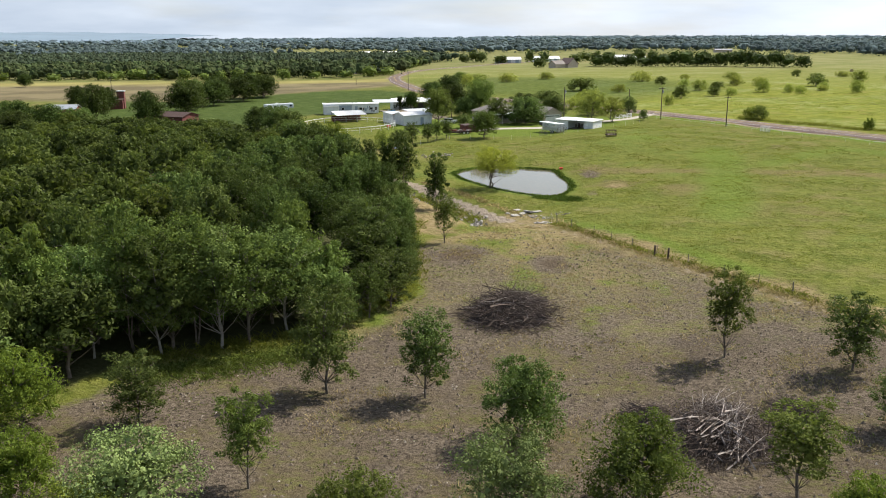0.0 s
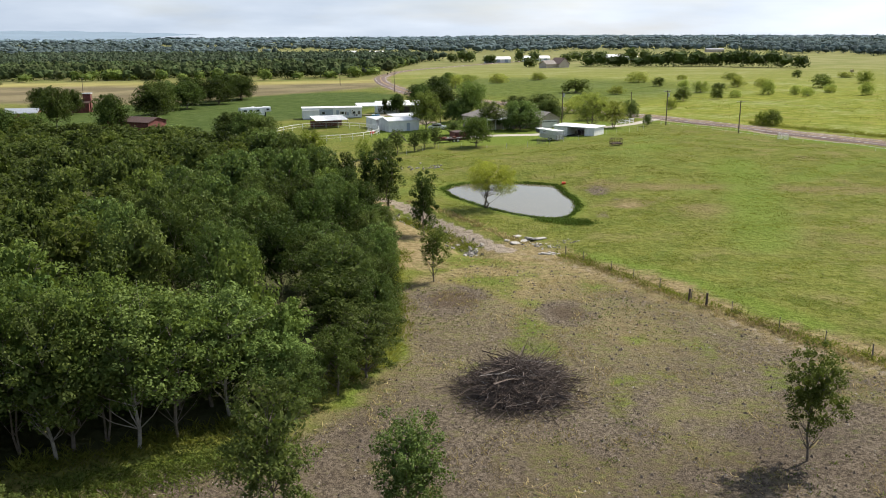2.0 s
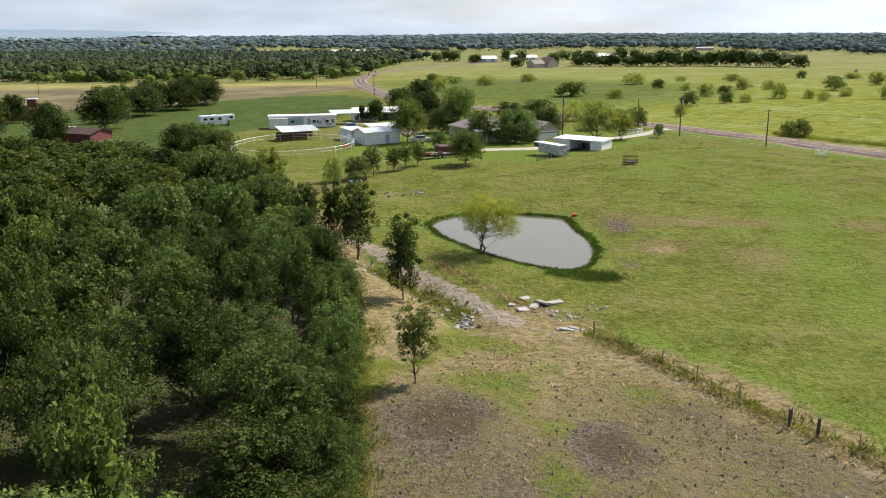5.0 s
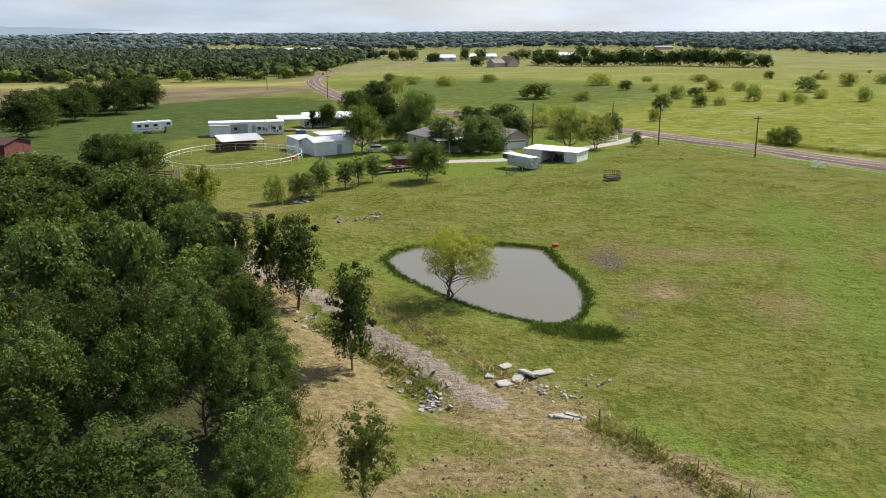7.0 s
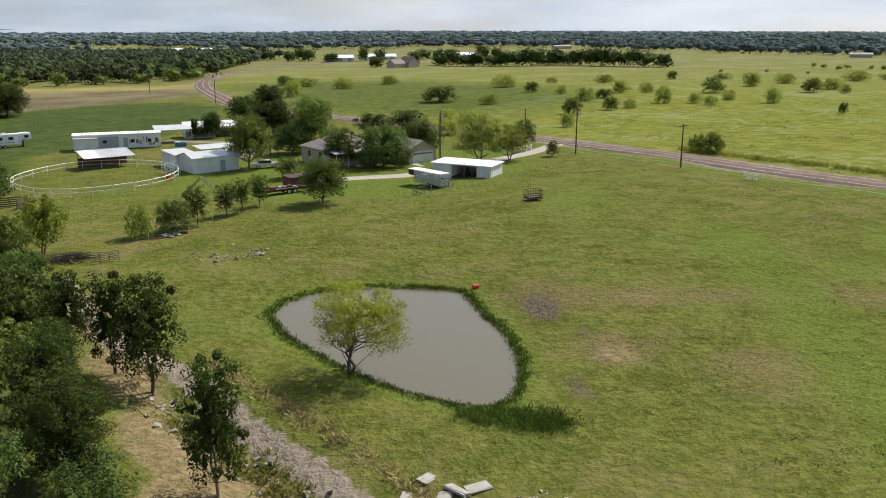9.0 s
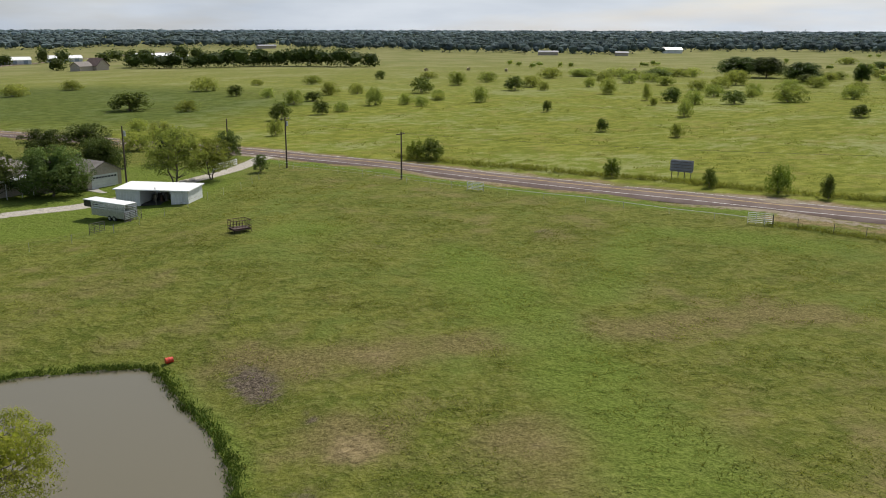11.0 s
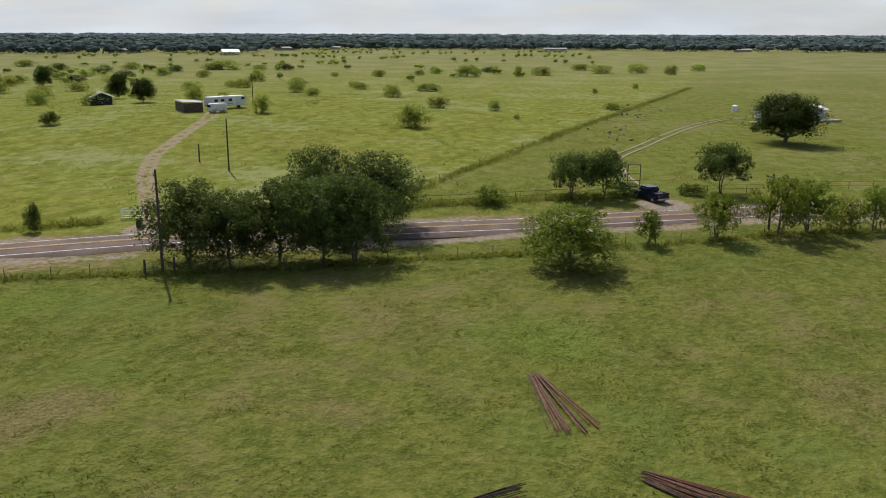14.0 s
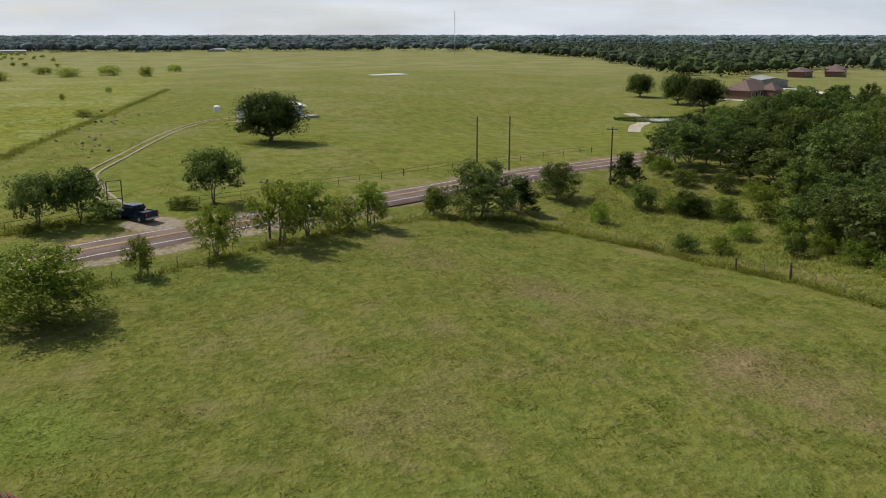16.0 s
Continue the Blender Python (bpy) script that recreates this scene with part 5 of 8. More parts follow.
def panel_gate(name, x0, y0, x1, y1, h=1.3, bars=6, material=None, label="", group="field gates"):
    """A pipe gate between two places."""
    m = material or WHITE_PIPE
    ln = math.hypot(x1 - x0, y1 - y0)
    ob = thing(name, x0, y0, ground_z(x0, y0), math.degrees(math.atan2(y1 - y0, x1 - x0)), label or "pale tubular steel field gate", "gate", group)
    z1 = ground_z(x1, y1) - ground_z(x0, y0)
    for i in range(bars):
        h0 = 0.2 + (h - 0.2) * i / (bars - 1)
        part("bar", rod(bmesh.new(), (0, 0, h0), (ln, 0, h0 + z1), 0.035), m, ob)
    for s in (0, 0.33, 0.67, 1):
        part("upright", rod(bmesh.new(), (ln * s, 0, 0.0 + z1 * s), (ln * s, 0, h + 0.04 + z1 * s), 0.035), m, ob)
    return ob


panel_gate("cattle_panel", -16.5, 243.5, -13.9, 240.2, 1.9, 7, label="tall white cattle panel at the round pen", group="cattle panels")
panel_gate("cattle_panel", -15.2, 246.0, -13.2, 243.0, 1.9, 7, label="tall white cattle panel at the round pen", group="cattle panels")
panel_gate("cattle_panel", -39.6, 235.0, -38.2, 230.5, 1.7, 6, label="pale cattle panel on the pen's far side", group="cattle panels")


def fifth_wheel(x, y, turn, ln=9.6, label="white fifth-wheel camper parked on grass", nose=True):
    ob = thing("camper_trailer", *at(x, y, turn), label, "camper")
    part("body", boxed(ln - (2.0 if nose else 0), 2.45, 2.35, -(1.0 if nose else 0), 0, 0.65, bevel=0.12), WHITE_METAL, ob)
    if nose:
        part("nose", boxed(2.3, 2.45, 1.55, ln / 2 - 1.1, 0, 1.55, bevel=0.18), WHITE_METAL, ob)
    part("roof_unit", boxed(0.9, 0.8, 0.3, -0.6, 0, 2.98, bevel=0.05), ROOF_WHITE, ob, "air conditioner")
    part("stripe", boxed(ln - 2.4, 2.47, 0.16, -1.0, 0, 1.15), STRIPE, ob)
    for wx in (-3.4, -1.6, 0.6):
        window(ob, wx, -1.24, 1.75, 0.9, 0.55, 0, STRIPE, 0.04)
    part("door", boxed(0.65, 0.04, 1.75, 1.7, -1.235, 0.8), ROOF_WHITE, ob)
    window(ob, ln / 2 - 1.0, -1.24, 2.05, 0.8, 0.5, 0, STRIPE, 0.04)
    for wx in (-1.7, -0.75):
        for wy in (-1.05, 1.05):
            wheel(ob, wx, wy, 0.36)
    part("landing_leg", boxed(0.12, 1.6, 1.6, ln / 2 - 1.6, 0, 0.0), DARK_STEEL, ob)
    return ob


fifth_wheel(-54.6, 291.0, 28)

far_shed = thing("white_cottage", *at(-10.8, 298.5, 14), "small white metal cottage with a pale roof", "house")
part("wall", gable_walls(bmesh.new(), 13.5, 6.0, 2.6, 1.0), WHITE_METAL, far_shed)
part("roof", prism(bmesh.new(), 13.5, 6.0, 2.6, 1.0, 0.4, 0.1), ROOF_WHITE, far_shed)
# Flat dark panel on the front wall stands for porch shade.
part("porch_shade_panel", boxed(5.0, 0.1, 2.1, 2.5, -3.05, 0), DARK_INSIDE, far_shed)
for x in (-5, -3):
    window(far_shed, x, -3.02, 1.0, 0.9, 1.0)


def car(x, y, turn, paint, label, name="car", pickup=False, ln=4.7, wd=1.85):
    ob = thing(name, *at(x, y, turn), label, "pickup" if pickup else "car")
    bm = bmesh.new()
    box(bm, ln, wd, 0.62 if not pickup else 0.72, 0, 0, 0.38, bevel=0.14)
    part("body", bm, paint, ob)
    if pickup:
        part("cab", boxed(2.3, wd - 0.14, 0.78, 0.35, 0, 1.06, bevel=0.2), paint, ob)
        part("windscreen", boxed(2.36, wd - 0.3, 0.46, 0.35, 0, 1.22, bevel=0.16), GLASS, ob)
        part("side_glass", boxed(1.9, wd - 0.10, 0.42, 0.35, 0, 1.24, bevel=0.1), GLASS, ob)
        part("load_bed", boxed(1.85, wd - 0.3, 0.06, -ln / 2 + 1.08, 0, 1.08), DARK_STEEL, ob)
        for s in (-1, 1):
            part("bed_side", boxed(1.95, 0.12, 0.22, -ln / 2 + 1.06, s * (wd / 2 - 0.1), 1.04, bevel=0.03), paint, ob)
            part("tail_light", boxed(0.05, 0.16, 0.32, -ln / 2 - 0.005, s * (wd / 2 - 0.16), 0.78), RED_PLASTIC, ob)
        part("tailgate", boxed(0.1, wd - 0.2, 0.34, -ln / 2 + 0.08, 0, 0.98, bevel=0.03), paint, ob)
    else:
        part("cabin", boxed(2.5, wd - 0.2, 0.58, -0.15, 0, 0.93, bevel=0.24), paint, ob)
        part("side_glass", boxed(2.2, wd - 0.17, 0.34, -0.15, 0, 1.04, bevel=0.1), GLASS, ob)
        part("windscreen", boxed(2.46, wd - 0.42, 0.36, -0.15, 0, 1.02, bevel=0.12), GLASS, ob)
    part("bumper", boxed(0.16, wd - 0.1, 0.2, -ln / 2 - 0.05, 0, 0.42, bevel=0.04), GALV, ob)
    part("bumper", boxed(0.16, wd - 0.1, 0.2, ln / 2 + 0.05, 0, 0.42, bevel=0.04), GALV, ob)
    for s in (-1, 1):
        part("headlight", boxed(0.06, 0.34, 0.2, ln / 2 + 0.005, s * (wd / 2 - 0.28), 0.68), GLASS, ob)
    for wx in (-ln * 0.3, ln * 0.31):
        for wy in (-wd / 2 + 0.09, wd / 2 - 0.09):
            wheel(ob, wx, wy, 0.36, 0.36)
    return ob


car(1.6, 245.0, 8, SILVER_PAINT, "silver car parked under the yard tree")
car(144.9, 105.0, 35, BLUE_PAINT, "dark blue pickup truck stopped at the pasture entrance", "pickup_truck", True, 5.6, 2.0)

frame_a = thing("timber_frame", *at(-8.3, 224.3, 4), "old grey timber A-frame standing on grass", "frame")
for y in (-1.1, 1.1):
    for s in (-1, 1):
        part("leg", rod(bmesh.new(), (s * 2.5, y, -0.1), (0, y, 2.3), 0.08, sides=5), GREY_WOOD, frame_a)
part("ridge_beam", rod(bmesh.new(), (0, -1.4, 2.3), (0, 1.4, 2.3), 0.08, sides=5), GREY_WOOD, frame_a)
for h in (0.7, 1.3):
    part("cross_bar", rod(bmesh.new(), (2.5 - h * 1.09, -1.1, h), (2.5 - h * 1.09, 1.1, h), 0.06, sides=5), GREY_WOOD, frame_a)

flat = thing("flatbed_trailer", *at(4.4, 219.3, 27), "rusty flatbed trailer loaded with scrap", "trailer")
part("deck", boxed(7.2, 2.2, 0.18, 0, 0, 0.75), RUST_DARK, flat)
for s in (-0.8, 0.8):
    part("beam", boxed(8.2, 0.12, 0.22, -0.4, s, 0.54), RUST_DARK, flat)
for wx in (0.4, 1.4):
    for wy in (-1.0, 1.0):
        wheel(flat, wx, wy, 0.4, 0.4)
for i in range(7):
    part("scrap", boxed(random.uniform(0.3, 1.2), random.uniform(0.3, 0.9), random.uniform(0.15, 0.5), -3 + i * 0.8, random.uniform(-0.6, 0.6), 0.93, random.uniform(0, 90)),
         random.choice([RUST, GALV, GREY_WOOD]), flat)
# Plain roofed box stands in for a red dump trailer.
container = thing("red_box_trailer", *at(6.7, 224.3, 27), "low rusty red box standing for a dump trailer", "shed")
part("wall", boxed(4.0, 2.6, 2.1, 0, 0, -0.3), BARN_RED, container)
part("roof", slab_roof(4.2, 2.8, 1.8, 1.95), RUST_DARK, container)
seams("board_joint", container, RUST_DARK, 4.0, 1.7, 0, -1.31, 0, 12)

stock = thing("stock_trailer", *at(27.5, 219.2, -60), "grey slatted livestock trailer with a pale roof", "trailer")
part("floor", boxed(6.4, 2.0, 0.16, 0.4, 0, 0.5), GALV, stock)
part("roof", boxed(8.0, 2.1, 0.1, -0.4, 0, 2.35, bevel=0.03), ROOF_WHITE, stock)
part("nose", boxed(1.7, 1.9, 0.9, -3.6, 0, 1.45, bevel=0.1), DARK_STEEL, stock)
for s in (-1, 1):
    part("side_panel", boxed(6.4, 0.06, 0.75, 0.4, s * 0.98, 0.6), GALV, stock)
    for h in (1.45, 1.72, 1.99, 2.2):
        part("slat", boxed(6.4, 0.06, 0.15, 0.4, s * 0.98, h), WHITE_METAL, stock)
    for x in (-2.8, -1.2, 0.4, 2.0, 3.55):
        part("upright", boxed(0.08, 0.09, 1.85, x, s * 0.99, 0.5), GALV, stock)
part("front_panel", boxed(0.06, 1.9, 1.8, -2.8, 0, 0.55), GALV, stock)
part("tail_gate", boxed(0.06, 1.9, 1.0, 3.6, 0, 0.55), WHITE_METAL, stock)
for wx in (0.6, 1.5):
    for wy in (-0.95, 0.95):
        wheel(stock, wx, wy, 0.36)

shed = thing("white_shed", *at(35.2, 226.4, -38), "white flat-roofed shed with an open middle bay", "shed")
part("wall", box(box(box(bmesh.new(), 3.6, 4.8, 2.6, -3.6, 0, -0.5), 2.6, 4.8, 2.6, 4.1, 0, -0.5), 4.7, 0.12, 2.6, 0.5, 2.3, -0.5), WHITE_METAL, shed)
part("roof", slab_roof(11.3, 5.4, 2.1, 2.3, 0.14), ROOF_WHITE, shed)
part("bay_post", rod(bmesh.new(), (0.5, -2.3, -0.4), (0.5, -2.3, 2.5), 0.06), GREY_WOOD, shed)
for i in range(6):
    part("stored_drum", rod(bmesh.new(), (-1.2 + i * 0.62, 0.8 + 0.5 * math.sin(i * 2), -0.1), (-1.2 + i * 0.62, 0.8 + 0.5 * math.sin(i * 2), 0.9 + 0.2 * (i % 2)), 0.28, sides=10),
         random.choice([DARK_INSIDE, RUST_DARK, GREY_WOOD]), shed)
# Floor coloured dark for the shade inside the bay.
part("bay_floor", boxed(4.7, 4.6, 0.3, 0.5, 0, -0.25), DARK_INSIDE, shed)
seams("cladding_rib", shed, WHITE_METAL, 3.5, 2.4, -3.6, -2.42, -0.4, 8)
seams("cladding_rib", shed, WHITE_METAL, 2.5, 2.4, 4.1, -2.42, -0.4, 6)
for a in ((23.4, 211.0, 25.3, 211.8), (28.2, 214.6, 30.6, 216.2)):
    panel_gate("field_gate", *a, 1.3, 6, GREY_WOOD, "weathered grey pipe gate beside the stock trailer")
panel_gate("field_gate", -17.5, 183.5, -14.6, 184.6, 1.2, 6, GREY_WOOD, "weathered grey gate at the end of the track")

feeder = thing("hay_feeder", *at(38.2, 198.1, 10), "rusty caged hay feeder standing in the pasture", "feeder")
for s in (-1, 1):
    for h in (0.35, 0.75, 1.45):
        part("rail", rod(bmesh.new(), (-1.1, s * 0.8, h), (1.1, s * 0.8, h), 0.035), RUST_DARK, feeder)
        part("rail", rod(bmesh.new(), (s * 1.1, -0.8, h), (s * 1.1, 0.8, h), 0.035), RUST_DARK, feeder)
    for i in range(7):
        part("upright", rod(bmesh.new(), (-1.1 + i * 0.367, s * 0.8, 0.0), (-1.1 + i * 0.367, s * 0.8, 1.5), 0.022), RUST_DARK, feeder)
    for i in range(5):
        part("upright", rod(bmesh.new(), (s * 1.1, -0.8 + i * 0.4, 0.0), (s * 1.1, -0.8 + i * 0.4, 1.5), 0.022), RUST_DARK, feeder)
part("tray", boxed(2.1, 1.5, 0.22, 0, 0, 0.3), RUST_DARK, feeder)
tank = thing("water_tank", *at(-16.5, 280.0), "small blue plastic tank with a pale lid", "tank")
part("body", boxed(2.4, 1.2, 1.0, 0, 0, -0.1, bevel=0.12), BLUE_PLASTIC, tank)
part("lid", boxed(1.0, 1.25, 0.12, -0.8, 0, 0.88, bevel=0.03), WHITE_METAL, tank)

def twigs(rng, n, sx, sy, h, ln, r, flat=0.35, pull=None):
    """Crooked branches heaped in a low mound, as bars of three sides."""
    v, f = [], []
    for _ in range(n):
        u = rng.normal(0, 0.42, 2)
        d = float(np.hypot(*u))
        if d > 1.05:
            continue
        c = np.array([u[0] * sx, u[1] * sy, max(0.05, h * (1 - d ** 1.5) * rng.uniform(0.05, 1.1))])
        a = rng.uniform(0, 6.28) if pull is None else pull + rng.normal(0, 0.5)
        t = np.array([math.cos(a), math.sin(a), rng.normal(0, flat)])
        l, rr = ln * rng.uniform(0.4, 1.4), r * rng.uniform(0.4, 1.5)
        p = c - t * l / 2
        side = np.cross(t, (0, 0, 1.0))
        side /= np.linalg.norm(side)
        prev = None
        for s in range(4):
            w = rr * (1 - 0.25 * s)
            q = p + t * l * s / 3 + rng.normal(0, 0.07 * l, 3) * (0.3, 0.3, 0.25)
            q[2] = max(q[2], 0.02)
            k = len(v)
            v += [q + side * w, q - side * w, q + np.array([0, 0, 1.6 * w])]
            if prev is not None:
                f += [(prev, prev + 1, k + 1, k), (prev + 1, prev + 2, k + 2, k + 1), (prev + 2, prev, k, k + 2)]
            prev = k
    return v, f


# ---- dead branches, boards and scrap by the field gate ----
def corral(x, y, turn, ln, rails=5):
    ob = thing("corral_panel", *at(x, y, turn), "dark weathered board corral panel among bushes", "fence", "corral panels")
    for i in range(4):
        part("post", boxed(0.14, 0.14, 1.9, -ln / 2 + ln * i / 3, 0, -0.3), GREY_WOOD, ob)
    for i in range(rails):
        part("board", boxed(ln, 0.05, 0.15, 0, -0.09, 0.15 + 0.30 * i), DEADWOOD, ob)
    return ob


corral(-36.4, 220.5, 15, 4.6)
corral(-33.6, 219.6, 80, 3.4)
dr = np.random.default_rng(171)
dead = thing("brush_pile", *at(-20.6, 186.6), "fallen dead limbs and grey twigs beside the field gate", "brush pile", "brush piles")
sheet("branches", *twigs(dr, 240, 3.6, 2.2, 0.7, 2.6, 0.024, 0.15, 2.5), DEADWOOD, dead)["kind"] = "stuff"
for i, m in enumerate((RUST, STRIPE, GREY_WOOD, GALV, RUST)):
    x, y = -11.4 + 0.75 * i, 194.2 + 0.5 * math.sin(i * 2.1) + 0.4 * i
    scrap = thing("scrap_sheet", x, y, ground_z(x, y), 40 * i, "crumpled scrap sheet dumped beside the fence row", "scrap", "scrap by the fence")
    part("panel", boxed(0.9, 0.55, 0.07, 0, 0, 0.05, 10), m, scrap)
    part("folded_edge", boxed(0.9, 0.07, 0.28, 0, 0.3, 0.04, 10), m, scrap)

# ---- barns west of the wood ----
red = thing("red_barn", *at(-80.5, 258.5, -22), "long dark red board barn with a low roof", "barn")
part("wall", gable_walls(bmesh.new(), 14.0, 7.5, 3.0, 1.0), BARN_RED, red)
part("roof", prism(bmesh.new(), 14.0, 7.5, 3.0, 1.0, 0.4, 0.1), RUST_DARK, red)
seams("board_joint", red, RUST_DARK, 14.0, 2.9, 0, -3.78, 0, 26)
red2 = thing("red_barn", *at(-87.5, 266.5, -22), "dark red shed with a pale roof strip", "barn")
part("wall", gable_walls(bmesh.new(), 9.0, 6.0, 2.8, 0.8), BARN_RED, red2)
part("roof", prism(bmesh.new(), 9.0, 6.0, 2.8, 0.8, 0.3, 0.1), ROOF_METAL, red2)
tower = thing("red_barn", *at(-124.0, 328.0, 10), "dark red barn with a narrow tower", "barn")
part("wall", gable_walls(bmesh.new(), 9.0, 6.0, 3.4, 1.0), BARN_RED, tower)
part("roof", prism(bmesh.new(), 9.0, 6.0, 3.4, 1.0, 0.3, 0.1), RUST_DARK, tower)
part("tower", boxed(2.6, 2.6, 6.8, 3.6, 0, -0.4), BARN_RED, tower)
part("tower_roof", boxed(3.0, 3.0, 0.25, 3.6, 0, 6.4), ROOF_METAL, tower)
grey = thing("grey_barn", *at(-132.0, 304.0, 8), "low barn with a grey metal roof", "barn")
part("wall", gable_walls(bmesh.new(), 10.0, 7.0, 2.4, 1.2), BARN_RED, grey)
part("roof", prism(bmesh.new(), 10.0, 7.0, 2.4, 1.2, 0.4, 0.1), GALV, grey)
for key, x, y, h, w in [("dense1", -121.0, 247.0, 9.0, 12.0), ("dense1", -107.5, 238.5, 8.4, 11.0), ("dense1", -112.0, 226.0, 8.0, 11.0), ("dense0", -102.0, 244.0, 7.0, 9.0), ("dense1", -110.4, 277.8, 11.5, 9.0), ("dense1", -135.2, 325.2, 8.7, 8.4), ("dense1", -86.0, 255.4, 10.3, 9.0), ("dense1", -85.3, 290.8, 11.6, 13.0),
                        ("dense1", -90.7, 353.1, 9.9, 14.0), ("dense1", -82.3, 366.8, 10.2, 13.0), ("dense1", -76.8, 374.7, 9.4, 11.6), ("dense1", -233, 491.5, 7.2, 7.9),
                        ("dense1", -97, 341, 9.5, 10), ("dense1", -122, 318, 8.5, 8), ("dense1", -86.8, 332, 9.5, 12.5), ("dense1", -80.0, 351, 9.0, 13), ("dense1", -74.9, 368, 9.0, 9),
                        ("dense1", -90.0, 312, 9.0, 10), ("dense0", -43.0, 225.4, 7.5, 8.5), ("dense1", -48.0, 228, 7.0, 8.0), ("yard1", -38.9, 221.5, 6.8, 7.5)]:
    plant(key, x, y, h, w, label="dark spreading oak beside the red barns", group="oaks by the barns")

# ---- across the road ----
sign = thing("road_sign", *at(107.6, 197.0, 116.6), "weathered grey backs of two boards on posts", "sign")
part("board", boxed(3.4, 0.08, 1.75, 0, 0.35, 1.05), SIGN_BACK, sign)
part("board", boxed(3.4, 0.08, 1.75, 0, -0.35, 1.05), SIGN_BACK, sign)
for i in range(4):
    part("batten", boxed(3.4, 0.05, 0.08, 0, 0.42, 1.2 + i * 0.45), GREY_WOOD, sign)
for x in (-1.5, -0.5, 0.5, 1.5):
    part("post", boxed(0.1, 0.1, 2.9, x, 0, -0.3), GREY_WOOD, sign)
panel_gate("field_gate", 91.9, 170.2, 93.6, 167.9, 1.35, 6)
panel_gate("field_gate", 76.1, 208.9, 77.5, 206.6, 1.25, 6)
panel_gate("field_gate", 120.2, 168.4, 120.9, 165.0, 1.35, 6, label="white pipe gate at the farm lane")
wheelie = thing("rubbish_bin", *at(116.6, 164.0), "black wheeled rubbish bin beside the lane", "bin")
part("body", boxed(0.55, 0.6, 0.95, 0, 0, 0.05, bevel=0.06), DARK_STEEL, wheelie)
part("lid", boxed(0.6, 0.66, 0.08, 0, 0, 1.0, bevel=0.03), DARK_STEEL, wheelie)

hut = thing("dark_shed", *at(221.0, 209.0, 40), "low dark open shed with a grey roof", "shed")
part("wall", box(box(bmesh.new(), 8.5, 0.1, 2.4, 0, 2.2, -0.3), 0.1, 4.4, 2.4, -4.2, 0, -0.3), DEADWOOD, hut)
part("roof", slab_roof(9.2, 5.0, 2.1, 2.4), SHED_ROOF, hut)
for i in range(9):
    part("stacked_board", boxed(0.9, 0.1, 1.1 + 0.35 * (i % 3), -3.9 + 0.95 * i, -1.9, -0.2), (RUST, GREY_WOOD, RUST_DARK)[i % 3], hut)
for x in (-4, -1.4, 1.4, 4):
    part("post", rod(bmesh.new(), (x, -2.2, -0.3), (x, -2.2, 2.1), 0.07), GREY_WOOD, hut)
part("stored_goods", boxed(7.5, 2.5, 1.3, 0, 0.6, -0.2, bevel=0.1), RUST_DARK, hut)
fifth_wheel(229.5, 203.5, -33, 10.5, "white travel trailer beside a dark shed in the meadow", False)
van = thing("box_van", *at(218.4, 200.6, 140), "small white van parked before the travel trailer", "van")
part("body", boxed(4.2, 2.0, 1.75, 0, 0, 0.4, bevel=0.2), WHITE_METAL, van)
part("windscreen", boxed(0.06, 1.6, 0.6, 2.09, 0, 1.3), GLASS, van)
for wx in (-1.3, 1.3):
    for wy in (-0.9, 0.9):
        wheel(van, wx, wy, 0.35, 0.35)
hut2 = thing("dark_shed", *at(237.5, 242.0, 35), "dark cabin with a pale metal roof among bushes", "shed")
part("wall", gable_walls(bmesh.new(), 7.0, 5.0, 2.2, 1.0), DARK_INSIDE, hut2)
part("roof", prism(bmesh.new(), 7.0, 5.0, 2.2, 1.0, 0.5, 0.1), SHED_ROOF, hut2)

stall = thing("white_barn", *at(271.5, 63.0, -62), "long low white livestock barn behind the oak", "barn")
part("wall", gable_walls(bmesh.new(), 17.0, 7.0, 2.5, 1.0), WHITE_METAL, stall)
part("roof", prism(bmesh.new(), 17.0, 7.0, 2.5, 1.0, 0.5, 0.1), ROOF_WHITE, stall)
# Flat dark panel on the closed wall stands for a bay's shade.
part("bay_shade_panel", boxed(6.0, 0.1, 2.1, -4.5, -3.5, 0), DARK_INSIDE, stall)
part("yard_slab", boxed(26.0, 4.0, 0.5, -3, -6.0, -0.42), CONCRETE, stall, "pale concrete strip before the barn")
stone_tank = thing("storage_tank", *at(286.0, 75.0), "round white storage tank beside the barn", "tank")
part("body", rod(bmesh.new(), (0, 0, -0.2), (0, 0, 1.5), 0.9, 0.9, 18), WHITE_METAL, stone_tank)
part("lid", rod(bmesh.new(), (0, 0, 1.5), (0, 0, 1.75), 0.85, 0.3, 18), ROOF_WHITE, stone_tank)

brick = thing("brick_house", *at(275.0, -101.0, -72), "red-brown brick house with steep hipped roofs", "house")
part("wall", box(box(bmesh.new(), 15.0, 9.0, 3.3, 0, 0, -0.5), 5.5, 5.0, 3.3, 4.5, -5.5, -0.5), BRICK_RED, brick)
part("roof", hip(bmesh.new(), 15.0, 9.0, 2.8, 3.4), ROOF_RED, brick)
wing = part("roof", hip(bmesh.new(), 5.0, 5.5, 2.8, 2.6), ROOF_RED, brick)
wing.matrix_basis = pose(4.5, -5.5, 0)
part("chimney", boxed(0.9, 0.9, 6.6, -2, 1.0, -0.3), BRICK_RED, brick)
for x in (-5.5, -3, 0):
    window(brick, x, -4.53, 0.8, 1.1, 1.5)
metal_barn = thing("metal_barn", *at(322.0, -152.0, -30), "wide pale metal barn behind the brick house", "barn")
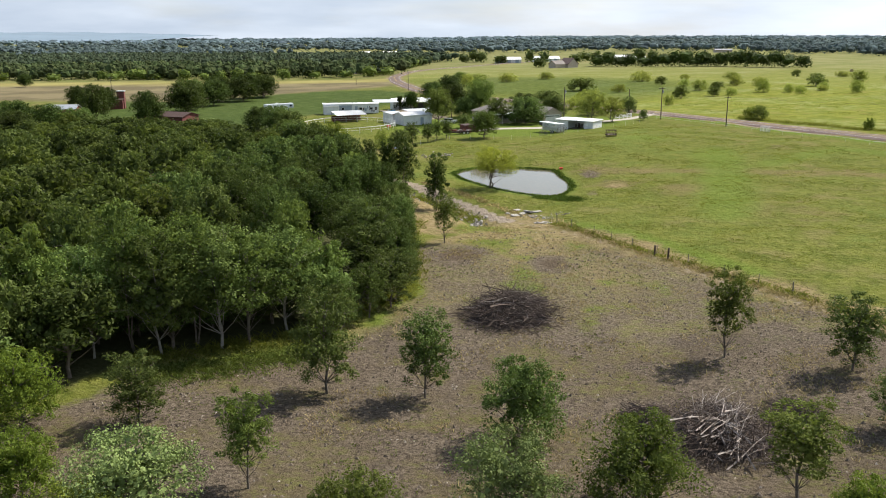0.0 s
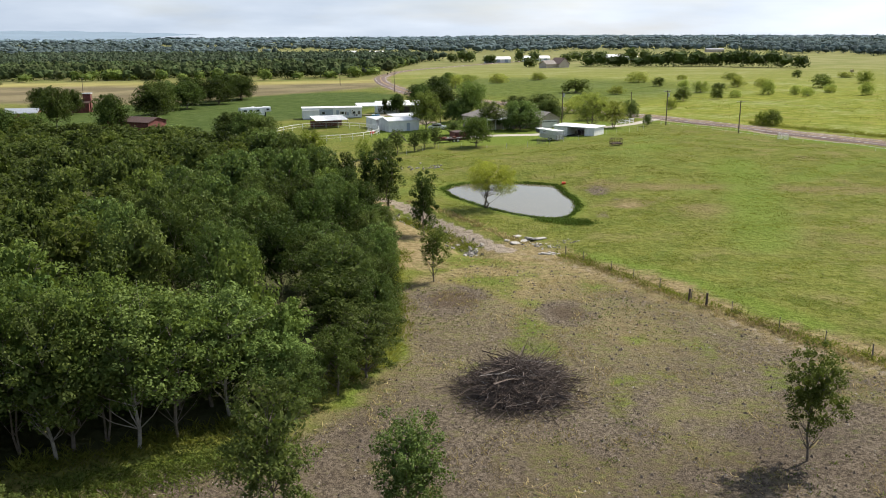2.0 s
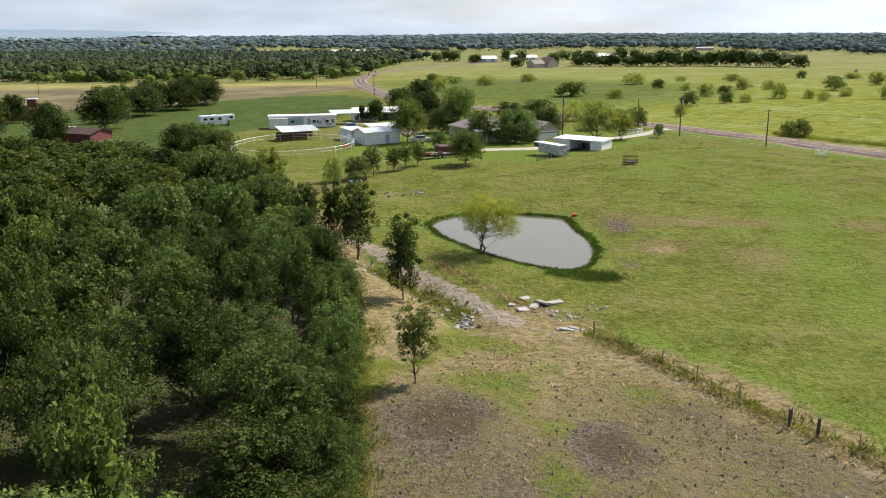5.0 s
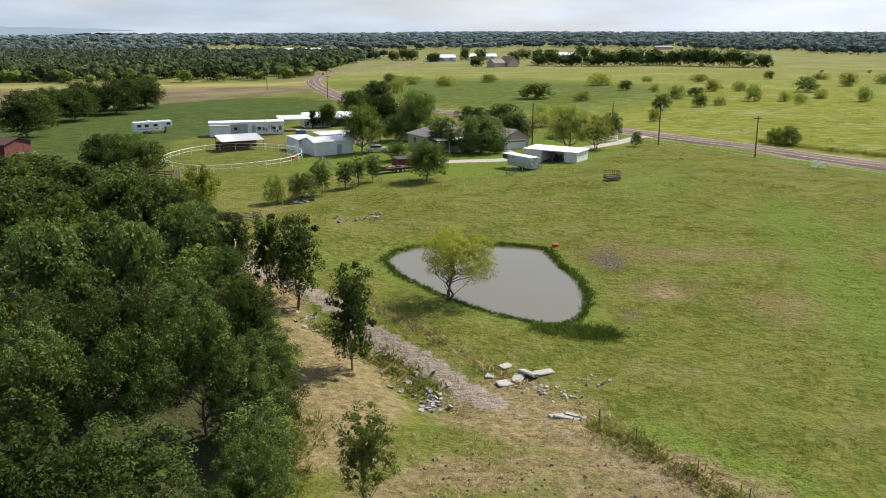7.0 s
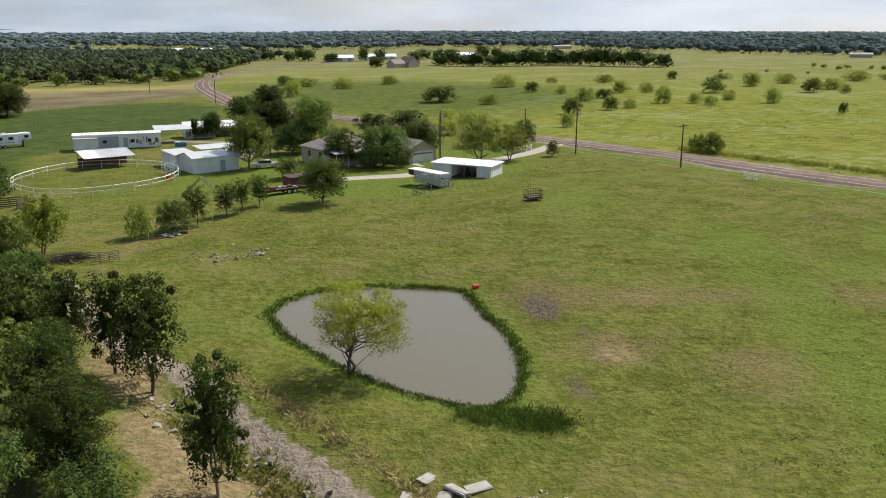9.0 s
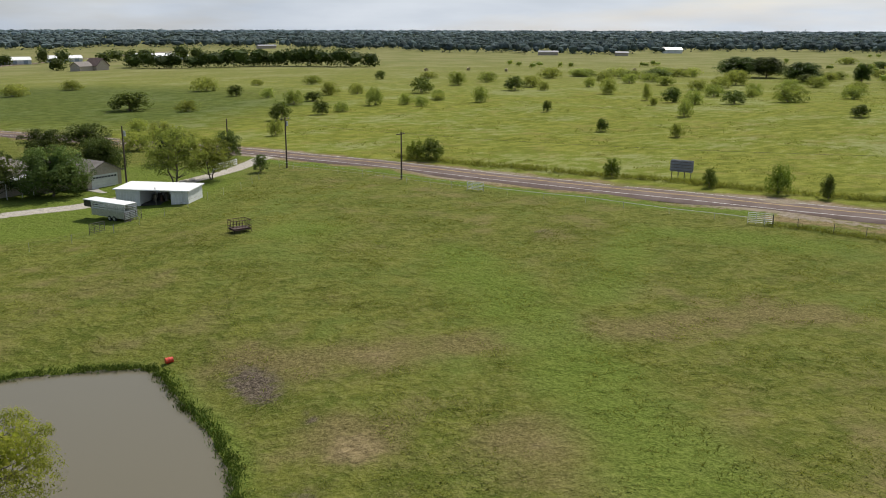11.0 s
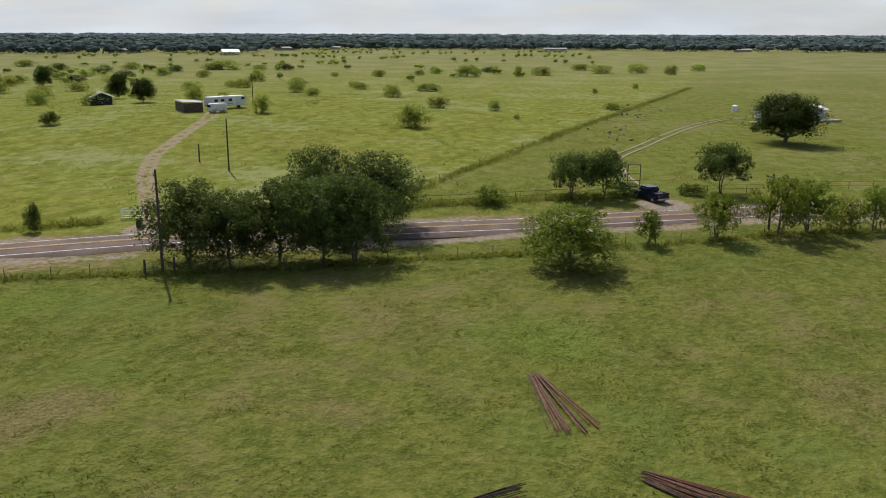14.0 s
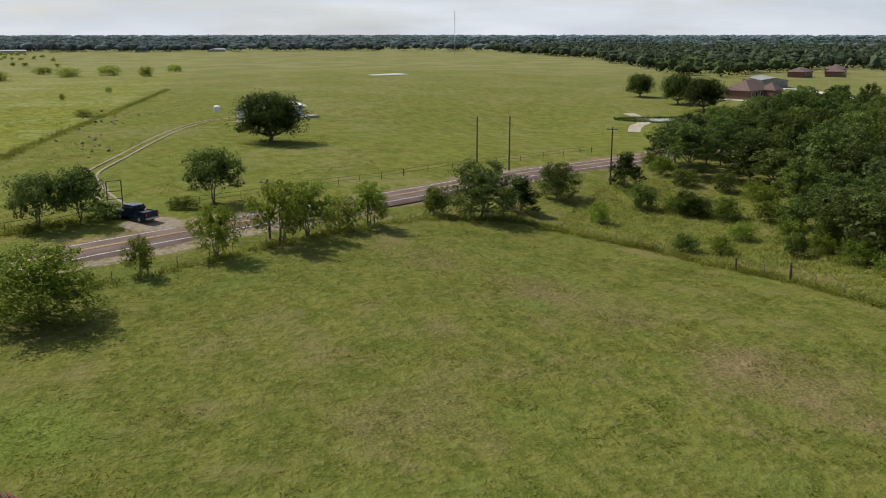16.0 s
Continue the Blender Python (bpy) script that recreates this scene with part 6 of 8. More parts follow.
part("wall", gable_walls(bmesh.new(), 24.0, 10.0, 2.9, 0.9), SHED_ROOF, metal_barn)
part("roof", prism(bmesh.new(), 24.0, 10.0, 2.9, 0.9, 0.4, 0.1), SHED_ROOF, metal_barn)
for x, y, t, w in ((374, -220, -60, 14), (369, -238, -60, 8), (392, -262, -60, 12)):
    far_brick = thing("brick_house", *at(x, y, t), "distant low brick house with a brown roof", "house", "distant houses")
    part("wall", boxed(w, 8.0, 3.2, 0, 0, -0.5), BRICK_RED, far_brick)
    part("roof", hip(bmesh.new(), w, 8.0, 2.7, 2.2), ROOF_RED, far_brick)
    for wx in (-0.3, 0.05, 0.3):
        window(far_brick, w * wx, -4.03, 0.9, 1.1, 1.1)

# ---- farm on the northern skyline ----
gab = thing("gabled_house", *at(96.0, 678.0, 35), "tan gabled farmhouse with white eaves in the distance", "house", "distant farm")
part("wall", gable_walls(bmesh.new(), 10.0, 10.0, 3.0, 4.0, "y"), BRICK_TAN, gab)
part("roof", prism(bmesh.new(), 10.0, 10.0, 3.0, 4.0, 0.6, 0.25, "y"), ROOF_RED, gab)
part("side_wing", gable_walls(bmesh.new(), 10.0, 8.0, 2.8, 2.4), BRICK_TAN, gab).matrix_basis = pose(-10, 2, 0)
part("wing_roof", prism(bmesh.new(), 10.0, 8.0, 2.8, 2.4, 0.5, 0.2), ROOF_SHINGLE, gab).matrix_basis = pose(-10, 2, 0)
for x, y, t, w, d, h in ((59, 806, 5, 22, 12, 3.2), (96, 830, 5, 24, 10, 2.8), (163, 815, 5, 42, 14, 3.0), (-60, 1060, 5, 22, 12, 5), (-95, 1075, 0, 14, 10, 5)):
    b = thing("white_barn", *at(x, y, t), "long white metal farm building far off", "barn", "distant farm")
    part("wall", gable_walls(bmesh.new(), w, d, h, 2.0), WHITE_METAL, b)
    part("roof", prism(bmesh.new(), w, d, h, 2.0, 0.5, 0.15), ROOF_WHITE, b)
    for i in range(3):
        part("door", boxed(3.0, 0.12, 3.0, -w / 3 + i * w / 3, -d / 2 - 0.02, 0), STRIPE, b)
for x, y, t, w, d, h in ((455, 700, -30, 16, 8, 2.6), (500, 660, -30, 10, 7, 2.4), (860, 590, -45, 22, 9, 2.8), (1010, 480, -60, 24, 10, 3), (1080, 440, -60, 12, 8, 2.6), (1060, 170, -80, 26, 9, 2.8),
                         (1100, 40, -80, 16, 8, 2.6), (1080, -40, -90, 20, 8, 2.6), (780, -430, -60, 14, 8, 3), (-300, 1180, 0, 16, 8, 3), (-190, 1230, 0, 20, 8, 3), (330, 1050, 0, 20, 8, 3)):
    b = thing("white_barn", *at(x, y, t), "pale farm building on the far skyline", "barn", "skyline buildings")
    part("wall", gable_walls(bmesh.new(), w, d, h, 1.0), BRICK_TAN, b)
    part("roof", prism(bmesh.new(), w, d, h, 1.0, 0.5, 0.15), SIGN_BACK, b)
for x, y, t, w in ((798, 453, -55, 15), (593, 698, -30, 16)):
    b = thing("white_barn", *at(x, y, t), "bright white metal farm building on the skyline", "barn", "skyline buildings")
    part("wall", gable_walls(bmesh.new(), w, 12, 3.2, 2.0), WHITE_METAL, b)
    part("roof", prism(bmesh.new(), w, 12, 3.2, 2.0, 0.5, 0.15), ROOF_WHITE, b)
mast = thing("radio_mast", 690, -170, ground_z(690, -170), 0, "thin lattice radio mast on the skyline", "mast")
for i in range(3):
    a = i * 2.094
    part("leg", rod(bmesh.new(), (math.cos(a) * 0.5, math.sin(a) * 0.5, 0), (math.cos(a) * 0.35, math.sin(a) * 0.35, 38), 0.07, sides=4), GALV, mast)
for i in range(24):
    a = i * 2.094
    part("brace", rod(bmesh.new(), (math.cos(a) * 0.48, math.sin(a) * 0.48, i * 1.55), (math.cos(a + 2.094) * 0.46, math.sin(a + 2.094) * 0.46, i * 1.55 + 1.5), 0.04, sides=3), GALV, mast)
for x, y in ((240, 520), (262, 512), (272, 490), (330, 455), (352, 440), (400, 430)):
    bale = thing("hay_bale", *at(x, y, random.uniform(0, 90)), "round straw-coloured hay bale in the far meadow", "hay bale", "hay bales")
    bm = bmesh.new()
    bmesh.ops.create_cone(bm, cap_ends=True, segments=18, radius1=0.85, radius2=0.85, depth=1.5, matrix=pose(0, 0, 0.8, 90, 0, 0))
    bmesh.ops.bevel(bm, geom=[e for e in bm.edges if e.calc_face_angle(0) > 1.0], offset=0.12, segments=2, affect="EDGES")
    part("roll", bm, HAY, bale)
for name, cx, cy, rx, ry, a in (("water", 240.5, -44, 13.5, 6.0, 71), ("water", 411, -18.5, 13.0, 7.0, -62)):
    zs = [ground_z(cx + rx * math.cos(t) * math.cos(radians(a)), cy + rx * math.cos(t) * math.sin(radians(a))) for t in (0, 1.5, 3, 4.5)]
    pts = [(rx * math.cos(t) * (1 + 0.12 * math.sin(3 * t)), ry * math.sin(t) * (1 + 0.15 * math.cos(2 * t)), 0) for t in np.linspace(0, 2 * math.pi, 30)[:-1]]
    w = sheet(name, [*pts, (0, 0, 0)], [(i, (i + 1) % 29, 29) for i in range(29)], water_mat)
    w.matrix_basis = pose(cx, cy, ground_z(cx, cy) + 0.45, 0, 0, a)
    tagged(w, "small distant stock pond in the pasture", "pond", kind="structure")


# ---- poles ----
def utility_pole(x, y, h, turn=LIE, lean=0.0, arm=True, lamp=False):
    ob = thing("utility_pole", x, y, ground_z(x, y), turn, "dark wooden utility pole with a short cross-arm" if arm else "plain dark wooden pole", "pole", "utility poles")
    top = (lean * h, 0, h)
    part("shaft", rod(bmesh.new(), (0, 0, -0.5), top, 0.15, 0.10, 9), POLE_WOOD, ob)
    if arm:
        part("cross_arm", boxed(2.2, 0.10, 0.12, top[0], 0.12, h - 0.45), POLE_WOOD, ob)
        for s in (-1.0, -0.4, 0.4, 1.0):
            part("insulator", rod(bmesh.new(), (top[0] + s, 0.12, h - 0.33), (top[0] + s, 0.12, h - 0.15), 0.045), GALV, ob)
    if lamp:
        part("transformer", rod(bmesh.new(), (top[0] + 0.3, -0.1, h - 1.6), (top[0] + 0.3, -0.1, h - 0.8), 0.2, sides=10), GALV, ob)
    return ob


for x, y, h, arm, lamp in [(33.2, 240.4, 9.6, False, True), (55.1, 260.1, 7.5, False, False), (60.9, 244.6, 8.9, True, True), (72.3, 222.9, 7.6, True, False), (100.6, 152.7, 10.1, True, False),
                           (154.7, 169.8, 8.2, False, False), (160.4, 177.5, 3.0, False, False), (246.7, 203.5, 7.6, False, False), (131.4, 92.0, 6.6, True, False),
                           (178.5, 45.3, 8.2, False, False), (170.3, 43.0, 9.2, False, False), (155.0, 32.6, 9.2, True, False), (229.7, -103.6, 5.5, True, False),
                           (-15.7, 397, 8.2, True, False), (2.5, 259.9, 5.5, False, False), (-170.8, 453.5, 6.5, True, False), (-45.5, 462, 6.0, True, False)]:
    utility_pole(x, y, h, arm=arm, lamp=lamp)


def power_line(a, b, ha, hb, sag=0.5):
    z0 = ground_z(*a)
    ob = thing("power_line", a[0], a[1], z0, 0, "thin overhead wire strung between wooden poles", "cable", "overhead wires")
    pts = []
    for i in range(13):
        t = i / 12
        x, y = a[0] + (b[0] - a[0]) * t, a[1] + (b[1] - a[1]) * t
        pts.append((x - a[0], y - a[1], ha + (ground_z(*b) + hb - z0 - ha) * t - sag * 4 * t * (1 - t)))
    bm = bmesh.new()
    for p, q in zip(pts, pts[1:]):
        rod(bm, p, q, 0.010, sides=4)
    part("wire", bm, WIRE, ob)
    return ob


for a, b, ha, hb in (((131.4, 92.0), (178.5, 45.3), 6.4, 8.0), ((178.5, 45.3), (170.3, 43.0), 8.1, 9.1), ((170.3, 43.0), (155.0, 32.6), 9.1, 8.9), ((155.0, 32.6), (229.7, -103.6), 8.9, 5.3), ((60.9, 244.6), (72.3, 222.9), 8.6, 7.4), ((72.3, 222.9), (100.6, 152.7), 7.4, 9.8)):
    power_line(a, b, ha, hb)


# ---- fences ----
def wire_fence(name, pts, gap, label, post=GREY_WOOD, wires=(0.35, 0.7, 1.05), pr=0.045, h=1.2, wire_r=0.006, wire_mat=None, group="fences"):
    line = spline(pts, gap)
    x0, y0 = line[0]
    ob = thing(name, x0, y0, ground_z(x0, y0), 0, label, "fence", group)
    z0 = ground_z(x0, y0)
    loc = [(x - x0, y - y0, ground_z(x, y) - z0) for x, y in line]
    for i, (x, y, z) in enumerate(loc):
        big = i % 9 == 0
        r = pr * (1.6 if big else 1)
        hh = h * (1.08 if big else random.uniform(0.93, 1.03))
        part("post", rod(bmesh.new(), (x, y, z - 0.3), (x + random.uniform(-0.05, 0.05), y + random.uniform(-0.05, 0.05), z + hh), r, r * 0.85, 5), post, ob)
    for wz in wires:
        if wire_r > 0.02:
            for a, b in zip(loc, loc[1:]):
                part("rail", rod(bmesh.new(), (a[0], a[1], a[2] + wz), (b[0], b[1], b[2] + wz), wire_r, sides=5), wire_mat or WIRE, ob)
            continue
        bm = bmesh.new()
        for a, b in zip(loc, loc[1:]):
            rod(bm, (a[0], a[1], a[2] + wz), (b[0], b[1], b[2] + wz), wire_r, sides=3)
        part("wire", bm, wire_mat or WIRE, ob)
    return ob


FRONT = [(93.6, 167.9), (98.4, 159.0), (100.0, 153.3), (105.5, 142), (111.4, 129.8), (115.8, 118.4), (122.7, 102.7), (128.0, 93.1), (139.9, 72.3), (141.0, 58.5)]
wire_fence("wire_fence", FRONT, 3.2, "wire fence on thin weathered posts along the road")
wire_fence("wire_fence", [(60, 246), (68, 228.5), (76.1, 208.9)], 4.0, "thin wire fence along the mown verge", GALV, (0.5, 1.0), 0.025, 1.1, 0.012, WHITE_PIPE)
wire_fence("pipe_fence", [(77.5, 206.6), (84, 191), (91.9, 170.2)], 5.0, "single white rail along the mown verge", GALV, (0.75,), 0.03, 0.85, 0.03, WHITE_PIPE)
wire_fence("wire_fence", [(141.0, 58.5), (136.7, 54.9), (123.3, 48.6), (110.8, 45.2), (103.3, 44.5), (92.5, 43.7), (70, 42)], 3.5, "old wire fence half hidden in long grass")
wire_fence("pipe_fence", [(133.5, 144.5), (136.4, 137.4), (140.3, 126.8), (145.2, 115.5), (151.5, 108.5)], 4.0, "dark pipe fence with a single top rail across the road", DARK_STEEL, (0.55, 1.15), 0.05, 1.15, 0.03, DARK_STEEL)
wire_fence("pipe_fence", [(151.0, 100.5), (155.5, 91), (164, 75), (174, 52), (184, 18)], 4.5, "dark pipe fence along the road verge", DARK_STEEL, (0.55, 1.1), 0.05, 1.1, 0.025, DARK_STEEL)
wire_fence("wire_fence", [(16, 119.5), (19.8, 111.4), (25.4, 100.2), (33.3, 88.2), (37.6, 79.8), (46, 62)], 3.6, "sagging wire fence in dry grass between clearing and pasture")
wire_fence("wire_fence", [(-12.5, 193.5), (-8, 197), (1.5, 208.5), (12, 206), (26, 209.8), (44, 225), (53, 236)], 4.5, "thin wire fence round the farmyard", GALV, (0.5, 1.0), 0.03, 1.1)
wire_fence("wire_fence", [(136, 140.5), (169.7, 131.8), (206, 122.9), (279.8, 104.7), (330, 91)], 6.0, "old wire fence in a hedge of tall grass across the meadow")
for x, y, h in ((25.0, 99.6, 1.35), (26.2, 98.0, 1.4), (99.6, 154.0, 1.6), (101.2, 151.8, 1.6), (103.4, 44.6, 2.1), (110.6, 45.3, 1.4)):
    ob = thing("gate_post", x, y, ground_z(x, y), 0, "stout weathered wooden corner post", "post", "gate posts")
    part("shaft", rod(bmesh.new(), (0, 0, -0.4), (0.03, 0, h), 0.13, 0.11, 8), POLE_WOOD, ob)
arch = thing("entrance_frame", *at(153.5, 107.0, 100), "tall dark pipe frame over the pasture entrance", "gate")
for x in (-0.9, 0.9):
    part("upright", rod(bmesh.new(), (x, 0, -0.4), (x, 0, 3.3), 0.07), DARK_STEEL, arch)
for h in (1.0, 2.0, 3.3):
    part("cross_bar", rod(bmesh.new(), (-0.9, 0, h), (0.9, 0, h), 0.05), DARK_STEEL, arch)
white_rail = thing("board_fence", *at(51.5, 250.0, 40), "short white board fence beside the drive", "fence", "fences")
for i in range(5):
    part("post", boxed(0.12, 0.12, 1.5, i * 1.8 - 3.6, 0, -0.2), WHITE_PIPE, white_rail)
for h in (0.4, 0.8, 1.15):
    part("board", boxed(7.4, 0.05, 0.16, 0, -0.08, h), WHITE_PIPE, white_rail)


# ---- mesquite bushes in the meadow ----
def bushes(rows, keys, label, group):
    for i, (x, y, h, w) in enumerate(rows):
        k = keys[i % len(keys)]
        plant(k, x, y, h * 1.05, w, "mesquite_bush", label, group, "bush")


bushes([(191, 405, 5.3, 7.8), (207, 458, 2.8, 8.8), (159, 376, 5.3, 8.0), (151, 350, 2.9, 4.6), (156, 332, 4.5, 5.1), (193, 367, 5.0, 7.3), (210, 380, 4.1, 9.2), (265, 443, 3.6, 2.6),
        (153, 293, 2.9, 2.6), (210, 335, 5.2, 6.7), (228, 367, 3.8, 4.6), (137, 251, 2.8, 2.8), (142, 233, 2.8, 3.2), (170, 259, 4.1, 3.9), (199, 293, 4.3, 6.0), (200, 305, 5.1, 3.1),
        (196, 281, 3.8, 5.8), (205, 275, 3.6, 7.1), (240, 298, 3.8, 5.7), (217, 266, 4.6, 9.9), (192, 226, 2.7, 4.1), (286, 347, 5.5, 11.5), (227, 303, 3.7, 6.6), (296, 400, 3.6, 10.2)],
       ("mesquite0", "mesquite1", "mesquite2"), "yellow-green mesquite bush in the tall meadow", "mesquite bushes")
bushes([(274, 429, 3.1, 12.8), (282, 404, 3.5, 15.0), (415, 358, 3.6, 9.0), (236, 243, 3.3, 8.3), (263, 228, 3.8, 5.6), (222, 191, 4.2, 4.7),
        (324, 219, 4.4, 7.3), (307, 180, 3.9, 6.4), (214, 153, 4.8, 7.5), (345, 176, 2.7, 9.8), (265, 157, 3.0, 6.7), (351, 203, 2.5, 5.9), (459, 223, 2.7, 6.0), (463, 204, 2.7, 5.3),
        (443, 242, 2.2, 4.3), (500, 326, 5.3, 19.9), (428, 325, 4.1, 8.8), (240, 262, 3.2, 7), (300, 320, 4, 9), (318, 300, 3, 8), (365, 300, 3, 7)],
       ("mesquite0", "mesquite1"), "yellow-green mesquite bush in the tall meadow", "mesquite bushes")
bushes([(33, 455, 4.4, 9.8), (56, 479, 3.8, 9.0), (58, 368, 5.2, 12.2), (98, 435, 4.9, 10.3), (71, 355, 3.1, 6.8), (99, 401, 3.7, 5.7), (125, 456, 2.4, 5.3), (106, 387, 3.2, 5.1),
        (100, 325, 3.5, 4.8), (108, 329, 2.6, 4.3), (104, 357, 4.3, 6.5), (114, 366, 3.0, 6.0), (124, 341, 5.2, 5.2), (147, 450, 3.4, 8.8), (185, 463, 3.7, 5.2), (149, 346, 2.2, 4.4),
        (18, 478, 3.6, 13.7), (10, 492, 4.2, 9.3), (50, 317, 2.6, 4.8), (74, 288, 3.4, 3.7), (86, 318, 4.6, 5.5), (11, 414, 5.8, 6.7), (50.4, 294.6, 4.0, 6.0)],
       ("mesquite1", "mesquite0", "mesquite2"), "green mesquite bush north of the road", "mesquite bushes")
bushes([(265, 141, 2.8, 3.7), (283, 109, 2.0, 6.6), (454, 178, 5.5, 12.3), (461, 154, 4.4, 4.4), (478, 143, 4.0, 11.5), (505, 114, 4.3, 13.4), (512, 95, 4.9, 12.3), (487, 79, 4.7, 7.6),
        (543, 60, 3.9, 8.5), (345, 115, 2.0, 2.4), (372, 100, 2.2, 2.6), (244, 133, 1.1, 2.0)], ("mesquite1", "mesquite0"), "low mesquite bush in the open meadow", "mesquite bushes")
bushes([(84.4, 240.2, 3.2, 3.6), (86.0, 237.6, 3.9, 4.2), (99.8, 204.0, 2.9, 2.6), (105.0, 188.8, 2.7, 2.0), (109.4, 180.1, 4.0, 3.7), (112.4, 174.6, 3.2, 2.0), (129.6, 148.8, 2.2, 3.4),
        (141.5, 35.9, 3.4, 4.1), (136.8, 46.1, 2.8, 3.1), (136.2, 32.0, 3.3, 4.8), (122.5, 34.0, 2.2, 3.4), (112.2, 35.1, 2.7, 2.6), (118.2, 41.0, 2.1, 3.4),
        (120.8, 44.3, 2.1, 3.4), (138.6, 126.2, 2.4, 5.0), (147.2, 108.4, 1.8, 5.0), (150, 99, 1.5, 4)],
       ("scrub0", "mesquite2"), "leafy bush on the rough roadside verge", "roadside bushes")
for x, y, h, w in [(331, 386, 9.1, 18.8), (339, 377, 9.1, 16.1), (327, 348, 8.0, 15.1), (341, 330, 7.6, 7.1), (270, 256, 7.5, 5.6), (243, 233, 6.3, 6.6)]:
    plant("dense1", x, y, h, w, label="dark tree in a clump in the meadow", group="trees in the meadow")

bushes([(276, 432, 3.4, 13), (290, 424, 3.6, 15), (302, 410, 3.4, 11), (330, 352, 4.0, 15), (356, 353, 3.4, 10), (367, 334, 3.2, 10), (375, 321, 3.4, 8), (273, 233, 3.2, 5.5), (471, 340, 3.4, 9), (495, 330, 3.6, 12),
        (495, 302, 3.2, 9), (503, 289, 3.4, 8), (443, 220, 3.2, 6), (482, 199, 3.4, 8), (498, 173, 3.2, 8), (542, 126, 3.6, 11), (493, 379, 4.0, 11), (458, 374, 3.4, 9), (509, 458, 4.2, 12), (359, 208, 2.6, 5),
        (472, 411, 3.8, 11), (352, 256, 2.6, 5), (340, 345, 3.4, 9), (318, 338, 3.6, 10), (346, 368, 3.6, 9), (385, 352, 3.4, 8), (402, 330, 3.4, 9), (420, 300, 3.2, 7), (438, 280, 3.2, 8)],
       ("mesquite1", "mesquite0", "mesquite2"), "green mesquite bush in the tall meadow", "mesquite bushes")
bushes([(128, 386, 4.4, 7), (138, 385, 3.6, 5.5), (133, 338, 3.4, 5), (134, 330, 3.0, 4.5), (214, 418, 4.2, 9), (202, 361, 3.0, 4), (254, 427, 4.6, 12), (259, 395, 3.4, 8), (257, 377, 3.6, 7), (272, 380, 3.4, 8),
        (187, 288, 2.2, 2.6), (266, 336, 4.0, 8), (232, 292, 2.8, 4.5), (226, 275, 2.4, 3.4), (307, 366, 4.4, 9), (317, 421, 3.6, 12), (310, 404, 3.8, 11), (315, 399, 4.0, 9), (260, 359, 3.4, 8), (248, 330, 3.6, 8),
        (282, 318, 3.4, 9), (290, 296, 3.2, 7), (276, 288, 3.0, 6), (305, 278, 3.4, 8), (330, 262, 3.2, 8), (350, 250, 3.4, 7), (372, 236, 3.0, 8), (392, 262, 3.4, 8), (252, 214, 2.6, 4), (300, 205, 2.6, 5)],
       ("mesquite0", "mesquite1"), "feathery yellow-green mesquite bush in the meadow", "mesquite bushes")

# ---- the wood south of the pasture corner ----
SOUTH_WOODS = [(168, 15), (157, 18.0), (149, 19.5), (143, 14.5), (138, 13), (124, 23.5), (111, 29.5), (99, 32), (80, 26), (96, -18), (132, -46), (178, -62), (192, -48), (186, -20), (173, 4)]
for x, y in scatter_in(SOUTH_WOODS, 5.3, 9, 0.5, 12000, 125):
    k = "wood%d" % wr.choice(7, p=[0.20, 0.20, 0.14, 0.10, 0.24, 0.02, 0.10])
    tall = wr.uniform(5.4, 8.2) if x > 38 + 1.1 * (110 - y) else wr.uniform(5.5, 8.5) if y > 8 else wr.uniform(7.5, 10.5)
    plant(k, x, y, tall * (0.95 if x < 135 else 1.12), wr.uniform(5.8, 8.6), label="dark green tree in the roadside wood", group="trees of the south wood")


for x, y, h, w in [(164, 18.5, 3.0, 3.6), (158, 20.4, 3.4, 4.2), (150, 22.0, 2.8, 4.4), (144, 19.0, 3.2, 3.8), (139, 17.8, 2.8, 4.0), (133.5, 20.5, 3.2, 4.4), (127, 25.4, 2.8, 4.0), (119, 29.6, 2.6, 3.8), (112, 32.0, 2.4, 3.4),
                   (106, 33.0, 2.8, 4.0), (100, 34.0, 2.8, 4.0), (123, 25.0, 4.0, 4.6), (114, 28.5, 4.0, 4.6), (105, 30.0, 4.0, 5.0), (135, 31.0, 2.6, 4.2), (131.5, 29.0, 3.0, 4.4), (138.5, 32.5, 2.2, 3.6)]:
    plant("scrub0" if x % 3 else "mesquite2", x, y, h, w, "shrub", "light green shrub along the wood's edge", "shrubs of the south wood", "shrub")


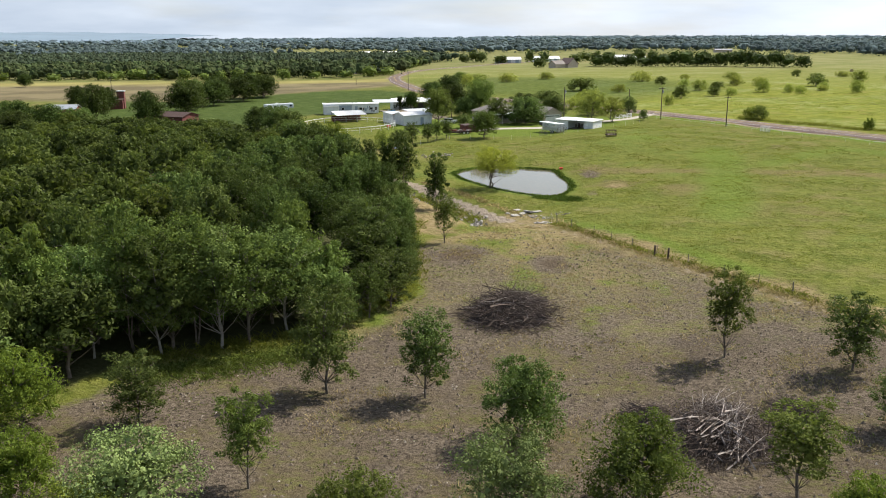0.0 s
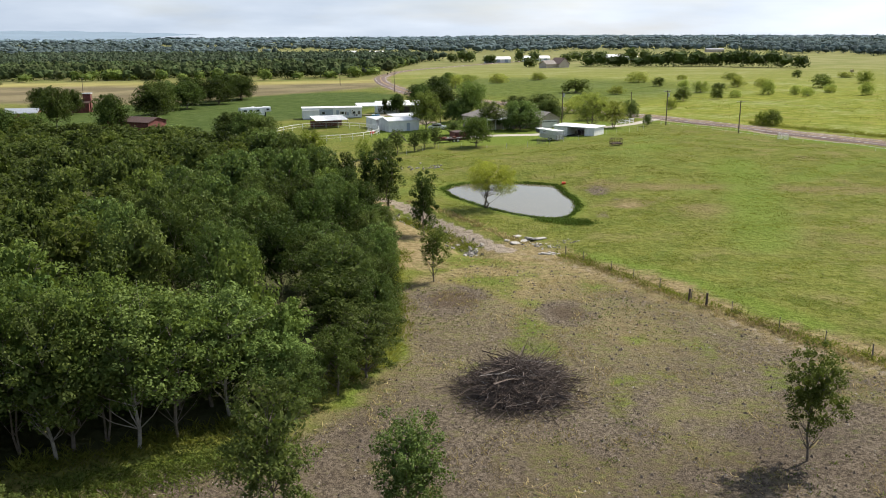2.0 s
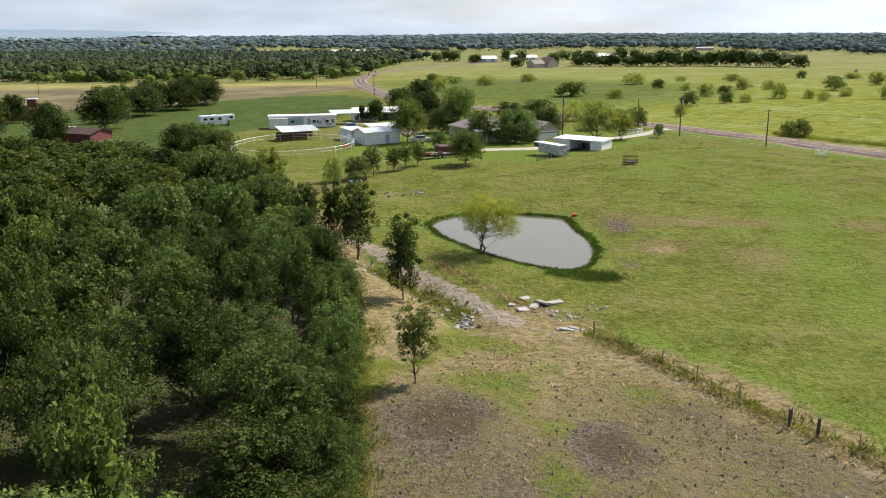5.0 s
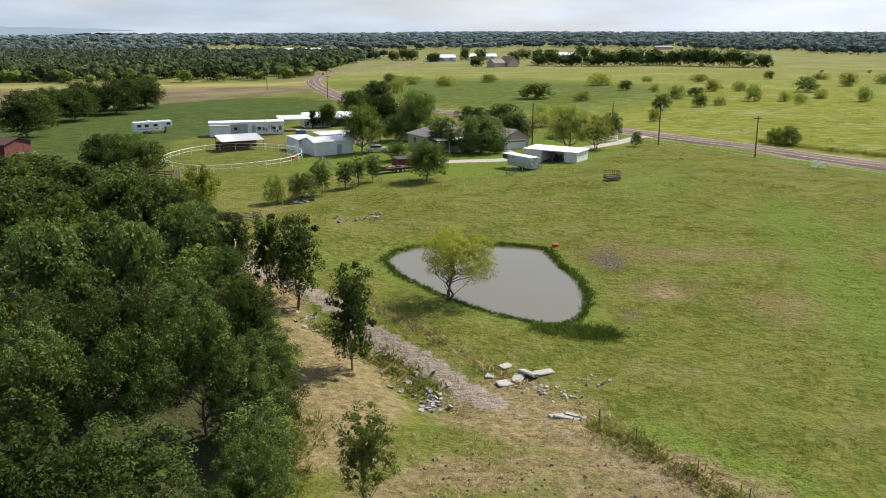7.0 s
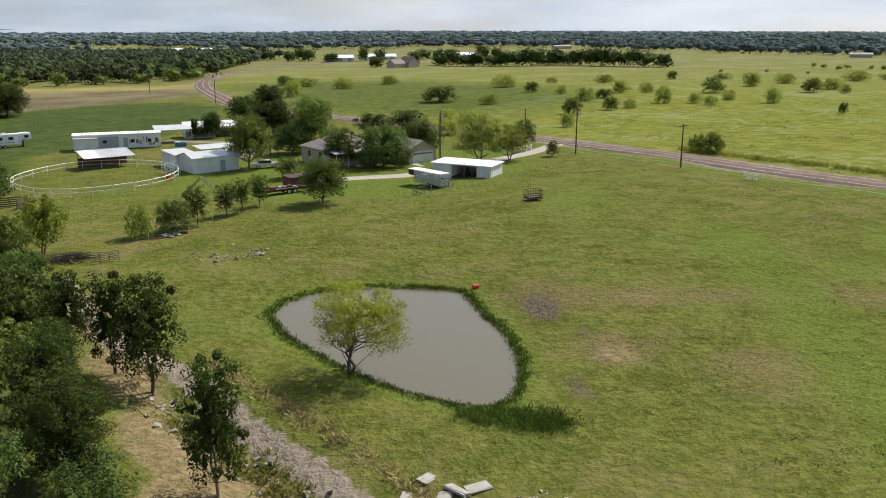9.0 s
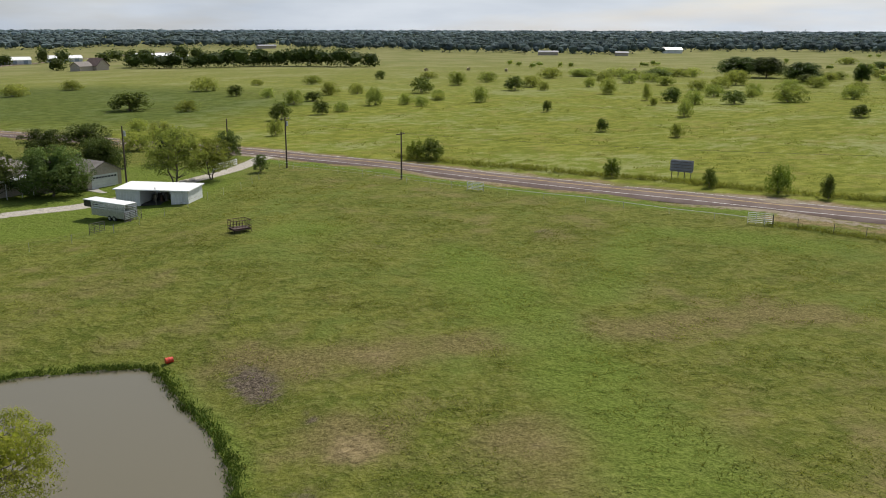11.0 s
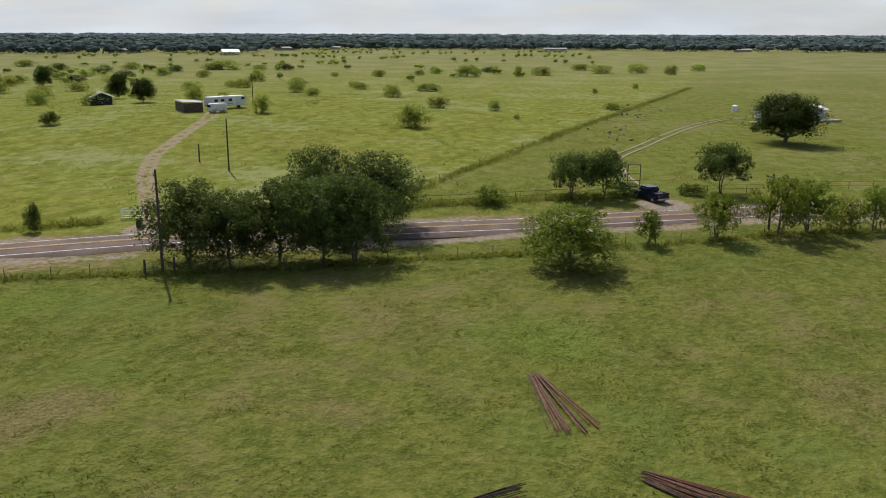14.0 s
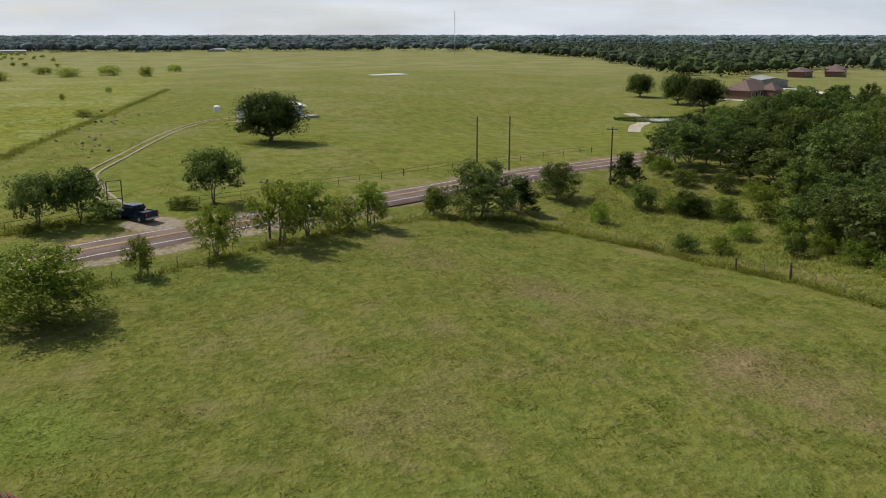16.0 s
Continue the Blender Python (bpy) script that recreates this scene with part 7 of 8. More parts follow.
# ---- stuff: joined trees that stand too deep or too far to be told apart ----
def joined(name, rows, label):
    """Trees of the known kinds joined into one mesh for leaves and one for trunks."""
    out, mats = {}, {}
    for key, x, y, h, w in rows:
        h0, w0, trunk, crown = SPECIES[key]
        co = np.empty(len(crown.vertices) * 3, np.float32)
        crown.vertices.foreach_get("co", co)
        co = co.reshape(-1, 4, 3)
        far = math.hypot(x + 10, y - 80) > 75
        if far:
            co = co[::5]
            mid = co.mean(1, keepdims=True)
            co = mid + (co - mid) * 2.0
        else:
            co = co[::3]
            mid = co.mean(1, keepdims=True)
            co = mid + (co - mid) * 1.6
        co = co.reshape(-1, 3)
        a = random.uniform(0, 6.28)
        q = np.stack([(co[:, 0] * math.cos(a) - co[:, 1] * math.sin(a)) * w / w0 + x, (co[:, 0] * math.sin(a) + co[:, 1] * math.cos(a)) * w / w0 + y, co[:, 2] * h / h0 + ground_z(x, y)], -1)
        m = crown.materials[0]
        out.setdefault(m.name, []).append(q.reshape(-1, 4, 3))
        mats[m.name] = m
    base = new(name)
    tagged(base, label, "wood", kind="stuff")
    for k, v in out.items():
        share("crowns", quads("crowns", np.concatenate(v), mats[k]), base)
    return base


joined("wood_interior", wood_rest, "dense dark green canopy of the wood")


def canopy(name, xy, height, width, cards_each, card, material, label, seed, fine=2):
    """Far woods: many small ragged crowns in one mesh."""
    rng = np.random.default_rng(seed)
    n = len(xy)
    z = land(xy[:, 0], xy[:, 1])
    one = rng.uniform(0, 1, n)
    h, w = height * rng.uniform(0.68, 1.22, n), width * rng.uniform(0.75, 1.3, n)
    t = rng.normal(size=(n, cards_each, 3))
    t /= np.linalg.norm(t, axis=2)[:, :, None]
    t = np.sign(t) * np.abs(t) ** np.array([0.85, 0.85, 0.6])
    rad = rng.uniform(0.6, 1.0, (n, cards_each, 1))
    c = t * rad * np.stack([w / 2, w / 2, h * 0.42], -1)[:, None, :]
    c[:, :, 2] += (h * 0.52)[:, None] - 0.22 * h[:, None] * rng.uniform(0, 1, (n, cards_each)) ** 2
    c += np.concatenate([xy, z[:, None]], 1)[:, None, :]
    ob = new(name, quads(name, cards(rng, c.reshape(-1, 3), card, card * 0.8, t.reshape(-1, 3)), material))
    bm = bmesh.new()
    bmesh.ops.create_icosphere(bm, subdivisions=fine, radius=1)
    unit, tri = np.array([v.co[:] for v in bm.verts]), np.array([[v.index for v in f.verts] for f in bm.faces])
    bm.free()
    lump = unit[None] * rng.uniform(0.55, 1.0, (n, len(unit), 1)) * np.stack([w * 0.44, w * 0.44, h * 0.38], -1)[:, None, :]
    lump[:, :, 2] += (h * 0.50)[:, None]
    lump += np.concatenate([xy, z[:, None]], 1)[:, None, :]
    me = bpy.data.meshes.new("crown_masses")
    me.from_pydata(lump.reshape(-1, 3).tolist(), [], (tri[None] + len(unit) * np.arange(n)[:, None, None]).reshape(-1, 3).tolist())
    me.materials.append(material)
    share("crown_mass", me, ob)
    return tagged(ob, label, "wood", kind="stuff")


fr = np.random.default_rng(11)


def band(x0, x1, y0, y1, n, gap_scale, keep, seed):
    """Random places in a box, left out in clearings."""
    rng = np.random.default_rng(seed)
    p = rng.uniform((x0, y0), (x1, y1), (n, 2))
    f = np.array([noise.noise(Vector((x / gap_scale, y / gap_scale, seed * 3.1))) for x, y in p])
    return p[f > keep]


NORTH_WOODS = [(-900, 620), (-281, 564), (-193, 568), (-150, 550), (-78, 547), (-47, 558), (-36, 640), (-22, 745), (5, 870), (10, 930), (-60, 1010), (-300, 1060), (-900, 1150)]
p = fr.uniform((-900, 540), (40, 1150), (5600, 2))
p = p[inside(p[:, 0], p[:, 1], NORTH_WOODS) > 0]
front = inside(p[:, 0], p[:, 1], [(-520, 560), (-281, 560), (-60, 540), (-20, 660), (10, 860), (-60, 700), (-520, 690)]) > 0
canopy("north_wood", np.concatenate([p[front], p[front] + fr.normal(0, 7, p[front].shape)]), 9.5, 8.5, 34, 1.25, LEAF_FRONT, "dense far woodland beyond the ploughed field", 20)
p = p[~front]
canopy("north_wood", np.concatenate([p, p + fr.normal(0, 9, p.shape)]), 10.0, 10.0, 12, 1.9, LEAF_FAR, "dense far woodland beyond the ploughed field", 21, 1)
edge = np.array(spline([(-900, 618), (-281, 561), (-193, 565), (-150, 547), (-78, 544), (-47, 555), (-38, 640), (-24, 745)], 11))
edge = edge + fr.normal(0, 4, edge.shape)
canopy("wood_edge", edge, 7.0, 9.5, 130, 1.2, LEAF_ELM, "lighter trees along the edge of the far wood", 22)
row = np.array([(150, 660), (157, 657), (163, 655), (171, 654), (178, 652), (184, 650), (190, 650), (196, 645), (201, 640), (206, 634), (211, 628), (215, 620), (220, 612), (226, 603), (232, 596), (239, 588),
                (134, 668), (140, 665), (127, 678), (121, 690)], float)
canopy("tree_row", row, 11.5, 13.5, 300, 1.3, LEAF_DARK, "dark tree row on the far farm", 23)
canopy("farm_trees", np.array([(52, 795), (78, 800), (88, 770), (118, 790), (128, 800), (145, 775), (20, 830), (30, 838), (36, 826), (176, 795), (186, 790), (75, 690), (120, 700)], float), 12.0, 12.0, 200, 1.6, LEAF_OAK, "trees round the far farm", 24)

# skyline woods, ring by ring, distance haze put into their leaf colour
belt = []
for r0, r1, n, keep, seed in ((1050, 1500, 4200, -0.22, 31), (1500, 2300, 5200, -0.32, 32), (2300, 3300, 4000, -0.35, 33), (3300, 4600, 4000, -0.5, 34)):
    rng = np.random.default_rng(seed)
    ang, rad = rng.uniform(radians(-60), radians(165), n), np.sqrt(rng.uniform(r0 ** 2, r1 ** 2, n))
    q = np.stack([15 + rad * np.sin(ang), 90 + rad * np.cos(ang)], -1)
    f = np.array([noise.noise(Vector((x / 260, y / 420, seed))) for x, y in q])
    belt.append(q[f > keep])
canopy("skyline_wood", belt[0], 11.5, 17, 14, 2.4, LEAF_BELT_HAZED, "dark woods along the skyline, tinted for haze", 41, 1)
canopy("skyline_wood", belt[1], 12.5, 20, 10, 3.4, LEAF_BELT_HAZED, "dark woods along the skyline, tinted for haze", 42, 1)
canopy("skyline_wood", belt[2], 14, 30, 4, 5.0, LEAF_HAZE, "woods on the horizon, tinted blue for haze", 43, 1)
canopy("skyline_wood", belt[3], 15, 44, 4, 6.0, LEAF_HAZE, "woods on the horizon, tinted blue for haze", 44, 1)
SE_WOODS = [(378, -182), (402, -170), (523, -220), (709, -287), (972, -336), (1100, -420), (1100, -1000), (330, -1000), (300, -520), (385, -330), (415, -270), (400, -225)]
p = fr.uniform((290, -1000), (1100, -160), (3600, 2))
p = p[(inside(p[:, 0], p[:, 1], SE_WOODS) > 0)]
front = np.hypot(p[:, 0] - 38, p[:, 1] - 110) < 560
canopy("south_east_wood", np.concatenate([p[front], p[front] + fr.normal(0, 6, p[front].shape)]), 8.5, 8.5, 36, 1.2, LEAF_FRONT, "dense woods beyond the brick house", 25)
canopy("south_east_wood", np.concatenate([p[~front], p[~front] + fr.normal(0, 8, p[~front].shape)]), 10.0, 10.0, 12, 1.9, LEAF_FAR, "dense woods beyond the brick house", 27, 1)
NE_WOODS = [(330, 960), (357, 905), (408, 856), (437, 764), (478, 670), (505, 655), (550, 690), (660, 726), (720, 650), (770, 575), (860, 450), (960, 490), (1050, 350), (1130, 160), (1090, -50), (1110, -250),
            (1400, -300), (1400, 200), (1250, 500), (1000, 800), (820, 1000), (560, 1200), (400, 1150)]
p = fr.uniform((330, -300), (1400, 1200), (4600, 2))
f = np.array([noise.noise(Vector((x / 160, y / 160, 7.7))) for x, y in p])
p = p[(inside(p[:, 0], p[:, 1], NE_WOODS) > 0) & (f > -0.22)]
# These crowns take the haze-tinted skyline leaf.
canopy("north_east_wood", np.concatenate([p, p + fr.normal(0, 9, p.shape)]), 10.0, 11.0, 16, 1.7, LEAF_BELT_HAZED, "dark woods beyond the hay meadow, tinted for haze", 28, 1)
p = band(300, 1050, 120, 560, 900, 70, 0.16, 51)
p = p[inside(p[:, 0], p[:, 1], NE_WOODS) < 0]
canopy("far_scrub", p[np.hypot(p[:, 0] - 20, p[:, 1] - 110) > 390], 3.6, 4.6, 34, 0.9, LEAF_MESQ, "scattered far scrub in the meadow", 26, 1)
# Far hill; its blue is distance haze put into the colour.
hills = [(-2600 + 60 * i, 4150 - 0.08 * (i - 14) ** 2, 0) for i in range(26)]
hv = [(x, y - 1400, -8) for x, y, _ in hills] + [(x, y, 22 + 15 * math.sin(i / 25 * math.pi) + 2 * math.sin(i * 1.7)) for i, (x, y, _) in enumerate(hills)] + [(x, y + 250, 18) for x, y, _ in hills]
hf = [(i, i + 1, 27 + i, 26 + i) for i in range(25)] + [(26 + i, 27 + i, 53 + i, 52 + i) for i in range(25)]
tagged(sheet("far_hill", hv, hf, plain("far_hill_haze_blue", (0.15, 0.205, 0.255), 1.0, vary=0.10, scale=0.004), smooth=True), "low hill on the horizon, tinted blue for haze", "hill", kind="structure")


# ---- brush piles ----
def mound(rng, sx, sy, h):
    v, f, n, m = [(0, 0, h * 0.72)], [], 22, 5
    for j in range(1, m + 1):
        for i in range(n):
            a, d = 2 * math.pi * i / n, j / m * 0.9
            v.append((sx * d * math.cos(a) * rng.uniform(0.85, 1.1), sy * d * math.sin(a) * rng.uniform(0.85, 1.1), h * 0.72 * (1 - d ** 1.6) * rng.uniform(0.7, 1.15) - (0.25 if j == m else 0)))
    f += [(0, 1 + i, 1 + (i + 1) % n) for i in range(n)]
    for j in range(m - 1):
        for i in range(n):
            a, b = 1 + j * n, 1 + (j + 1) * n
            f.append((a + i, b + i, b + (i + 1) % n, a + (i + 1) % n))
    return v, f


br = np.random.default_rng(77)
pile = thing("brush_pile", *at(6.7, 81.6), "large heap of cut dark grey branches on bare soil", "brush pile", "brush piles")
# Solid dark mound fills the heap beneath its branches.
sheet("heap_core", *mound(br, 4.2, 4.6, 1.5), plain("dark_heap_core", (0.035, 0.026, 0.022), 0.95, vary=0.4, scale=2), pile)
sheet("branches", *twigs(br, 3400, 5.2, 5.8, 2.2, 2.0, 0.018, 0.5), DEADWOOD, pile)["kind"] = "stuff"
sheet("long_branches", *twigs(br, 260, 4.4, 4.8, 2.2, 4.2, 0.042, 0.12), DEADWOOD, pile)["kind"] = "stuff"
sheet("pale_branches", *twigs(br, 150, 4.6, 5.0, 2.2, 3.0, 0.024, 0.15), DEADWOOD_PALE, pile)["kind"] = "stuff"
pile2 = thing("brush_pile", *at(19.0, 54.2), "heap of bleached pale branches and grey twigs", "brush pile", "brush piles")
# Same kind of dark mound, a little lighter.
sheet("heap_core", *mound(br, 4.0, 5.2, 0.9), plain("dark_heap_core", (0.045, 0.034, 0.028), 0.95, vary=0.4, scale=2), pile2)
sheet("branches", *twigs(br, 2200, 5.2, 6.6, 1.7, 2.4, 0.020, 0.4, 1.2), DEADWOOD, pile2)["kind"] = "stuff"
sheet("pale_branches", *twigs(br, 190, 2.6, 5.2, 2.0, 4.2, 0.040, 0.22, 1.05), DEADWOOD_PALE, pile2)["kind"] = "stuff"
pile3 = thing("brush_pile", *at(14.6, 58.2), "low scatter of grey cut branches", "brush pile", "brush piles")
sheet("branches", *twigs(br, 420, 2.2, 1.6, 0.8, 1.7, 0.025), DEADWOOD, pile3)["kind"] = "stuff"
pile4 = thing("brush_pile", *at(25.0, 57.0), "low heap of dark twigs and roots", "brush pile", "brush piles")
sheet("branches", *twigs(br, 700, 2.6, 2.6, 0.9, 1.6, 0.018), DEADWOOD, pile4)["kind"] = "stuff"


# ---- rusty pipes in the pasture ----
def pipe_pile(x, y, turn, n, ln, spread, fan, mats, label):
    ob = thing("pipe_pile", x, y, ground_z(x, y), turn, label, "pipe pile", "pipe piles")
    z0 = ground_z(x, y)
    c, s = math.cos(radians(turn)), math.sin(radians(turn))
    for i in range(n):
        u = random.uniform(-1, 1)
        a0, a1 = (-ln / 2 + random.uniform(-0.5, 0.5), u * spread), (ln / 2 + random.uniform(-0.7, 0.7), u * fan + random.uniform(-0.4, 0.4))
        pts = []
        for px, py in (a0, a1):
            wx, wy = x + px * c - py * s, y + px * s + py * c
            pts.append((px, py, ground_z(wx, wy) - z0 + 0.10 + 0.22 * random.random() * (1 - abs(u))))
        part("pipe", rod(bmesh.new(), pts[0], pts[1], 0.034, sides=6), random.choice(mats), ob)
    return ob


pipe_pile(80.4, 114.1, 202.6, 22, 8.3, 0.45, 1.7, (RUST, RUST_DARK, RUST_DARK, RUST), "fan of rusty steel pipes lying in grass")
pipe_pile(69.6, 104.5, 242, 30, 9.0, 0.6, 1.6, (RUST, RUST_DARK, RUST), "pile of rusty red pipes lying in grass")
pipe_pile(66.2, 118.2, -50, 9, 7.5, 0.7, 0.4, (RUST_DARK, RUST, DARK_STEEL), "few long dark pipes lying in grass")


# ---- concrete slabs, rubble and small things ----
def slab(x, y, w, d, h, turn, tilt=0.0, lift=0.0):
    bm = boxed(w * 0.78, d * 0.78, h * 0.8, 0, 0, 0, bevel=0.04)
    for v in bm.verts:
        v.co.x += random.uniform(-0.08, 0.08)
        v.co.y += random.uniform(-0.08, 0.08)
    me = bpy.data.meshes.new("concrete_slab")
    bm.to_mesh(me)
    bm.free()
    me.materials.append(CONCRETE)
    ob = new("concrete_slab", me)
    ob.matrix_basis = pose(x, y, ground_z(x, y) - 0.04 + lift, tilt, tilt * 0.6, turn)
    return tagged(ob, "broken pale concrete slab dumped on the grass", "slab", "concrete slabs")


for a in ((10.9, 128.6, 1.7, 1.2, 0.22, 20, 6), (12.0, 129.2, 1.9, 1.0, 0.24, 65, -5), (12.9, 129.6, 2.4, 0.8, 0.3, 120, 8, 0.15), (14.2, 129.8, 1.9, 1.3, 0.2, 15, -3), (11.4, 131.6, 1.5, 1.0, 0.2, 40, 4),
          (14.2, 121.4, 2.4, 0.5, 0.2, -25, 2), (14.9, 121.5, 2.2, 0.5, 0.2, -35, 3), (13.6, 121.9, 1.4, 0.8, 0.16, 10, 2), (9.9, 130.2, 1.2, 0.8, 0.18, 75, 5)):
    slab(*a)


def rubble(name, centre, n, seed, label, size=0.3, material=STONE):
    """A spill of broken lumps, each an uneven block, in one mesh."""
    rng = np.random.default_rng(seed)
    v, f = [], []
    for cx, cy, sx, sy, share_n in centre:
        for _ in range(int(n * share_n)):
            x, y = rng.normal(cx, sx), rng.normal(cy, sy)
            s = size * rng.uniform(0.4, 1.7)
            z = ground_z(x, y) + s * 0.12
            k = len(v)
            c = np.array([(i, j, m) for m in (-1, 1) for j in (-1, 1) for i in (-1, 1)], float) * np.array([s * 0.5, s * rng.uniform(0.3, 0.5), s * rng.uniform(0.18, 0.35)])
            c += rng.normal(0, s * 0.09, c.shape)
            a = rng.uniform(0, 6.28)
            r = np.array([[math.cos(a), -math.sin(a), 0], [math.sin(a), math.cos(a), 0], [rng.normal(0, 0.3), rng.normal(0, 0.3), 1]])
            v += [tuple(q + (x, y, z)) for q in c @ r.T]
            f += [tuple(k + i for i in q) for q in ((0, 2, 3, 1), (4, 5, 7, 6), (0, 1, 5, 4), (2, 6, 7, 3), (0, 4, 6, 2), (1, 3, 7, 5))]
    return tagged(sheet(name, v, f, material), label, "rubble", kind="stuff")


rubble("rubble", [(14.6, 125.8, 1.2, 0.9, 1.0), (16.6, 127.4, 0.9, 0.7, 0.4), (12.6, 127.2, 0.8, 0.6, 0.5)], 34, 61, "broken concrete lumps spilled beside slabs", 0.17, CONCRETE)
rubble("rubble", [(-5.6, 145.6, 0.9, 1.3, 0.7), (-4.4, 142.6, 0.6, 1.0, 0.5), (-1.9, 139.6, 1.1, 1.0, 0.7), (1.2, 135.6, 1.2, 1.2, 0.7), (3.6, 131.0, 0.9, 1.2, 1.0), (5.0, 128.4, 0.6, 0.9, 1.0)], 26, 62,
       "dark and pale rubble in the ditch below the track", 0.26)
rubble("rubble", [(5.2, 127.8, 0.5, 0.7, 1.0), (-5.6, 146.5, 0.5, 0.6, 0.4)], 36, 63, "white broken concrete in the ditch", 0.28, CONCRETE)
rubble("stone_heap", [(-2.0, 184, 2.0, 1.2, 1.0)], 60, 64, "small heap of pale stones in the pasture", 0.26, STONE)
rubble("field_debris", [(220, 108, 9, 3, 0.5), (262, 106, 10, 3, 0.6), (290, 102, 8, 3, 0.6)], 44, 65, "old grey debris strewn along the meadow fence", 0.34, DEADWOOD)
drum = thing("red_drum", *at(22.9, 167.6), "red plastic drum lying at the pond's edge", "drum")
part("barrel", rod(bmesh.new(), (-0.3, 0, 0.22), (0.3, 0.08, 0.23), 0.24, 0.24, 16), RED_PLASTIC, drum)
part("hoop", rod(bmesh.new(), (-0.03, 0.03, 0.225), (0.03, 0.04, 0.228), 0.255, 0.255, 16), RED_PLASTIC, drum)
drum2 = thing("red_tub", *at(-14.9, 238.3), "orange-red feed tub inside the pen", "tub")
part("tub", rod(bmesh.new(), (0, 0, 0), (0, 0, 0.5), 0.5, 0.6, 14), RED_PLASTIC, drum2)


# ---- grass, reeds and weeds ----
def blades(name, xy, height, spread, per, material, label, seed, wide=0.05, droop=0.9):
    """Tufts of narrow leaning blades in one mesh."""
    rng = np.random.default_rng(seed)
    n = len(xy)
    z = land(xy[:, 0], xy[:, 1])
    s = rng.uniform(0.55, 1.45, n)
    root = np.concatenate([xy, z[:, None] - 0.03], 1)[:, None, :] + rng.normal(0, 1, (n, per, 3)) * np.stack([s * spread, s * spread, 0 * s], -1)[:, None, :]
    lean = rng.normal(0, droop, (n, per, 2))
    h = height * s[:, None] * rng.uniform(0.6, 1.3, (n, per))
    tip = root + np.concatenate([lean * h[:, :, None], h[:, :, None]], 2)
    mid = root * 0.45 + tip * 0.55 + np.array([0, 0, 0.08]) * h[:, :, None]
    a = rng.uniform(0, 6.28, (n, per))
    w = np.stack([np.cos(a), np.sin(a), 0 * a], -1) * wide * s[:, None, None]
    me = quads(name, np.stack([root - w, mid - w * 0.9, tip, mid + w * 0.9], 2).reshape(-1, 4, 3), material)
    return tagged(new(name, me), label, "grass", kind="stuff")


gr = np.random.default_rng(91)
PASTURE = [(16, 120), (26, 101), (38, 81), (60, 46), (92, 45), (124, 50), (138, 59), (138, 73), (126, 93), (114, 118), (99, 152), (93, 166), (76, 205), (60, 243), (50, 232), (26, 208), (12, 204), (0, 205),
           (-14, 190), (-9, 165), (-2, 150), (6, 138)]
p = gr.uniform((-14, 40), (140, 245), (90000, 2))
p = p[(inside(p[:, 0], p[:, 1], PASTURE) > 0.3) & (inside(p[:, 0], p[:, 1], POND) < -0.8)]
f = np.array([noise.noise(Vector((x * 0.16, y * 0.16, 4.0))) + 0.6 * noise.noise(Vector((x * 0.7, y * 0.7, 9.0))) for x, y in p])
near = p[f > 0.12]
blades("pasture_grass", near, 0.13, 0.20, 6, TUFT, "grazed pasture grass in small uneven tufts", 92, 0.035, 1.3)
p = gr.uniform((-10, 40), (60, 128), (16000, 2))
p = p[inside(p[:, 0], p[:, 1], CLEARING) > -3]
f = np.array([noise.noise(Vector((x * 0.2, y * 0.2, 14.0))) for x, y in p])
blades("dry_grass", p[f > 0.08], 0.20, 0.16, 5, STRAW, "thin dry grass on the cleared soil", 93, 0.03)
shore = np.repeat(np.array(spline([*POND, POND[0]], 0.16)), 3, axis=0)
shore = shore + gr.normal(0, 0.28, shore.shape)
shore = shore[inside(shore[:, 0], shore[:, 1], POND) < 0.35]
blades("reeds", np.concatenate([shore, shore + gr.normal(0, 0.28, shore.shape)]), 0.22, 0.14, 6, REED, "dark green rushes fringing the pond", 94, 0.03, 0.45)
clump = gr.normal((18.6, 137.2), (0.9, 0.8), (1100, 2)) + np.outer(gr.uniform(-1, 1, 1100), (2.8, -1.4))
blades("reeds", clump[inside(clump[:, 0], clump[:, 1], POND) < 0], 0.26, 0.2, 7, REED, "dark green rushes fringing the pond", 95, 0.035, 0.6)


for cx, cy, rx, ry, a in ((240.5, -44, 13.5, 6.0, 71),):
    ang = gr.uniform(0, 2 * math.pi, 700)
    far = gr.uniform(1.0, 1.22, 700)
    u, v, c, s = rx * far * np.cos(ang), ry * far * np.sin(ang), math.cos(radians(a)), math.sin(radians(a))
    blades("reeds", np.stack([cx + u * c - v * s, cy + u * s + v * c], -1), 0.5, 0.35, 7, REED, "dark rushes round the distant stock pond", 110, 0.08)


def verge(pts, width, n, height, material, label, seed, name="tall_weeds"):
    line = np.array(spline(pts, 0.5))
    k = gr.integers(0, len(line), n)
    blades(name, line[k] + gr.normal(0, width, (n, 2)), height, 0.25, 8, material, label, seed, 0.05)


verge(FRONT, 0.35, 1000, 0.34, TUFT, "long grass along the roadside fence", 96)
verge([(15.5, 120.5), (19.8, 111.4), (25.4, 100.2), (33.3, 88.2), (37.6, 79.8), (46, 62)], 0.35, 550, 0.30, TUFT, "rough grass along the clearing fence", 97)
verge([(16, 119), (25, 99.5), (33, 87.6), (46, 61)], 0.5, 420, 0.30, STRAW, "dry stalks along the clearing fence", 98, "dry_stalks")
verge([(141, 58.5), (136.7, 54.9), (123.3, 48.6), (110.8, 45.2), (92.5, 43.7), (70, 42)], 0.4, 900, 0.45, TUFT, "long grass in the old fence", 99)
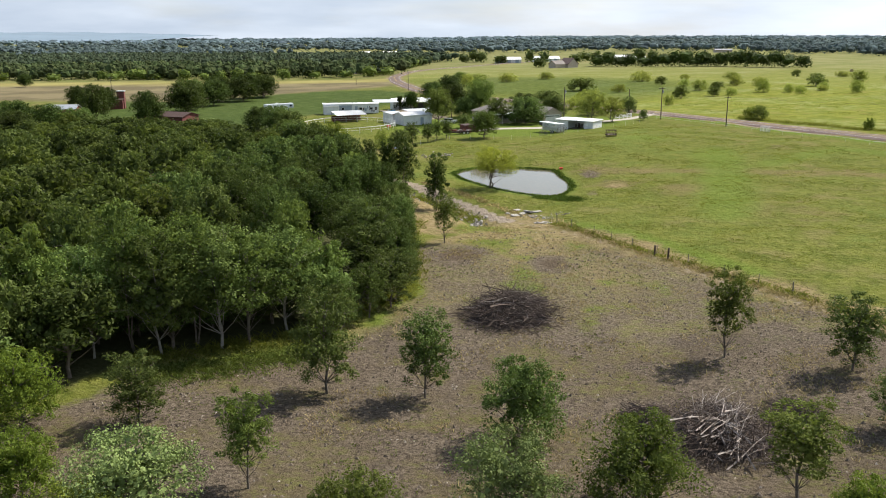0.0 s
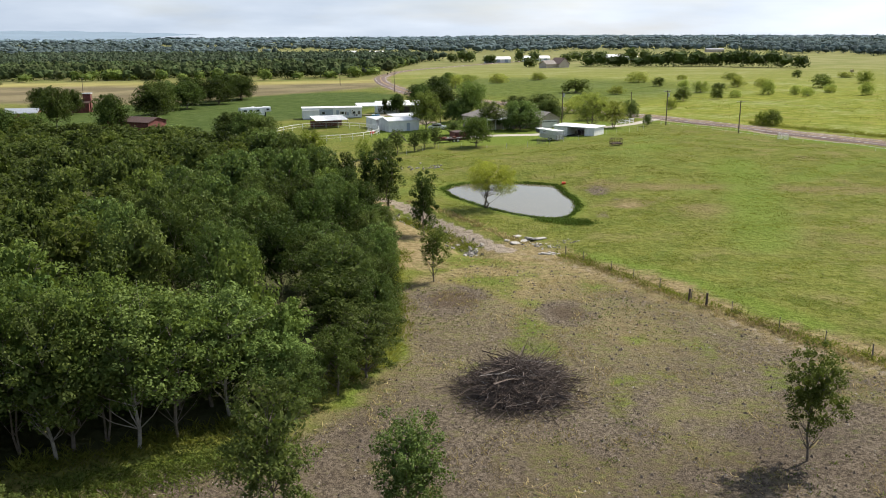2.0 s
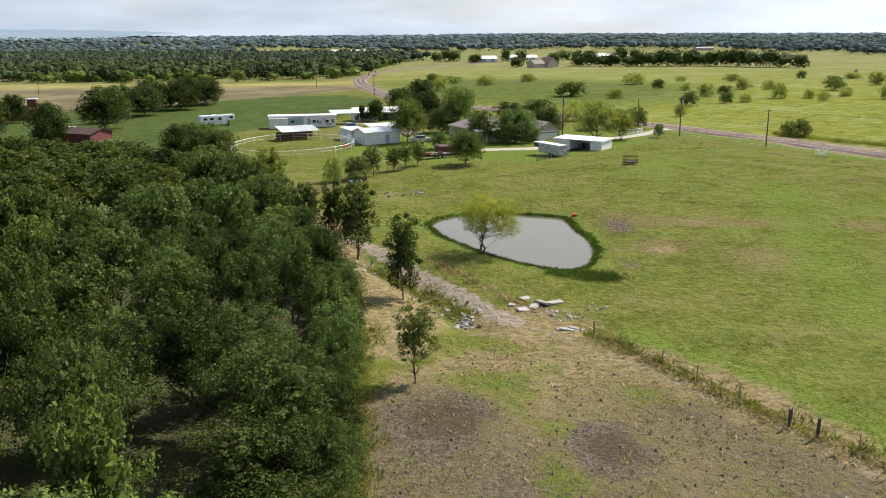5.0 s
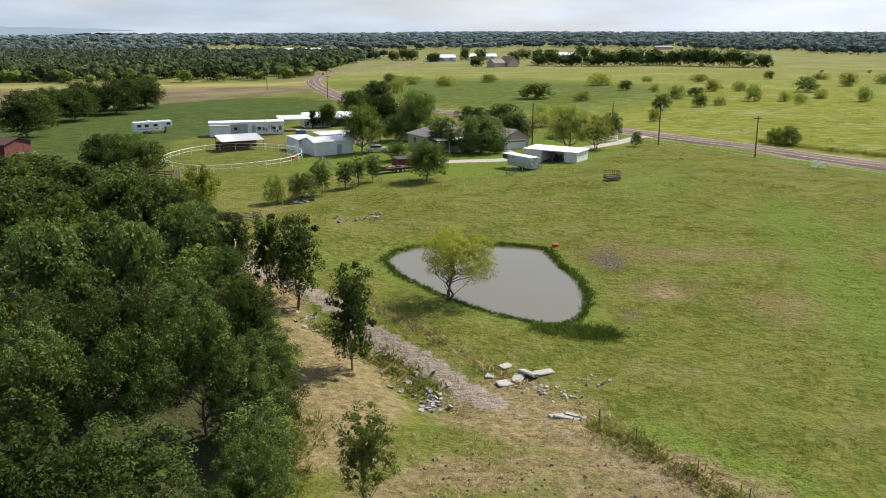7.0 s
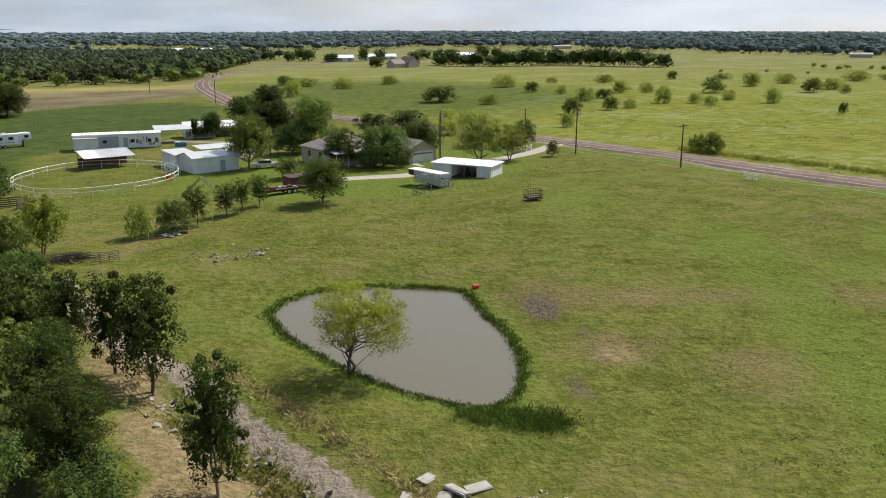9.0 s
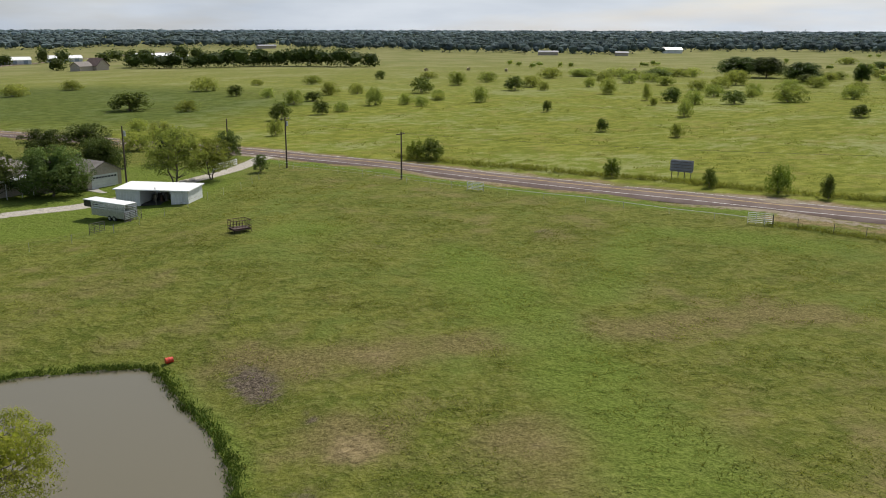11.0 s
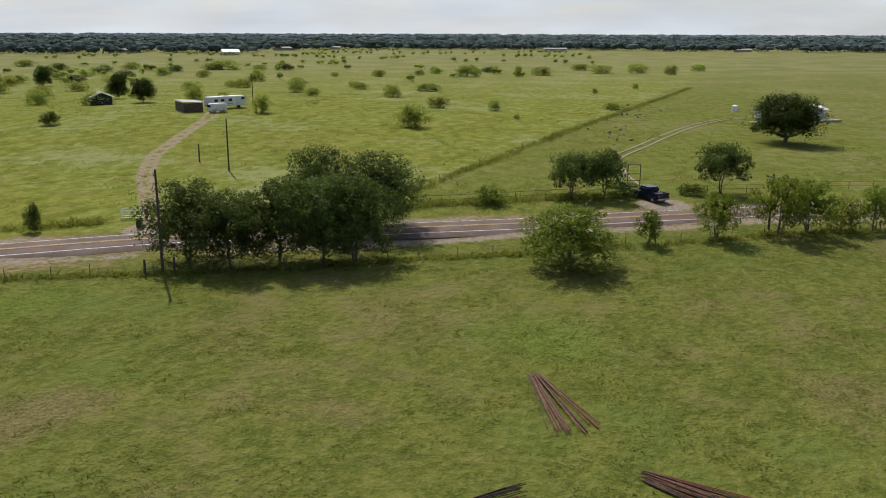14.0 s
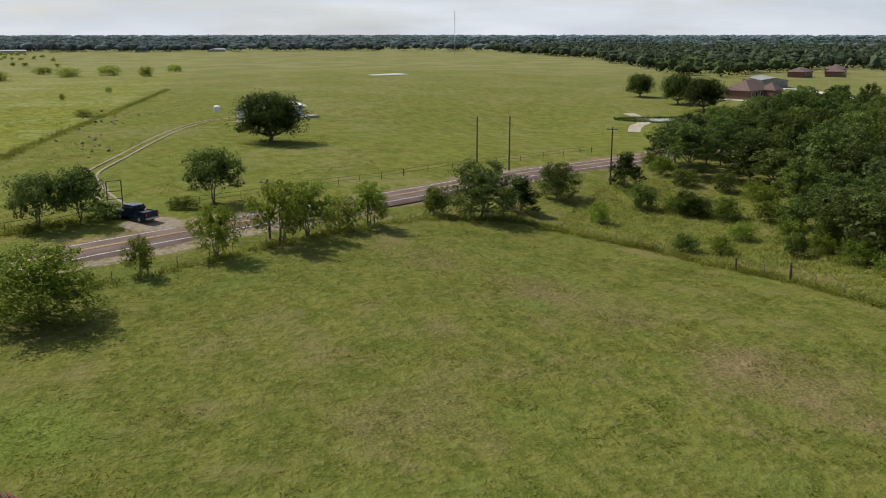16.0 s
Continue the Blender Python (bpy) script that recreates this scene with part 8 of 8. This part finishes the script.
verge([(136, 140.5), (169.7, 131.8), (206, 122.9), (279.8, 104.7), (375, 80)], 0.6, 1100, 0.45, TUFT, "hedge of tall weeds on the meadow fence", 100)
verge([(83, 244), (98.5, 208), (108.5, 185), (118, 169.5)], 0.6, 800, 0.6, TUFT, "tall weeds along the far verge", 101)
verge([(124.5, 156), (133.5, 140), (140, 125), (146, 111)], 0.7, 700, 0.6, TUFT, "tall weeds along the far verge", 102)
verge([(-5, 144), (-1.4, 139), (2.4, 134.5), (4.6, 129.5)], 0.7, 240, 0.38, TUFT, "weeds growing among the ditch rubble", 103)
verge([(-3.4, 152.6), (1.8, 144.6), (5.3, 139.2), (9.8, 132.2), (12.2, 127.6)], 0.35, 260, 0.24, STRAW, "dry weeds along the gravel track", 104, "dry_stalks")
verge([(-26, 69), (-15, 74.5), (-8, 83), (-3.6, 91), (-4.6, 107), (-4.6, 122)], 0.8, 1100, 0.35, TUFT, "fresh green undergrowth at the foot of the wood", 105, "undergrowth")
p = gr.uniform((70, 8), (165, 58), (9000, 2))
rough = [(92, 42), (124, 47), (137, 53), (150, 40), (162, 26), (150, 21), (124, 26), (100, 32), (80, 30)]
p = p[inside(p[:, 0], p[:, 1], rough) > 0]
blades("rough_grass", p, 0.26, 0.3, 7, MEADOW, "tall rough yellow-green grass beyond the fence", 106, 0.06)
p = gr.uniform((78, 60), (330, 330), (60000, 2))
rx = np.array(ROAD)[::4]
dist = np.min(np.hypot(p[:, None, 0] - rx[None, :, 0], p[:, None, 1] - rx[None, :, 1]), axis=1)
edge_x = np.interp(p[:, 1], [60, 69, 93, 117, 136, 158, 173, 190, 209, 234, 255, 330], [158, 154, 141, 129, 122, 113.5, 103.4, 95, 88, 78.3, 67.4, 20])
f = np.array([noise.noise(Vector((x * 0.07, y * 0.07, 40.0))) + 0.5 * noise.noise(Vector((x * 0.3, y * 0.3, 41.0))) for x, y in p])
blades("meadow_grass", p[(dist > 6.5) & (p[:, 0] > edge_x) & (f > 0.1)][::3], 0.22, 0.35, 6, MEADOW, "tall yellow-green meadow grass across the road", 107, 0.07)
p = gr.uniform((-40, 36), (60, 118), (9000, 2))
p = p[inside(p[:, 0], p[:, 1], CLEARING) > 0.5]
blades("wood_chips", p, 0.03, 0.10, 3, DEADWOOD_PALE, "pale shredded wood strewn over cleared soil", 108, 0.025)
p = gr.uniform((-40, 36), (60, 118), (2600, 2))
p = p[inside(p[:, 0], p[:, 1], CLEARING) > 0.5]
blades("dead_twigs", p, 0.10, 0.14, 4, DEADWOOD, "dark broken twigs strewn over cleared soil", 109, 0.03)
p = gr.uniform((-40, 40), (45, 120), (5200, 2))
p = p[inside(p[:, 0], p[:, 1], CLEARING) > 0.8]
CLOD = plain("dry_soil_clod", (0.125, 0.098, 0.072), 0.95, vary=0.45, scale=3)
CLOD_PALE = plain("bleached_wood_shred", (0.30, 0.26, 0.21), 0.95, vary=0.3, scale=3)


def clods(name, xy, size, material, label, seed):
    """Uneven lumps half sunk in the soil, in one mesh."""
    rng = np.random.default_rng(seed)
    n = len(xy)
    unit = np.array([(1, 0, 0), (0, 1, 0), (-1, 0, 0), (0, -1, 0), (0, 0, 0.8), (0, 0, -0.6)])
    tri = np.array([(0, 1, 4), (1, 2, 4), (2, 3, 4), (3, 0, 4), (1, 0, 5), (2, 1, 5), (3, 2, 5), (0, 3, 5)])
    k = unit[None] * rng.uniform(0.5, 1.3, (n, 6, 1)) * (size * rng.uniform(0.4, 1.6, n))[:, None, None]
    a = rng.uniform(0, 6.28, n)[:, None]
    k = np.stack([k[:, :, 0] * np.cos(a) - k[:, :, 1] * np.sin(a), k[:, :, 0] * np.sin(a) + k[:, :, 1] * np.cos(a), k[:, :, 2]], -1)
    k += np.concatenate([xy, land(xy[:, 0], xy[:, 1])[:, None]], 1)[:, None, :]
    me = bpy.data.meshes.new(name)
    me.from_pydata(k.reshape(-1, 3).tolist(), [], (tri[None] + 6 * np.arange(n)[:, None, None]).reshape(-1, 3).tolist())
    me.materials.append(material)
    return tagged(new(name, me), label, "soil", kind="stuff")


clods("soil_clods", p, 0.13, CLOD, "dry brown clods strewn over cleared soil", 120)
p = gr.uniform((-40, 40), (45, 120), (1500, 2))
clods("wood_shreds", p[inside(p[:, 0], p[:, 1], CLEARING) > 0.8], 0.09, CLOD_PALE, "pale shreds of wood on the cleared soil", 121)
PASTURE_WEED = leaf_material("pasture_weed_green", (0.098, 0.116, 0.022), (0.178, 0.184, 0.050), 0.8, False, 0.45)
WEED = leaf_material("weed_green", (0.050, 0.074, 0.014), (0.120, 0.145, 0.034), 0.7, False, 0.3)
p = gr.uniform((-40, 40), (50, 125), (7000, 2))
p = p[inside(p[:, 0], p[:, 1], CLEARING) > -1]
f = np.array([noise.noise(Vector((x * 0.13, y * 0.13, 24.0))) for x, y in p])
blades("weed_sprigs", p[f > 0.1], 0.14, 0.10, 5, WEED, "green weeds sprouting on the cleared soil", 122, 0.035)
line = np.array(spline([(-23, 66), (-17, 69), (-11, 73)], 0.5))
blades("green_herbs", line[gr.integers(0, len(line), 1500)] + gr.normal(0, 1.3, (1500, 2)), 0.22, 0.18, 6, WEED, "fresh green herbs before the dark wood", 123, 0.05)
p = gr.uniform((-14, 40), (140, 245), (15000, 2))
p = p[(inside(p[:, 0], p[:, 1], PASTURE) > 0.3) & (inside(p[:, 0], p[:, 1], POND) < -0.8)]
f = np.array([noise.noise(Vector((x * 0.05, y * 0.05, 34.0))) + 0.7 * noise.noise(Vector((x * 0.4, y * 0.4, 35.0))) for x, y in p])
blades("pasture_weeds", p[f > 0.42], 0.09, 0.20, 9, PASTURE_WEED, "ungrazed green tufts in the pasture", 124, 0.05, 1.5)
